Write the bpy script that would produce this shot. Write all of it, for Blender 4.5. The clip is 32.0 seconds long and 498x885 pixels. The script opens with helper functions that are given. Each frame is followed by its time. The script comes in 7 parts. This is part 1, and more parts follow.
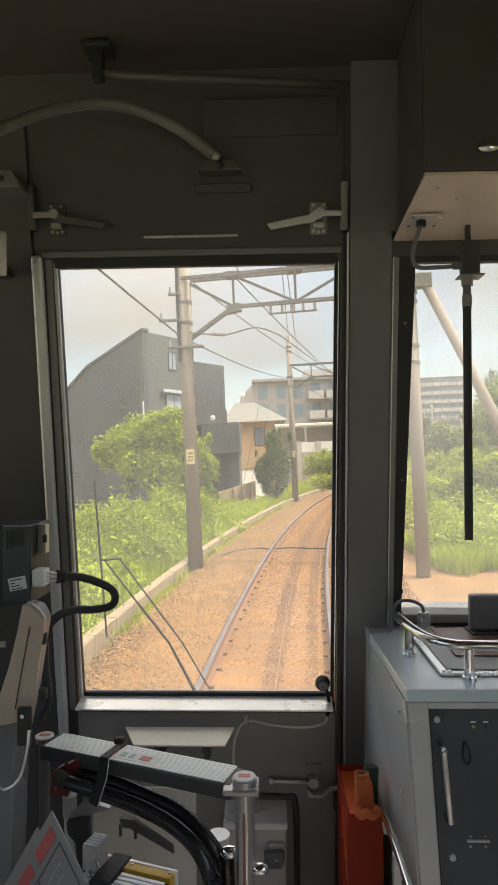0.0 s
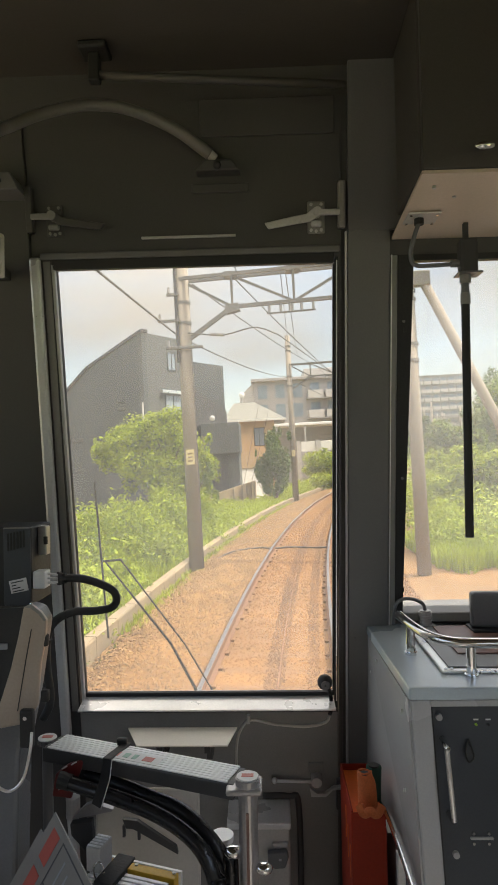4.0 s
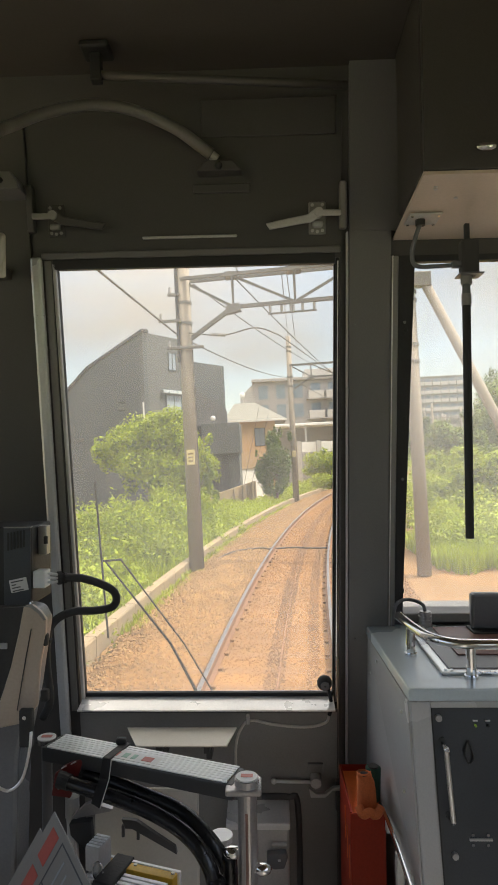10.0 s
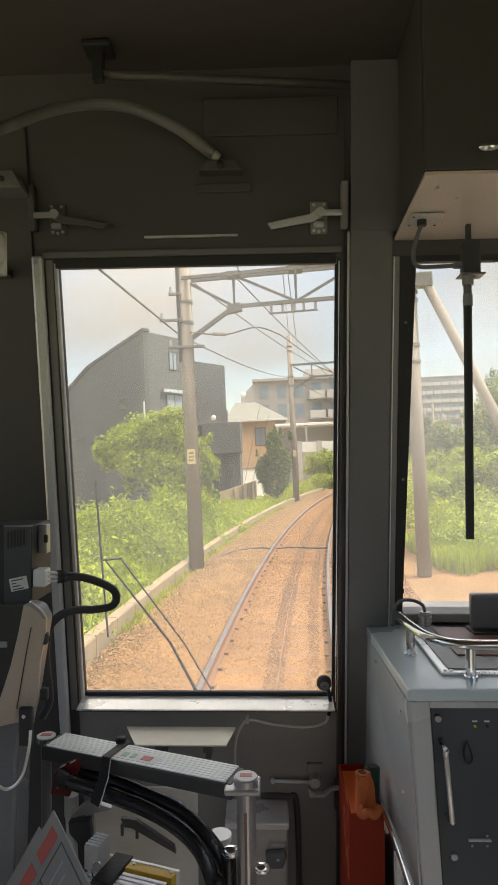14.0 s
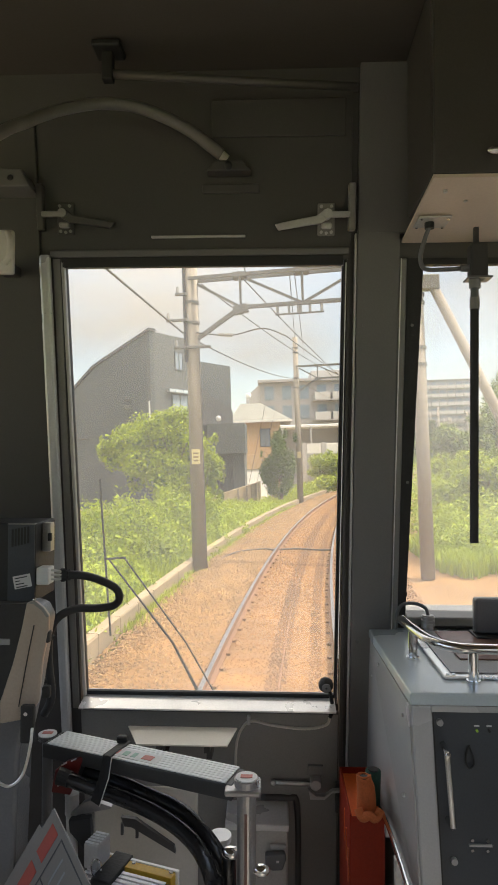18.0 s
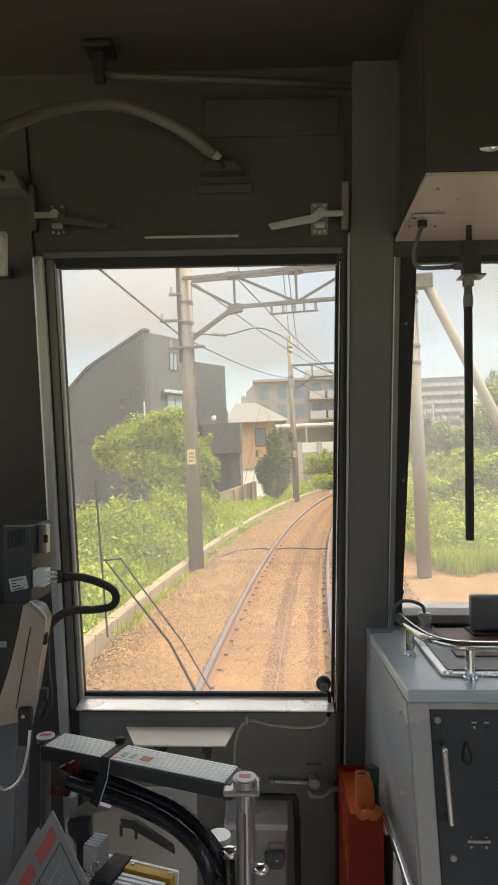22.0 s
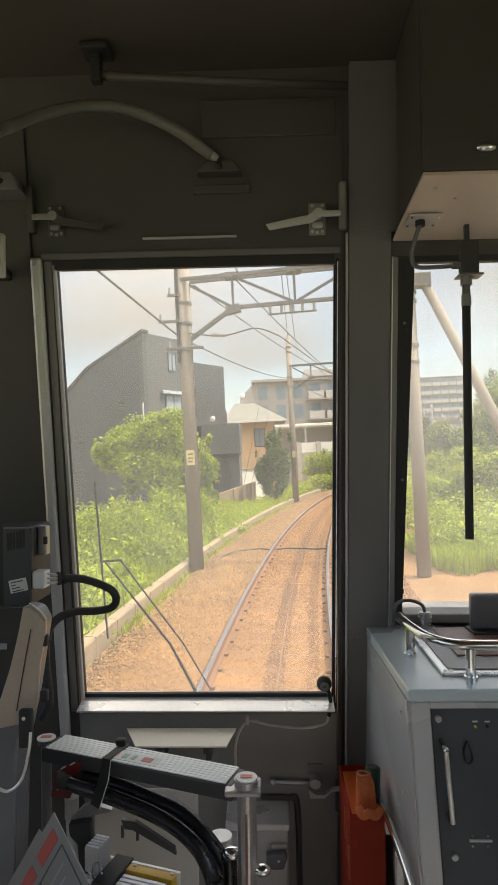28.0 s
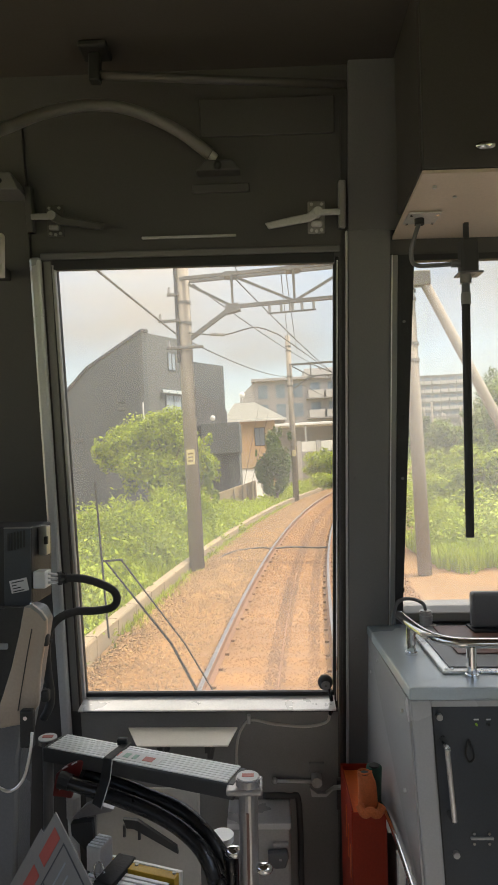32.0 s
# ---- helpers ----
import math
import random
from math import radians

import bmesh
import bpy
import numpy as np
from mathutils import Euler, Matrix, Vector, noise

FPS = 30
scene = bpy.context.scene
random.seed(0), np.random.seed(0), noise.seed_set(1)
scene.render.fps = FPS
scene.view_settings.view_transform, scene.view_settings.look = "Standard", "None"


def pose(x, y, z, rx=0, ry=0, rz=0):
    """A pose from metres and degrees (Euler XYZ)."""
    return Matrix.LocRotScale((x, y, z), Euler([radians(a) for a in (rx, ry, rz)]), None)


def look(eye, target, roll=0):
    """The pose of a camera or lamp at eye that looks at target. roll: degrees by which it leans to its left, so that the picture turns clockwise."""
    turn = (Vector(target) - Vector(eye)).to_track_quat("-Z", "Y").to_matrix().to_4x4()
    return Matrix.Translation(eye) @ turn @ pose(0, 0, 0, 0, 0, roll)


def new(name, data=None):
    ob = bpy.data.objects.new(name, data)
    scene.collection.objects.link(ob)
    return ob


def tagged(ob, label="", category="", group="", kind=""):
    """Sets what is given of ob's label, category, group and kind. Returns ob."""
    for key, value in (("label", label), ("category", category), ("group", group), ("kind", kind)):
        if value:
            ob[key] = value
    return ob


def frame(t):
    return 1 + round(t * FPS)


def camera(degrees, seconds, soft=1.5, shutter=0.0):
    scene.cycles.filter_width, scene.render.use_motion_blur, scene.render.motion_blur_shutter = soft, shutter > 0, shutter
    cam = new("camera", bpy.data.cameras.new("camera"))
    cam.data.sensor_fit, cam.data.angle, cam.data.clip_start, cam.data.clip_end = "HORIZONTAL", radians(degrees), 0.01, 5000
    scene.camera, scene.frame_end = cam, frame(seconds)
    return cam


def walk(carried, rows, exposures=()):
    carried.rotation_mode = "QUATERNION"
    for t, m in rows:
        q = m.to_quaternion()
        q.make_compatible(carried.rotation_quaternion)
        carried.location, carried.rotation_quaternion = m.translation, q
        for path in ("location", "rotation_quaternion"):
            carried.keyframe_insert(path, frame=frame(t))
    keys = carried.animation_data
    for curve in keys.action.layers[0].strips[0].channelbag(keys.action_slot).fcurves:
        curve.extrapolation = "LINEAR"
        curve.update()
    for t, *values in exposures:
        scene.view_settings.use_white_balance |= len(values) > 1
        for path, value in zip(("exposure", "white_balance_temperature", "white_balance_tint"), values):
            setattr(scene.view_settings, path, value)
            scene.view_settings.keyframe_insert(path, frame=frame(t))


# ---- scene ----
# ---- camera and its walk ----
cam = camera(43.0, 32.0, soft=1.7)

CANT = radians(2.0)          # the train leans with the canted curve
FLOOR = 1.12                 # cab floor above the rails
EYE = 1.35                   # camera above the cab floor
TILT = Matrix.Rotation(CANT, 4, "Y")
CAB = TILT @ Matrix.Translation((0, 0, FLOOR))

# seconds, yaw, pitch, roll in the cab
ROWS = [
    (0, 1.838, 1.235, 0.506),
    (0.5, 1.850, 1.219, 0.697),
    (1, 1.767, 1.120, 0.902),
    (1.5, 1.839, 1.213, 0.887),
    (2, 1.880, 1.205, 0.904),
    (2.5, 1.906, 1.196, 0.656),
    (3, 1.892, 1.173, 0.710),
    (3.5, 1.828, 1.221, 1.063),
    (5.5, 1.902, 1.199, 1.002),
    (6, 1.880, 1.211, 0.704),
    (6.5, 1.795, 1.233, 0.760),
    (7, 1.811, 1.165, 0.827),
    (7.5, 1.897, 1.224, 1.071),
    (8, 1.880, 1.219, 1.033),
    (8.5, 1.942, 1.211, 0.937),
    (9, 1.900, 1.279, 0.653),
    (9.5, 1.956, 1.188, 0.796),
    (10, 1.873, 1.245, 0.861),
    (10.5, 1.962, 1.251, 0.804),
    (11, 1.912, 1.243, 0.424),
    (11.5, 1.930, 1.217, 0.387),
    (12, 1.870, 1.246, 0.732),
    (12.5, 1.916, 1.213, 0.456),
    (13, 1.957, 1.186, -0.226),
    (13.5, 1.870, 1.281, 0.126),
    (14, 1.915, 1.211, 0.619),
    (14.5, 1.959, 1.256, 0.561),
    (16.5, 2.306, 1.195, 1.010),
    (17, 2.404, 1.250, 0.379),
    (17.5, 2.468, 1.257, 0.064),
    (18, 2.326, 1.291, -0.089),
    (18.5, 2.217, 1.268, 0.570),
    (19, 2.209, 1.276, 0.533),
    (19.5, 2.172, 1.279, 0.285),
    (20, 2.001, 1.255, 0.033),
    (20.5, 1.935, 1.242, 0.497),
    (21, 1.919, 1.325, 0.623),
    (21.5, 1.956, 1.272, 0.401),
    (22, 1.922, 1.259, 0.466),
    (22.5, 1.870, 1.188, 0.467),
    (23, 1.887, 1.239, 0.689),
    (23.5, 1.879, 1.326, 0.965),
    (24, 1.972, 1.284, 0.841),
    (24.5, 2.013, 1.281, 0.686),
    (25, 1.937, 1.236, 0.247),
    (25.5, 1.886, 1.274, 0.844),
    (27.5, 1.941, 1.267, 0.855),
    (28, 1.851, 1.296, 0.816),
    (28.5, 1.669, 1.208, 0.936),
    (29, 1.626, 1.240, 1.159),
    (29.5, 1.580, 1.292, 1.138),
    (30, 1.579, 1.289, 1.218),
    (30.5, 1.555, 1.295, 0.907),
    (31, 1.616, 1.304, 1.059),
    (31.5, 1.854, 1.308, 1.342),
    (32, 1.867, 1.217, 1.055),
]
walk(cam, [(t, CAB @ pose(0, 0, EYE, 90 + p, r, y)) for t, y, p, r in ROWS],
     exposures=[(0.0, 1.48), (14.5, 1.48), (17.0, 1.57), (20.0, 1.57), (22.5, 1.49), (32.0, 1.49)])

# ---- light ----
SUN_EL, SUN_AZ = radians(58), radians(100)   # azimuth clockwise from ahead
world = bpy.data.worlds.new("sky")
scene.world = world
world.use_nodes = True
wn, wl = world.node_tree.nodes, world.node_tree.links
wn.clear()
w_out = wn.new("ShaderNodeOutputWorld")
w_mix = wn.new("ShaderNodeMixShader")
w_sky = wn.new("ShaderNodeTexSky")
w_sky.sky_type, w_sky.sun_disc = "NISHITA", False
w_sky.sun_elevation, w_sky.sun_rotation = SUN_EL, SUN_AZ
w_sky.dust_density, w_sky.air_density = 1.6, 1.0
w_bg = wn.new("ShaderNodeBackground")
w_bg.inputs["Strength"].default_value = 0.115
w_cl = wn.new("ShaderNodeBackground")
w_cl.inputs["Color"].default_value = (1.0, 0.96, 0.91, 1)
w_tc = wn.new("ShaderNodeTexCoord")
w_map = wn.new("ShaderNodeMapping")
w_map.inputs["Scale"].default_value = (1.0, 1.0, 2.6)
w_no = wn.new("ShaderNodeTexNoise")
w_no.inputs["Scale"].default_value, w_no.inputs["Detail"].default_value = 1.7, 6.0
w_rmp = wn.new("ShaderNodeValToRGB")
w_rmp.color_ramp.elements[0].position, w_rmp.color_ramp.elements[1].position = 0.44, 0.74
w_rmp.color_ramp.elements[0].color = (0.12, 0.12, 0.12, 1)
w_rmp.color_ramp.elements[1].color = (0.95, 0.95, 0.95, 1)
# hazy sky, strength raised towards the unseen zenith to light the cab more
w_sep, w_pos, w_sq, w_str = wn.new("ShaderNodeSeparateXYZ"), wn.new("ShaderNodeMath"), wn.new("ShaderNodeMath"), wn.new("ShaderNodeMath")
w_pos.operation, w_sq.operation, w_str.operation = "MAXIMUM", "POWER", "MULTIPLY_ADD"
w_pos.inputs[1].default_value, w_sq.inputs[1].default_value = 0.0, 3.0
w_str.inputs[1].default_value, w_str.inputs[2].default_value = 6.5, 0.20
wl.new(w_tc.outputs["Generated"], w_sep.inputs[0])
wl.new(w_sep.outputs["Z"], w_pos.inputs[0])
wl.new(w_pos.outputs[0], w_sq.inputs[0])
wl.new(w_sq.outputs[0], w_str.inputs[0])
wl.new(w_str.outputs[0], w_cl.inputs["Strength"])
wl.new(w_tc.outputs["Generated"], w_map.inputs["Vector"])
wl.new(w_map.outputs["Vector"], w_no.inputs["Vector"])
wl.new(w_no.outputs["Fac"], w_rmp.inputs["Fac"])
wl.new(w_sky.outputs["Color"], w_bg.inputs["Color"])
wl.new(w_rmp.outputs["Color"], w_mix.inputs["Fac"])
wl.new(w_bg.outputs["Background"], w_mix.inputs[1])
wl.new(w_cl.outputs["Background"], w_mix.inputs[2])
wl.new(w_mix.outputs["Shader"], w_out.inputs["Surface"])

sun = new("sun", bpy.data.lights.new("sun", "SUN"))
sun.data.energy, sun.data.angle, sun.data.color = 2.35, radians(2.0), (1.0, 0.95, 0.87)
sun_from = Vector((math.sin(SUN_AZ) * math.cos(SUN_EL), math.cos(SUN_AZ) * math.cos(SUN_EL), math.sin(SUN_EL)))
sun.matrix_world = look(sun_from * 60, (0, 0, 0))


# ---- materials ----
def mat(name, col, rough=0.6, metal=0.0, var=0.15, scale=8.0, grain=120.0, bump=0.1, rvar=0.12, stain=None, stain_amt=0.35,
        island=0.0, coords="Object", spec=0.5, stretch=(1, 1, 1)):
    m = bpy.data.materials.new(name)
    m.use_nodes = True
    n, l = m.node_tree.nodes, m.node_tree.links
    b = n["Principled BSDF"]
    b.inputs["Metallic"].default_value = metal
    b.inputs["Specular IOR Level"].default_value = spec
    tc = n.new("ShaderNodeTexCoord")
    mp = n.new("ShaderNodeMapping")
    mp.inputs["Scale"].default_value = stretch
    l.new(tc.outputs[coords], mp.inputs["Vector"])
    big, small = n.new("ShaderNodeTexNoise"), n.new("ShaderNodeTexNoise")
    big.inputs["Scale"].default_value, big.inputs["Detail"].default_value = scale, 5.0
    small.inputs["Scale"].default_value, small.inputs["Detail"].default_value = grain, 3.0
    for t in (big, small):
        l.new(mp.outputs["Vector"], t.inputs["Vector"])
    add = n.new("ShaderNodeMath")
    add.operation = "MULTIPLY_ADD"
    add.inputs[1].default_value = 0.6
    l.new(big.outputs["Fac"], add.inputs[0])
    half = n.new("ShaderNodeMath")
    half.operation = "MULTIPLY"
    half.inputs[1].default_value = 0.4
    l.new(small.outputs["Fac"], half.inputs[0])
    l.new(half.outputs[0], add.inputs[2])
    rmp = n.new("ShaderNodeValToRGB")
    lo, hi = [max(0.0, c * (1 - var)) for c in col], [min(1.0, c * (1 + var)) for c in col]
    e = rmp.color_ramp.elements
    e[0].position, e[1].position = 0.35, 0.65
    e[0].color, e[1].color = (*lo, 1), (*hi, 1)
    l.new(add.outputs[0], rmp.inputs["Fac"])
    out = rmp.outputs["Color"]
    if stain:
        st = n.new("ShaderNodeTexNoise")
        st.inputs["Scale"].default_value, st.inputs["Detail"].default_value = scale * 0.45, 8.0
        l.new(mp.outputs["Vector"], st.inputs["Vector"])
        sr = n.new("ShaderNodeMapRange")
        sr.inputs["From Min"].default_value, sr.inputs["From Max"].default_value = 0.45, 0.7
        sr.inputs["To Max"].default_value = stain_amt
        l.new(st.outputs["Fac"], sr.inputs["Value"])
        mx = n.new("ShaderNodeMixRGB")
        mx.inputs[2].default_value = (*stain, 1)
        l.new(sr.outputs["Result"], mx.inputs[0])
        l.new(out, mx.inputs[1])
        out = mx.outputs[0]
    if island:
        ge, hs = n.new("ShaderNodeNewGeometry"), n.new("ShaderNodeHueSaturation")
        vr = n.new("ShaderNodeMapRange")
        vr.inputs["To Min"].default_value, vr.inputs["To Max"].default_value = 1 - island, 1 + island
        l.new(ge.outputs["Random Per Island"], vr.inputs["Value"])
        l.new(vr.outputs["Result"], hs.inputs["Value"])
        l.new(out, hs.inputs["Color"])
        out = hs.outputs["Color"]
    l.new(out, b.inputs["Base Color"])
    rr = n.new("ShaderNodeMapRange")
    rr.inputs["To Min"].default_value, rr.inputs["To Max"].default_value = max(0.03, rough - rvar), min(1, rough + rvar)
    l.new(big.outputs["Fac"], rr.inputs["Value"])
    l.new(rr.outputs["Result"], b.inputs["Roughness"])
    if bump:
        bp = n.new("ShaderNodeBump")
        bp.inputs["Strength"].default_value, bp.inputs["Distance"].default_value = bump, 0.01
        l.new(small.outputs["Fac"], bp.inputs["Height"])
        l.new(bp.outputs["Normal"], b.inputs["Normal"])
    return m


def glass_mat(name, haze, tint, dirt_scale):
    """Thin window glass; its film draws dust and glare haze, its tint warm light."""
    m = bpy.data.materials.new(name)
    m.use_nodes = True
    n, l = m.node_tree.nodes, m.node_tree.links
    n.clear()
    out = n.new("ShaderNodeOutputMaterial")
    clear, gloss, dust, di = (n.new("ShaderNodeBsdfTransparent"), n.new("ShaderNodeBsdfGlossy"),
                              n.new("ShaderNodeBsdfTranslucent"), n.new("ShaderNodeTexNoise"))
    clear.inputs["Color"].default_value = (0.985, 0.955, 0.895, 1)
    gloss.inputs["Roughness"].default_value = 0.02
    dust.inputs["Color"].default_value = (*tint, 1)
    tc = n.new("ShaderNodeTexCoord")
    l.new(tc.outputs["Object"], di.inputs["Vector"])
    di.inputs["Scale"].default_value, di.inputs["Detail"].default_value = dirt_scale, 6.0
    mr = n.new("ShaderNodeMapRange")
    mr.inputs["From Min"].default_value, mr.inputs["From Max"].default_value = 0.3, 0.75
    mr.inputs["To Min"].default_value, mr.inputs["To Max"].default_value = haze * 0.6, haze * 1.4
    l.new(di.outputs["Fac"], mr.inputs["Value"])
    a, b = n.new("ShaderNodeMixShader"), n.new("ShaderNodeMixShader")
    fr = n.new("ShaderNodeFresnel")
    fr.inputs["IOR"].default_value = 1.35
    l.new(fr.outputs["Fac"], a.inputs["Fac"])
    l.new(clear.outputs[0], a.inputs[1])
    l.new(gloss.outputs[0], a.inputs[2])
    l.new(mr.outputs["Result"], b.inputs["Fac"])
    l.new(a.outputs[0], b.inputs[1])
    l.new(dust.outputs[0], b.inputs[2])
    l.new(b.outputs[0], out.inputs["Surface"])
    return m


def leaf_mat(name, col, var, back):
    """Leaves: matt, a little light passes through."""
    m = mat(name, col, rough=0.55, var=0.25, scale=0.9, grain=9.0, bump=0.0, island=var, coords="Object", spec=0.3)
    n, l = m.node_tree.nodes, m.node_tree.links
    b = n["Principled BSDF"]
    tr, mx = n.new("ShaderNodeBsdfTranslucent"), n.new("ShaderNodeMixShader")
    tr.inputs["Color"].default_value = (*back, 1)
    mx.inputs["Fac"].default_value = 0.25
    l.new(b.outputs[0], mx.inputs[1])
    l.new(tr.outputs[0], mx.inputs[2])
    l.new(mx.outputs[0], n["Material Output"].inputs["Surface"])
    return m


M_PANEL = mat("dark grey painted steel", (0.063, 0.059, 0.055), 0.5, var=0.10, scale=3, grain=300, bump=0.05, stain=(0.09, 0.09, 0.085), stain_amt=0.3)
M_PANEL2 = mat("grey-brown painted steel", (0.24, 0.235, 0.22), 0.5, var=0.10, scale=3, grain=300, bump=0.05)
# ceiling beige taken almost to black: its dimness sits in the colour
M_CEIL = mat("dull beige laminate darkened as shade", (0.068, 0.061, 0.051), 0.6, var=0.06, scale=2, grain=200, bump=0.04)
# locker underside: beige raised to hold the light thrown up from the ground
M_UNDER = mat("beige panel with bounced light", (0.62, 0.52, 0.42), 0.5, var=0.06, scale=4, grain=200, bump=0.03)
M_BLACK = mat("black rubber", (0.022, 0.022, 0.022), 0.6, var=0.2, scale=10, grain=200, bump=0.1)
M_BLACKG = mat("black glossy sleeve", (0.016, 0.016, 0.017), 0.22, var=0.2, scale=14, grain=160, bump=0.12)
M_ALU = mat("brushed aluminium", (0.78, 0.77, 0.75), 0.30, 1.0, var=0.08, scale=5, grain=240, bump=0.05)
M_SILL = mat("pale worn sill", (0.80, 0.79, 0.77), 0.3, 0.3, var=0.08, scale=9, grain=220, bump=0.02)
M_ALUD = mat("worn aluminium trim", (0.52, 0.51, 0.49), 0.42, 0.3, var=0.12, scale=7, grain=220, bump=0.06)
# ladder tops near white, tread sides near black: light and shade as colour
M_LADDER = mat("light-topped ribbed aluminium", (0.97, 0.97, 0.97), 0.24, 0.10, var=0.05, scale=8, grain=260, bump=0.01)
M_BEAM = mat("dark beam and tread-side shade", (0.062, 0.062, 0.062), 0.4, 0.3, var=0.1, scale=9, grain=240, bump=0.03)
M_STRIP = mat("satin grey strip", (0.55, 0.55, 0.54), 0.30, 0.3, var=0.08, scale=6, grain=240, bump=0.03)
M_BRONZE = mat("beige-grey moulded cover", (0.42, 0.345, 0.275), 0.34, var=0.08, scale=6, grain=260, bump=0.05)
M_POST = mat("dull aluminium tube", (0.44, 0.415, 0.40), 0.30, 0.75, var=0.1, scale=9, grain=240, bump=0.03)
M_PINK = mat("faded red print", (0.56, 0.20, 0.17), 0.5, var=0.12, scale=60, grain=300, bump=0.0)
M_MINT = mat("faded green print", (0.34, 0.50, 0.42), 0.5, var=0.12, scale=60, grain=300, bump=0.0)
M_CHROME = mat("chrome", (0.80, 0.79, 0.77), 0.09, 1.0, var=0.04, scale=9, grain=200, bump=0.01, rvar=0.05)
M_DESK = mat("blue-grey console paint", (0.50, 0.57, 0.59), 0.30, var=0.07, scale=4, grain=320, bump=0.03, spec=0.9)
for key, value in (("Coat Weight", 0.7), ("Coat Roughness", 0.16)):
    M_DESK.node_tree.nodes["Principled BSDF"].inputs[key].default_value = value
M_DESKS = mat("grey console paint", (0.46, 0.455, 0.44), 0.24, var=0.06, scale=3, grain=320, bump=0.03, spec=0.8)
# lighter grey than the door's own, for parts that catch light; stain is scuffs
M_KICK = mat("scuffed grey paint, lightened", (0.25, 0.24, 0.222), 0.42, var=0.12, scale=4, grain=300, bump=0.05, stain=(0.14, 0.135, 0.125), stain_amt=0.4)
M_PILLAR = mat("grey pillar paint", (0.155, 0.151, 0.145), 0.45, var=0.08, scale=3, grain=300, bump=0.05)
M_TRAY = mat("cream tray enamel", (0.76, 0.71, 0.60), 0.4, var=0.06, scale=8, grain=200, bump=0.03)
M_DESKF = mat("grey console frame", (0.27, 0.275, 0.28), 0.4, var=0.08, scale=5, grain=300, bump=0.05)
M_NAVY = mat("dark blue-grey panel", (0.052, 0.059, 0.067), 0.42, var=0.12, scale=6, grain=300, bump=0.05)
M_BROWN = mat("red-brown desk top", (0.17, 0.085, 0.065), 0.35, var=0.15, scale=7, grain=120, bump=0.04)
# one box orange in two copies: shaded for the body, lit for the lid
M_ORANGE = mat("box orange darkened as shade", (0.29, 0.022, 0.006), 0.6, var=0.14, scale=9, grain=200, bump=0.06, stain=(0.20, 0.020, 0.007), stain_amt=0.6, spec=0.25)
M_ORANGE_LIT = mat("box orange with light in it", (0.78, 0.15, 0.018), 0.5, var=0.12, scale=9, grain=200, bump=0.05)
M_CLOTHO = mat("orange flag cloth", (0.60, 0.16, 0.05), 0.85, var=0.2, scale=22, grain=400, bump=0.3)
M_CLOTHG = mat("dark green flag cloth", (0.03, 0.085, 0.06), 0.85, var=0.2, scale=22, grain=400, bump=0.3)
M_CREAM = mat("cream plastic", (0.60, 0.565, 0.50), 0.45, var=0.06, scale=8, grain=200, bump=0.03)
M_WHITE = mat("white plastic", (0.74, 0.75, 0.75), 0.4, var=0.05, scale=12, grain=200, bump=0.03)
M_HOSE = mat("grey corrugated conduit", (0.17, 0.158, 0.142), 0.36, var=0.08, scale=8, grain=200, bump=0.05)
M_GREYBODY = mat("charcoal moulded body", (0.13, 0.133, 0.138), 0.30, var=0.1, scale=6, grain=260, bump=0.08)
M_RED = mat("red clamp paint", (0.15, 0.014, 0.012), 0.4, var=0.15, scale=15, grain=200, bump=0.05)
M_REDP = mat("red print", (0.40, 0.06, 0.035), 0.5, var=0.08, scale=15, grain=200, bump=0.0)
M_YELLOW = mat("yellow strip", (0.68, 0.42, 0.04), 0.5, var=0.1, scale=12, grain=200, bump=0.05)
M_PAPER = mat("white laminated card", (0.70, 0.69, 0.68), 0.35, var=0.05, scale=10, grain=200, bump=0.02)
# the white notice card, greyed down so that its colour holds the shade
M_CARD = mat("laminated card", (0.20, 0.180, 0.165), 0.35, var=0.05, scale=10, grain=200, bump=0.02)
M_INK = mat("dark ink", (0.05, 0.05, 0.055), 0.5, var=0.1, scale=10, grain=200, bump=0.0)
M_FLOORM = mat("pale grey rubber floor", (0.40, 0.375, 0.34), 0.6, var=0.15, scale=5, grain=180, bump=0.15)
M_GLASS = glass_mat("dusty windscreen glass", 0.075, (0.94, 0.90, 0.82), 3.0)
# stronger film here for the washed-out glare in the side window
M_GLASS_SIDE = glass_mat("dusty side windscreen glass with extra haze", 0.125, (0.96, 0.93, 0.86), 3.0)
M_RAIL = mat("worn rail steel", (0.30, 0.29, 0.30), 0.34, 0.85, var=0.12, scale=3, grain=60, bump=0.04)
M_RAILSIDE = mat("rusty rail side", (0.17, 0.085, 0.045), 0.85, var=0.25, scale=6, grain=60, bump=0.3)
M_BALLAST = mat("rusty ballast bed", (0.185, 0.092, 0.027), 0.95, var=0.34, scale=0.9, grain=22, bump=1.0, coords="Object", stain=(0.095, 0.050, 0.022), stain_amt=0.55)
M_STONE = mat("ballast stone", (0.195, 0.100, 0.036), 0.9, var=0.25, scale=1.0, grain=30, bump=0.3, island=0.5)
M_STONEG = mat("grey ballast stone", (0.205, 0.122, 0.052), 0.9, var=0.2, scale=1.0, grain=30, bump=0.3, island=0.5)
M_STONEO = mat("oil-stained ballast stone", (0.115, 0.058, 0.024), 0.8, var=0.25, scale=1.0, grain=30, bump=0.3, island=0.5)
M_SLEEPER = mat("rust-dusted concrete sleeper", (0.185, 0.098, 0.040), 0.9, var=0.22, scale=3, grain=60, bump=0.3, stain=(0.12, 0.062, 0.028), stain_amt=0.7)
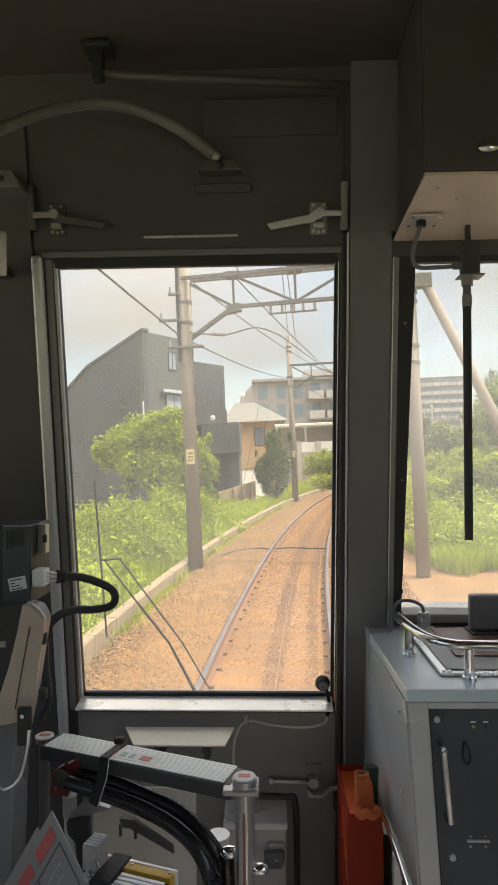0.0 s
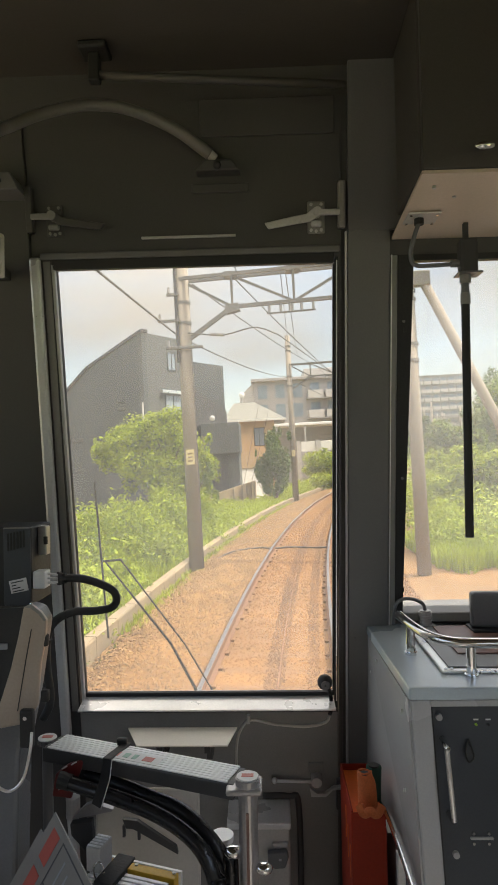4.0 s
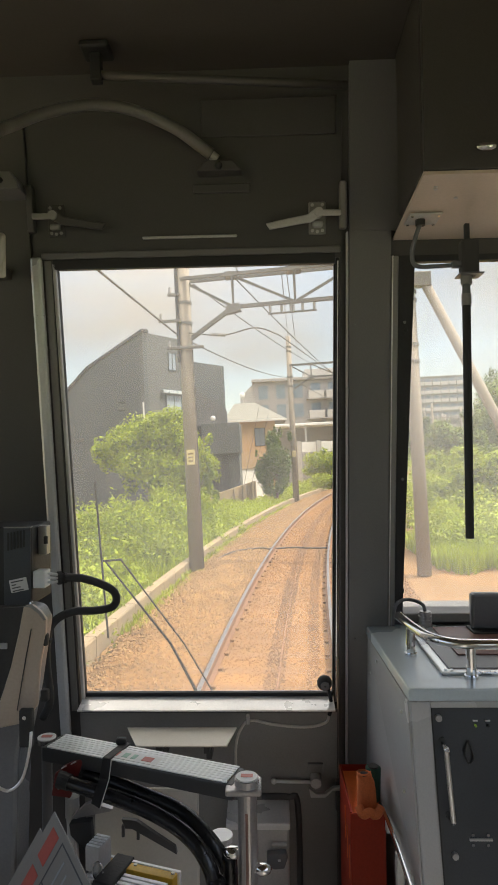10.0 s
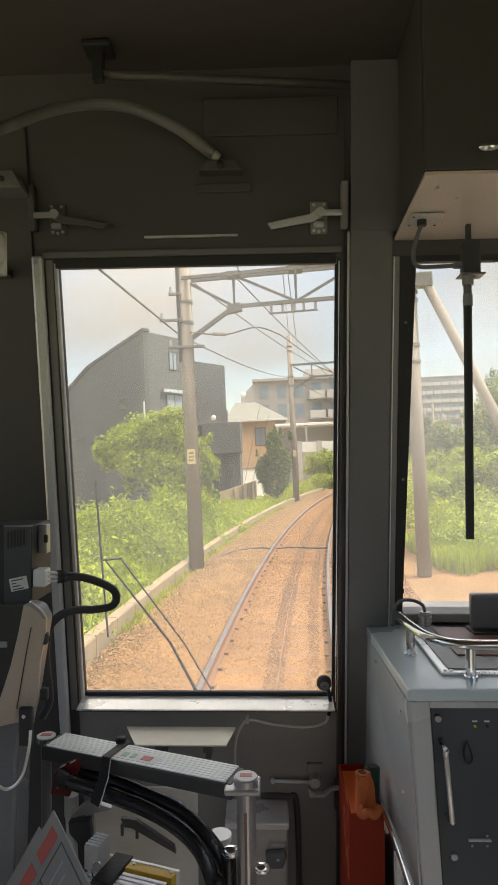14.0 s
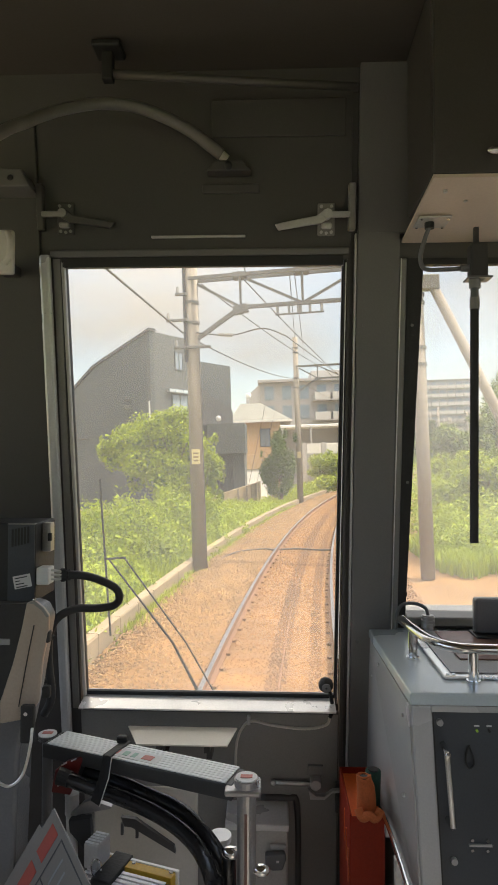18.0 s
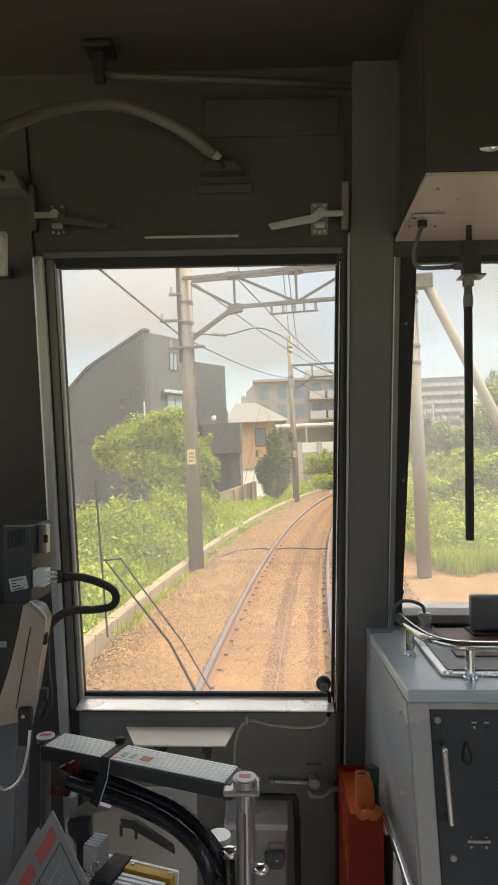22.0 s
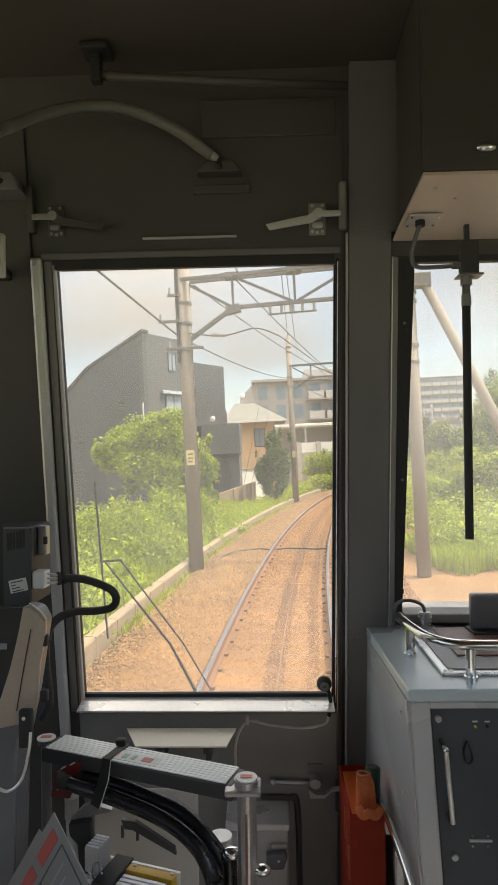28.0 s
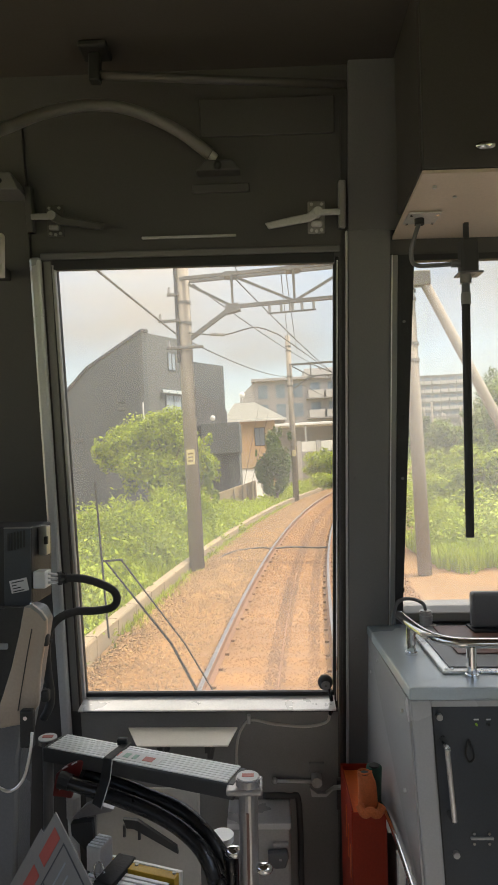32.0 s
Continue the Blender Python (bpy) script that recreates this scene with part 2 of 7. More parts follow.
M_KERB = mat("weathered concrete", (0.25, 0.19, 0.115), 0.9, var=0.18, scale=3, grain=70, bump=0.35, stain=(0.17, 0.145, 0.11), stain_amt=0.6)
M_POLE = mat("spun concrete pole", (0.235, 0.205, 0.165), 0.8, var=0.10, scale=2, grain=60, bump=0.15, stain=(0.20, 0.17, 0.135), stain_amt=0.4, stretch=(1, 1, 0.25))
M_STEEL = mat("galvanised steel", (0.15, 0.145, 0.135), 0.6, 0.3, var=0.12, scale=4, grain=90, bump=0.1)
M_WIRE = mat("copper-grey wire", (0.10, 0.095, 0.09), 0.6, 0.3, var=0.1, bump=0.0)
M_INSUL = mat("porcelain insulator", (0.26, 0.25, 0.24), 0.3, var=0.08, bump=0.0)
M_GROUND = mat("dry sandy ground", (0.34, 0.25, 0.15), 0.95, var=0.3, scale=0.5, grain=9, bump=0.8, stain=(0.10, 0.13, 0.035), stain_amt=0.8)
M_GRASS = mat("rough summer grass", (0.095, 0.13, 0.032), 0.95, var=0.35, scale=0.3, grain=7, bump=0.9, stain=(0.22, 0.18, 0.085), stain_amt=0.45)
M_SAND = mat("sandy path", (0.20, 0.108, 0.036), 0.95, var=0.24, scale=1.0, grain=16, bump=0.6)
M_LEAF_Y = leaf_mat("yellow-green weeds", (0.245, 0.310, 0.014), 0.45, (0.48, 0.54, 0.05))
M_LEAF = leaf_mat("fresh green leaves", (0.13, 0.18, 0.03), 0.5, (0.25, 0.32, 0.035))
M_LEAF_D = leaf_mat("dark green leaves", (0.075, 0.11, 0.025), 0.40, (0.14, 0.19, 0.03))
M_BARK = mat("brown bark", (0.12, 0.085, 0.06), 0.9, var=0.25, scale=6, grain=40, bump=0.5)
M_HOUSE = mat("charcoal siding", (0.050, 0.058, 0.060), 0.7, var=0.12, scale=0.35, grain=6, bump=0.0)
M_HOUSE2 = mat("grey-brown siding", (0.072, 0.077, 0.075), 0.7, var=0.12, scale=0.35, grain=6, bump=0.0)
M_DARK = mat("dark grey finish and recess shade", (0.045, 0.045, 0.045), 0.6, var=0.15, scale=1, grain=20, bump=0.1)
M_WINGLASS = mat("window glass from outside", (0.20, 0.24, 0.28), 0.12, var=0.2, scale=1, grain=5, bump=0.0, rvar=0.05)
M_TAN = mat("ochre render", (0.50, 0.345, 0.19), 0.85, var=0.08, scale=1, grain=30, bump=0.1)
M_ROOF = mat("grey-green roof tiles", (0.15, 0.148, 0.125), 0.8, var=0.12, scale=1.5, grain=20, bump=0.2)
M_APT = mat("pale apartment render", (0.43, 0.41, 0.39), 0.85, var=0.07, scale=0.5, grain=15, bump=0.1)
M_APT2 = mat("grey apartment tile", (0.31, 0.295, 0.285), 0.85, var=0.08, scale=0.5, grain=15, bump=0.1)
M_WALLW = mat("white garden wall", (0.68, 0.66, 0.62), 0.85, var=0.06, scale=1, grain=20, bump=0.1)
M_SIGN = mat("yellow pole plate", (0.55, 0.47, 0.24), 0.6, var=0.1, scale=9, grain=60, bump=0.0)
M_LED = bpy.data.materials.new("green indicator")
M_LED.use_nodes = True
M_LED.node_tree.nodes["Principled BSDF"].inputs["Base Color"].default_value = (0.25, 0.35, 0.05, 1)
M_LED.node_tree.nodes["Principled BSDF"].inputs["Emission Color"].default_value = (0.55, 1.0, 0.10, 1)
M_LED.node_tree.nodes["Principled BSDF"].inputs["Emission Strength"].default_value = 0.05

# ---- building helpers ----
BASE = {}
IDENT = Matrix.Identity(4)


def thing(name, base, label="", category="", group="", kind="", cab=False):
    """An Empty at the base of a thing; its parts are drawn in place and hung under it."""
    ob = new(name)
    ob.empty_display_size = 0.1
    ob.matrix_world = (CAB if cab else IDENT) @ Matrix.Translation(base)
    BASE[ob] = Vector(base)
    return tagged(ob, label, category, group, kind)


def part(name, bm, material, parent, label="", smooth=False, kind=""):
    me = bpy.data.meshes.new(name)
    bm.normal_update()
    for f in bm.faces:
        f.smooth = smooth
    root = BASE[parent]
    bm.transform(Matrix.Translation(-root))
    bm.to_mesh(me)
    bm.free()
    me.materials.append(material)
    ob = new(name, me)
    ob.parent = parent
    BASE[ob] = root
    return tagged(ob, label, kind=kind)


def setting(name, bm, material, label, category, cab=False, smooth=False, base=(0, 0, 0)):
    """A piece of the setting: one mesh at top level."""
    me = bpy.data.meshes.new(name)
    bm.normal_update()
    for f in bm.faces:
        f.smooth = smooth
    bm.transform(Matrix.Translation(-Vector(base)))
    bm.to_mesh(me)
    bm.free()
    me.materials.append(material)
    ob = new(name, me)
    ob.matrix_world = (CAB if cab else IDENT) @ Matrix.Translation(base)
    BASE[ob] = Vector(base)
    return tagged(ob, label, category, kind="structure")


def box(bm, x0, x1, y0, y1, z0, z1, bevel=0.0, m=None, seg=2):
    got = bmesh.ops.create_cube(bm, size=1.0)["verts"]
    for v in got:
        v.co = Vector((x0 + (v.co.x + 0.5) * (x1 - x0), y0 + (v.co.y + 0.5) * (y1 - y0), z0 + (v.co.z + 0.5) * (z1 - z0)))
    if bevel:
        edges = list({e for v in got for e in v.link_edges})
        res = bmesh.ops.bevel(bm, geom=edges, offset=bevel, segments=seg, affect="EDGES", profile=0.5)
        got = list({v for v in got if v.is_valid} | {v for v in res["verts"]})
    if m is not None:
        bmesh.ops.transform(bm, matrix=m, verts=got)
    return bm


def cyl(bm, p0, p1, r, r2=None, seg=14, m=None):
    p0, p1 = Vector(p0), Vector(p1)
    d = p1 - p0
    t = Matrix.Translation((p0 + p1) / 2) @ d.to_track_quat("Z", "Y").to_matrix().to_4x4()
    got = bmesh.ops.create_cone(bm, cap_ends=True, segments=seg, radius1=r, radius2=r if r2 is None else r2, depth=d.length)["verts"]
    bmesh.ops.transform(bm, matrix=(m @ t) if m is not None else t, verts=got)
    return bm


def ball(bm, c, r, sz=(1, 1, 1), seg=14, m=None):
    got = bmesh.ops.create_uvsphere(bm, u_segments=seg, v_segments=max(6, seg // 2), radius=r)["verts"]
    t = Matrix.Translation(c) @ Matrix.Diagonal((*sz, 1))
    bmesh.ops.transform(bm, matrix=(m @ t) if m is not None else t, verts=got)
    return bm


def spline(pts, n=8):
    pts = [Vector(p) for p in pts]
    ext = [pts[0] * 2 - pts[1], *pts, pts[-1] * 2 - pts[-2]]
    res = []
    for i in range(1, len(ext) - 2):
        a, b, c, d = ext[i - 1:i + 3]
        for k in range(n):
            t = k / n
            res.append(0.5 * ((2 * b) + (c - a) * t + (2 * a - 5 * b + 4 * c - d) * t * t + (3 * b - a - 3 * c + d) * t ** 3))
    return res + [pts[-1]]


def tube(bm, pts, r, seg=10, n=8, m=None, taper=None, ribs=0.0):
    path = spline(pts, n) if n > 1 else [Vector(p) for p in pts]
    rings, prev = [], None
    for i, p in enumerate(path):
        d = (path[min(i + 1, len(path) - 1)] - path[max(i - 1, 0)]).normalized()
        if prev is None:
            prev = d.orthogonal().normalized()
        prev = (prev - d * prev.dot(d)).normalized()
        side = d.cross(prev)
        rad = r if taper is None else r + (taper - r) * i / (len(path) - 1)
        if ribs:
            rad *= 1 + ribs * (1 if i % 2 else -1)
        ring = []
        for k in range(seg):
            a = 2 * math.pi * k / seg
            q = p + (prev * math.cos(a) + side * math.sin(a)) * rad
            ring.append(bm.verts.new(m @ q if m is not None else q))
        rings.append(ring)
    for a, b in zip(rings, rings[1:]):
        for k in range(seg):
            bm.faces.new((a[k], a[(k + 1) % seg], b[(k + 1) % seg], b[k]))
    bm.faces.new(rings[0][::-1])
    bm.faces.new(rings[-1])
    return bm


def prism(bm, poly, h0, h1, m=None, bevel=0.0):
    """A polygon in x, y raised from z = h0 to h1."""
    lo = [bm.verts.new((x, y, h0)) for x, y in poly]
    hi = [bm.verts.new((x, y, h1)) for x, y in poly]
    faces = [bm.faces.new(lo[::-1]), bm.faces.new(hi)]
    for i in range(len(poly)):
        j = (i + 1) % len(poly)
        faces.append(bm.faces.new((lo[i], lo[j], hi[j], hi[i])))
    got = lo + hi
    bmesh.ops.recalc_face_normals(bm, faces=faces)
    if bevel:
        res = bmesh.ops.bevel(bm, geom=list({e for f in faces for e in f.edges}), offset=bevel, segments=2, affect="EDGES", profile=0.5)
        got = list({v for v in got if v.is_valid} | set(res["verts"]))
    if m is not None:
        bmesh.ops.transform(bm, matrix=m, verts=got)
    return bm


def B():
    return bmesh.new()


# the leaning front of the cab: u across, v up the slope, w towards the camera
LEAN = 0.1587
SLOPE = math.sqrt(1 + LEAN * LEAN)
FACE = Matrix(((1, 0, 0, 0), (0, -LEAN / SLOPE, -1 / SLOPE, 1.349), (0, 1 / SLOPE, -LEAN / SLOPE, EYE), (0, 0, 0, 1)))


def V(z):
    return (z - EYE) * SLOPE


def fbox(bm, u0, u1, z0, z1, w0, w1, bevel=0.0):
    return box(bm, u0, u1, V(z0), V(z1), w0, w1, bevel, FACE)


def fp(u, z, w):
    """A point on the front, at height z over the cab floor, w before it."""
    return FACE @ Vector((u, V(z), w))



def flare(bm):
    """The door window is a little wider at its head: its two upright edges lean apart."""
    for v in bm.verts:
        k = min(1.0, max(0.0, (v.co.z - 0.81) / 0.93))
        if -0.4405 < v.co.x < -0.42:
            v.co.x += 0.0045 - 0.0075 * k
        elif 0.128 < v.co.x < 0.1435:
            v.co.x += 0.0010 + 0.0050 * k
    return bm


# ---- the cab: large structure ----
REAR = -6.2
bm = box(B(), -1.77, 1.03, REAR, 1.62, -0.06, 0.0)
setting("floor", bm, M_FLOORM, "grey rubber cab floor with scuffs", "floor", cab=True)
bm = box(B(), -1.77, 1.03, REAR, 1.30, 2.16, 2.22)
setting("ceiling", bm, M_CEIL, "beige laminate ceiling of the driver's cab, shade in its colour", "ceiling", cab=True)
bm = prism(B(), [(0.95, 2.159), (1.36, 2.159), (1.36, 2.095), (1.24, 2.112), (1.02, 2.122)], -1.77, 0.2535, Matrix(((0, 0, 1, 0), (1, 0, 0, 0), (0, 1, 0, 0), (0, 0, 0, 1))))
setting("trim_ceiling", bm, M_CEIL, "lowered ceiling edge over the cab front, beige darkened as shade", "trim", cab=True)
# unseen side walls, window openings added and sized to light the cab; far end wall
for nm, x0, x1, openings in (("wall_left", -1.83, -1.77, ((-5.7, -3.6), (-3.2, -1.4), (-0.9, 1.36))), ("wall_right", 1.03, 1.09, ((-5.7, -3.6), (-3.2, -1.4), (-0.8, 0.38)))):
    bm = B()
    sill_z = 0.84 if x0 < 0 else 1.02
    box(bm, x0, x1, REAR, 1.62, -0.06, sill_z)
    box(bm, x0, x1, REAR, 1.62, 1.96, 2.22)
    edges = [REAR] + [v for o in openings for v in o] + [1.62]
    for k in range(0, len(edges), 2):
        box(bm, x0, x1, edges[k], edges[k + 1], sill_z, 1.96)
    setting(nm, bm, M_CREAM, "unseen cream side wall with openings added to light the cab", "wall", cab=True)
bm = box(B(), -1.83, 1.09, REAR - 0.06, REAR, -0.06, 2.22)
setting("wall_back", bm, M_CREAM, "cream end wall of the carriage", "wall", cab=True)

# front wall, leaning, with a door opening and a window opening
bm = B()
fbox(bm, -1.80, -0.4795, -0.05, 2.25, -0.08, 0.0)
fbox(bm, -0.4795, 0.1535, 2.022, 2.25, -0.08, 0.0)
fbox(bm, 0.1535, 0.2675, -0.05, 2.25, -0.08, 0.0)
fbox(bm, 0.2675, 1.06, -0.05, 0.985, -0.08, 0.0)
fbox(bm, 0.2675, 1.06, 1.752, 2.25, -0.08, 0.0)
fbox(bm, 1.00, 1.06, 0.985, 1.752, -0.08, 0.0)
setting("wall_front", bm, M_PANEL, "dark grey steel front wall of the cab with pillar", "wall", cab=True, base=(0, 1.4, 0))

# overhead recess and trims on the front
bm = fbox(B(), -0.60, -0.4830, 0.30, 2.02, 0.0, 0.010, 0.002)
setting("trim_left_panel", bm, M_PANEL, "dark grey cover panel beside the cab door", "panel", cab=True, base=(-0.55, 1.4, 0))
bm = fbox(B(), -0.4815, -0.4580, 0.40, 1.765, 0.0105, 0.026, 0.006)
setting("trim_left", bm, M_STRIP, "worn aluminium edge strip beside the door", "trim", cab=True, base=(-0.48, 1.4, 0.4))
bm = fbox(B(), 0.1605, 0.1650, 0.40, 1.80, 0.0005, 0.016, 0.002)
setting("trim_right", bm, M_ALUD, "worn aluminium edge strip beside the door", "trim", cab=True, base=(0.15, 1.4, 0.4))
bm = fbox(B(), 0.1665, 0.2500, 0.40, 1.80, 0.0, 0.014)
setting("pillar_cover", bm, M_PILLAR, "dark grey cover of the pillar between door and window", "panel", cab=True, base=(0.22, 1.4, 1))
setting("pillar_head", fbox(B(), 0.1665, 0.3200, 1.8005, 2.150, 0.0, 0.0137), M_PILLAR, "dark grey panel above the pillar", "panel", cab=True, base=(0.22, 1.4, 1.8))

# the front door with its window
door = thing("door_1", (-0.16, 1.55, 0.02), "dark grey cab front door with a large window", "door", kind="structure", cab=True)
bm = B()
fbox(bm, -0.478, -0.4397, 0.02, 2.02, -0.020, 0.006)
fbox(bm, 0.1425, 0.1525, 0.02, 2.02, -0.020, 0.006)
fbox(bm, -0.4396, 0.1424, 1.752, 2.02, -0.016, 0.006)
fbox(bm, -0.4396, 0.1424, 0.02, 0.780, -0.016, 0.006)
part("panel", flare(bm), M_PANEL, door)
# stile and lower panel: door paint lightened where light falls on it
part("stile", fbox(B(), -0.4570, -0.4420, 0.78, 1.758, 0.0062, 0.0090, 0.001), M_KICK, door, "grey stile with light in its colour")
part("kick_panel", fbox(B(), -0.4395, 0.1420, 0.02, 0.775, 0.0062, 0.0085, 0.001), M_KICK, door, "scuffed grey lower panel with light in its colour")
bm = fbox(B(), -0.462, 0.150, 1.7605, 1.7740, 0.005, 0.013, 0.003)
part("drip_trim", bm, M_PILLAR, door, "thin metal strip over the window")
fr = part("window_frame", flare(fbox(B(), -0.4375, -0.4305, 0.782, 1.752, -0.014, 0.010, 0.002)), M_ALUD, door, "worn grey window frame")
bm = B()
sv = [bm.verts.new(fp(u, z, w)) for u in (-0.4305, 0.1335) for z, w in ((0.8095, -0.007), (0.8095, -0.002), (0.8070, 0.052), (0.8035, 0.052), (0.7815, -0.007))]
for f in ((0, 1, 2, 3, 4), (9, 8, 7, 6, 5), (0, 5, 6, 1), (1, 6, 7, 2), (2, 7, 8, 3), (3, 8, 9, 4), (4, 9, 5, 0)):
    bm.faces.new([sv[k] for k in f])
bmesh.ops.recalc_face_normals(bm, faces=bm.faces[:])
part("sill", bm, M_SILL, fr, "bright sloping aluminium sill")
part("jamb", flare(fbox(B(), 0.1345, 0.1420, 0.782, 1.752, -0.014, 0.004, 0.002)), M_BLACK, fr)
part("jamb_trim", flare(fbox(B(), 0.1375, 0.1395, 0.80, 1.745, 0.004, 0.007)), M_ALU, fr)
part("head", fbox(B(), -0.4385, 0.1385, 1.7405, 1.7600, 0.0062, 0.010, 0.001), M_BLACK, fr)
part("head_rebate", fbox(B(), -0.4370, 0.1370, 1.7405, 1.7515, -0.014, 0.0060), M_BLACK, fr)
bm = B()
fbox(bm, -0.4333, -0.4300, 0.810, 1.7395, -0.014, 0.0)
fbox(bm, 0.1312, 0.1343, 0.810, 1.7395, -0.014, 0.0)
fbox(bm, -0.4300, 0.1312, 0.810, 0.8185, -0.008, 0.001)
part("gasket", flare(bm), M_BLACK, fr, "black rubber gasket")
pane = part("pane", fbox(B(), -0.4400, 0.1420, 0.8165, 1.7480, -0.0125, -0.0095), M_GLASS, fr, "dusty hazy glass")
pane.visible_shadow = False

# fittings of the door
def latch(u, sgn, tone, z=1.832):
    t = thing("door_latch", fp(u, z, 0.006), "dull metal toggle latch at the top of the cab door", "latch", group="top latches of the cab door", cab=True)
    # left latch (sgn < 0) in darker copies of these materials, as shade
    plate = part("base_plate", fbox(B(), u - 0.0185, u + 0.0165, z - 0.036, z + 0.027, 0.006, 0.012, 0.003), M_KICK if sgn > 0 else M_PANEL, t)
    for du, dz in ((-0.011, 0.020), (0.009, 0.020), (-0.011, -0.029), (-0.001, -0.031), (0.009, -0.029)):
        part("screw", cyl(B(), fp(u + du, z + dz, 0.011), fp(u + du, z + dz, 0.0150), 0.0032, seg=10), M_ALUD if sgn > 0 else M_PANEL2, plate)
    shape = [(-0.105, -0.016), (-0.097, -0.028), (-0.044, -0.020), (-0.014, -0.016), (0.004, -0.006), (0.006, 0.008), (-0.004, 0.012), (-0.021, -0.001), (-0.052, -0.006)]
    part("lever", prism(B(), [(u + sgn * du, V(z + dz)) for du, dz in shape[::sgn]], 0.025, 0.033, FACE, 0.0025), tone, t, "flat satin metal lever")
    part("pivot", cyl(B(), fp(u, z + 0.002, 0.010), fp(u, z + 0.002, 0.038), 0.009), M_ALUD if sgn > 0 else M_PANEL2, t, smooth=False)
    part("catch", fbox(B(), u - 0.012, u + 0.010, z - 0.024, z - 0.012, 0.012, 0.024, 0.004), M_ALUD if sgn > 0 else M_PANEL2, t)
    bm = fbox(B(), min(u, u + 0.045 * sgn), max(u, u + 0.045 * sgn), z - 0.004, z + 0.008, 0.022, 0.030, 0.003)
    part("link", bm, M_ALUD if sgn > 0 else M_PANEL2, t)
    part("keeper", fbox(B(), min(u + 0.042 * sgn, u + 0.056 * sgn), max(u + 0.042 * sgn, u + 0.056 * sgn), z - 0.028, z + 0.062, 0.0065, 0.026, 0.003), M_KICK if sgn > 0 else M_PANEL, t)
    return t

latch(0.104, 1, M_ALUD)
latch(-0.425, -1, M_PANEL, 1.840)

t = thing("holder_bar", fp(-0.155, 1.80, 0.006), "thin pale metal strip above the door window", "strip", cab=True)
part("bar", fbox(B(), -0.251, -0.059, 1.7955, 1.8005, 0.006, 0.014, 0.0015), M_ALUD, t)

t = thing("cab_camera", fp(-0.09, 1.92, 0.006), "small cream-grey bracket unit under the conduit", "device", cab=True)
bm = prism(B(), [(-0.134, V(1.912)), (-0.046, V(1.912)), (-0.062, V(1.932)), (-0.116, V(1.932))], 0.006, 0.05, FACE, 0.003)
part("hood", bm, M_PANEL, t)
part("lens", ball(B(), fp(-0.09, 1.921, 0.052), 0.008, seg=10), M_BLACK, t, "dark lens", smooth=True)
part("mount", fbox(B(), -0.145, -0.03, 1.880, 1.898, 0.006, 0.014, 0.003), M_PANEL, t)

t = thing("cover_plate", fp(0.01, 2.0, 0.006), "dark rectangular cover plate above the door", "panel", cab=True)
part("plate", fbox(B(), -0.125, 0.140, 1.985, 2.055, 0.006, 0.012, 0.002), M_PANEL, t)

t = thing("conduit", (-0.43, 1.0, 1.89), "thick grey-beige cable conduit bowed across above the door", "conduit", cab=True)
bm = tube(B(), [(-0.47, 0.82, 1.72), (-0.403, 0.90, 1.823), (-0.399, 0.98, 1.881), (-0.375, 1.04, 1.931), (-0.339, 1.10, 1.976), (-0.309, 1.13, 1.995), (-0.266, 1.16, 2.006), (-0.218, 1.19, 2.003), (-0.166, 1.21, 1.984), (-0.128, 1.225, 1.961), (-0.106, 1.235, 1.948)], 0.0085, seg=16, n=10, taper=0.0122)
part("sheath", bm, M_HOSE, t, smooth=True)
part("ferrule", cyl(B(), (-0.108, 1.234, 1.949), (-0.096, 1.240, 1.940), 0.0095), M_ALUD, t, smooth=False)

t = thing("overhead_rail", (-0.08, 1.13, 2.16), "dark grey tube rail hung under the ceiling on a bracket", "rail", cab=True)
part("tube", tube(B(), [(-0.305, 1.150, 2.062), (0.155, 1.165, 2.036)], 0.008, n=1, seg=12), M_PANEL, t, smooth=True)
part("plate", box(B(), -0.337, -0.283, 1.125, 1.175, 2.101, 2.114, 0.004), M_BLACK, t)
part("bracket", box(B(), -0.321, -0.300, 1.140, 1.160, 2.048, 2.101, 0.003), M_BLACK, t)

t = thing("coat_hook", (-0.49, 1.15, 1.73), "cream coat hook bracket on the pillar", "hook", cab=True)
part("plate", box(B(), -0.52, -0.484, 1.14, 1.155, 1.688, 1.770, 0.004), M_CREAM, t)
part("arm", box(B(), -0.560, -0.525, 1.15, 1.29, 1.72, 1.74, 0.003), M_PANEL, t)
part("arm_end", box(B(), -0.560, -0.515, 1.146, 1.158, 1.715, 1.745, 0.003), M_PANEL, t)
part("hook", tube(B(), [(-0.492, 1.138, 1.762), (-0.480, 1.12, 1.745), (-0.479, 1.115, 1.715), (-0.490, 1.12, 1.70)], 0.006, n=5), M_CREAM, t, smooth=True)
t = thing("wall_bracket", (-0.50, 1.2, 1.88), "small grey angled bracket on the pillar", "bracket", cab=True)
bm = prism(B(), [(-0.56, 1.8765), (-0.477, 1.876), (-0.494, 1.911), (-0.56, 1.914)], -1.27, -1.20, Matrix(((1, 0, 0, 0), (0, 0, -1, 0), (0, 1, 0, 0), (0, 0, 0, 1))), 0.003)
part("plate", bm, M_PILLAR, t)
part("bolt", ball(B(), (-0.515, 1.199, 1.893), 0.006, (1, 0.4, 1), 10), M_BLACK, t, smooth=True)

# lower door: pocket, lead, microphone, handle, box
t = thing("door_tray", fp(-0.21, 0.69, 0.006), "cream metal tray on the door below the window", "tray", cab=True)
bm = B()
pk = [bm.verts.new((x, y, z)) for x, y, z in ((-0.3178, 1.3765, 0.765), (-0.0806, 1.3765, 0.765), (-0.0959, 1.290, 0.765), (-0.2811, 1.290, 0.765))]
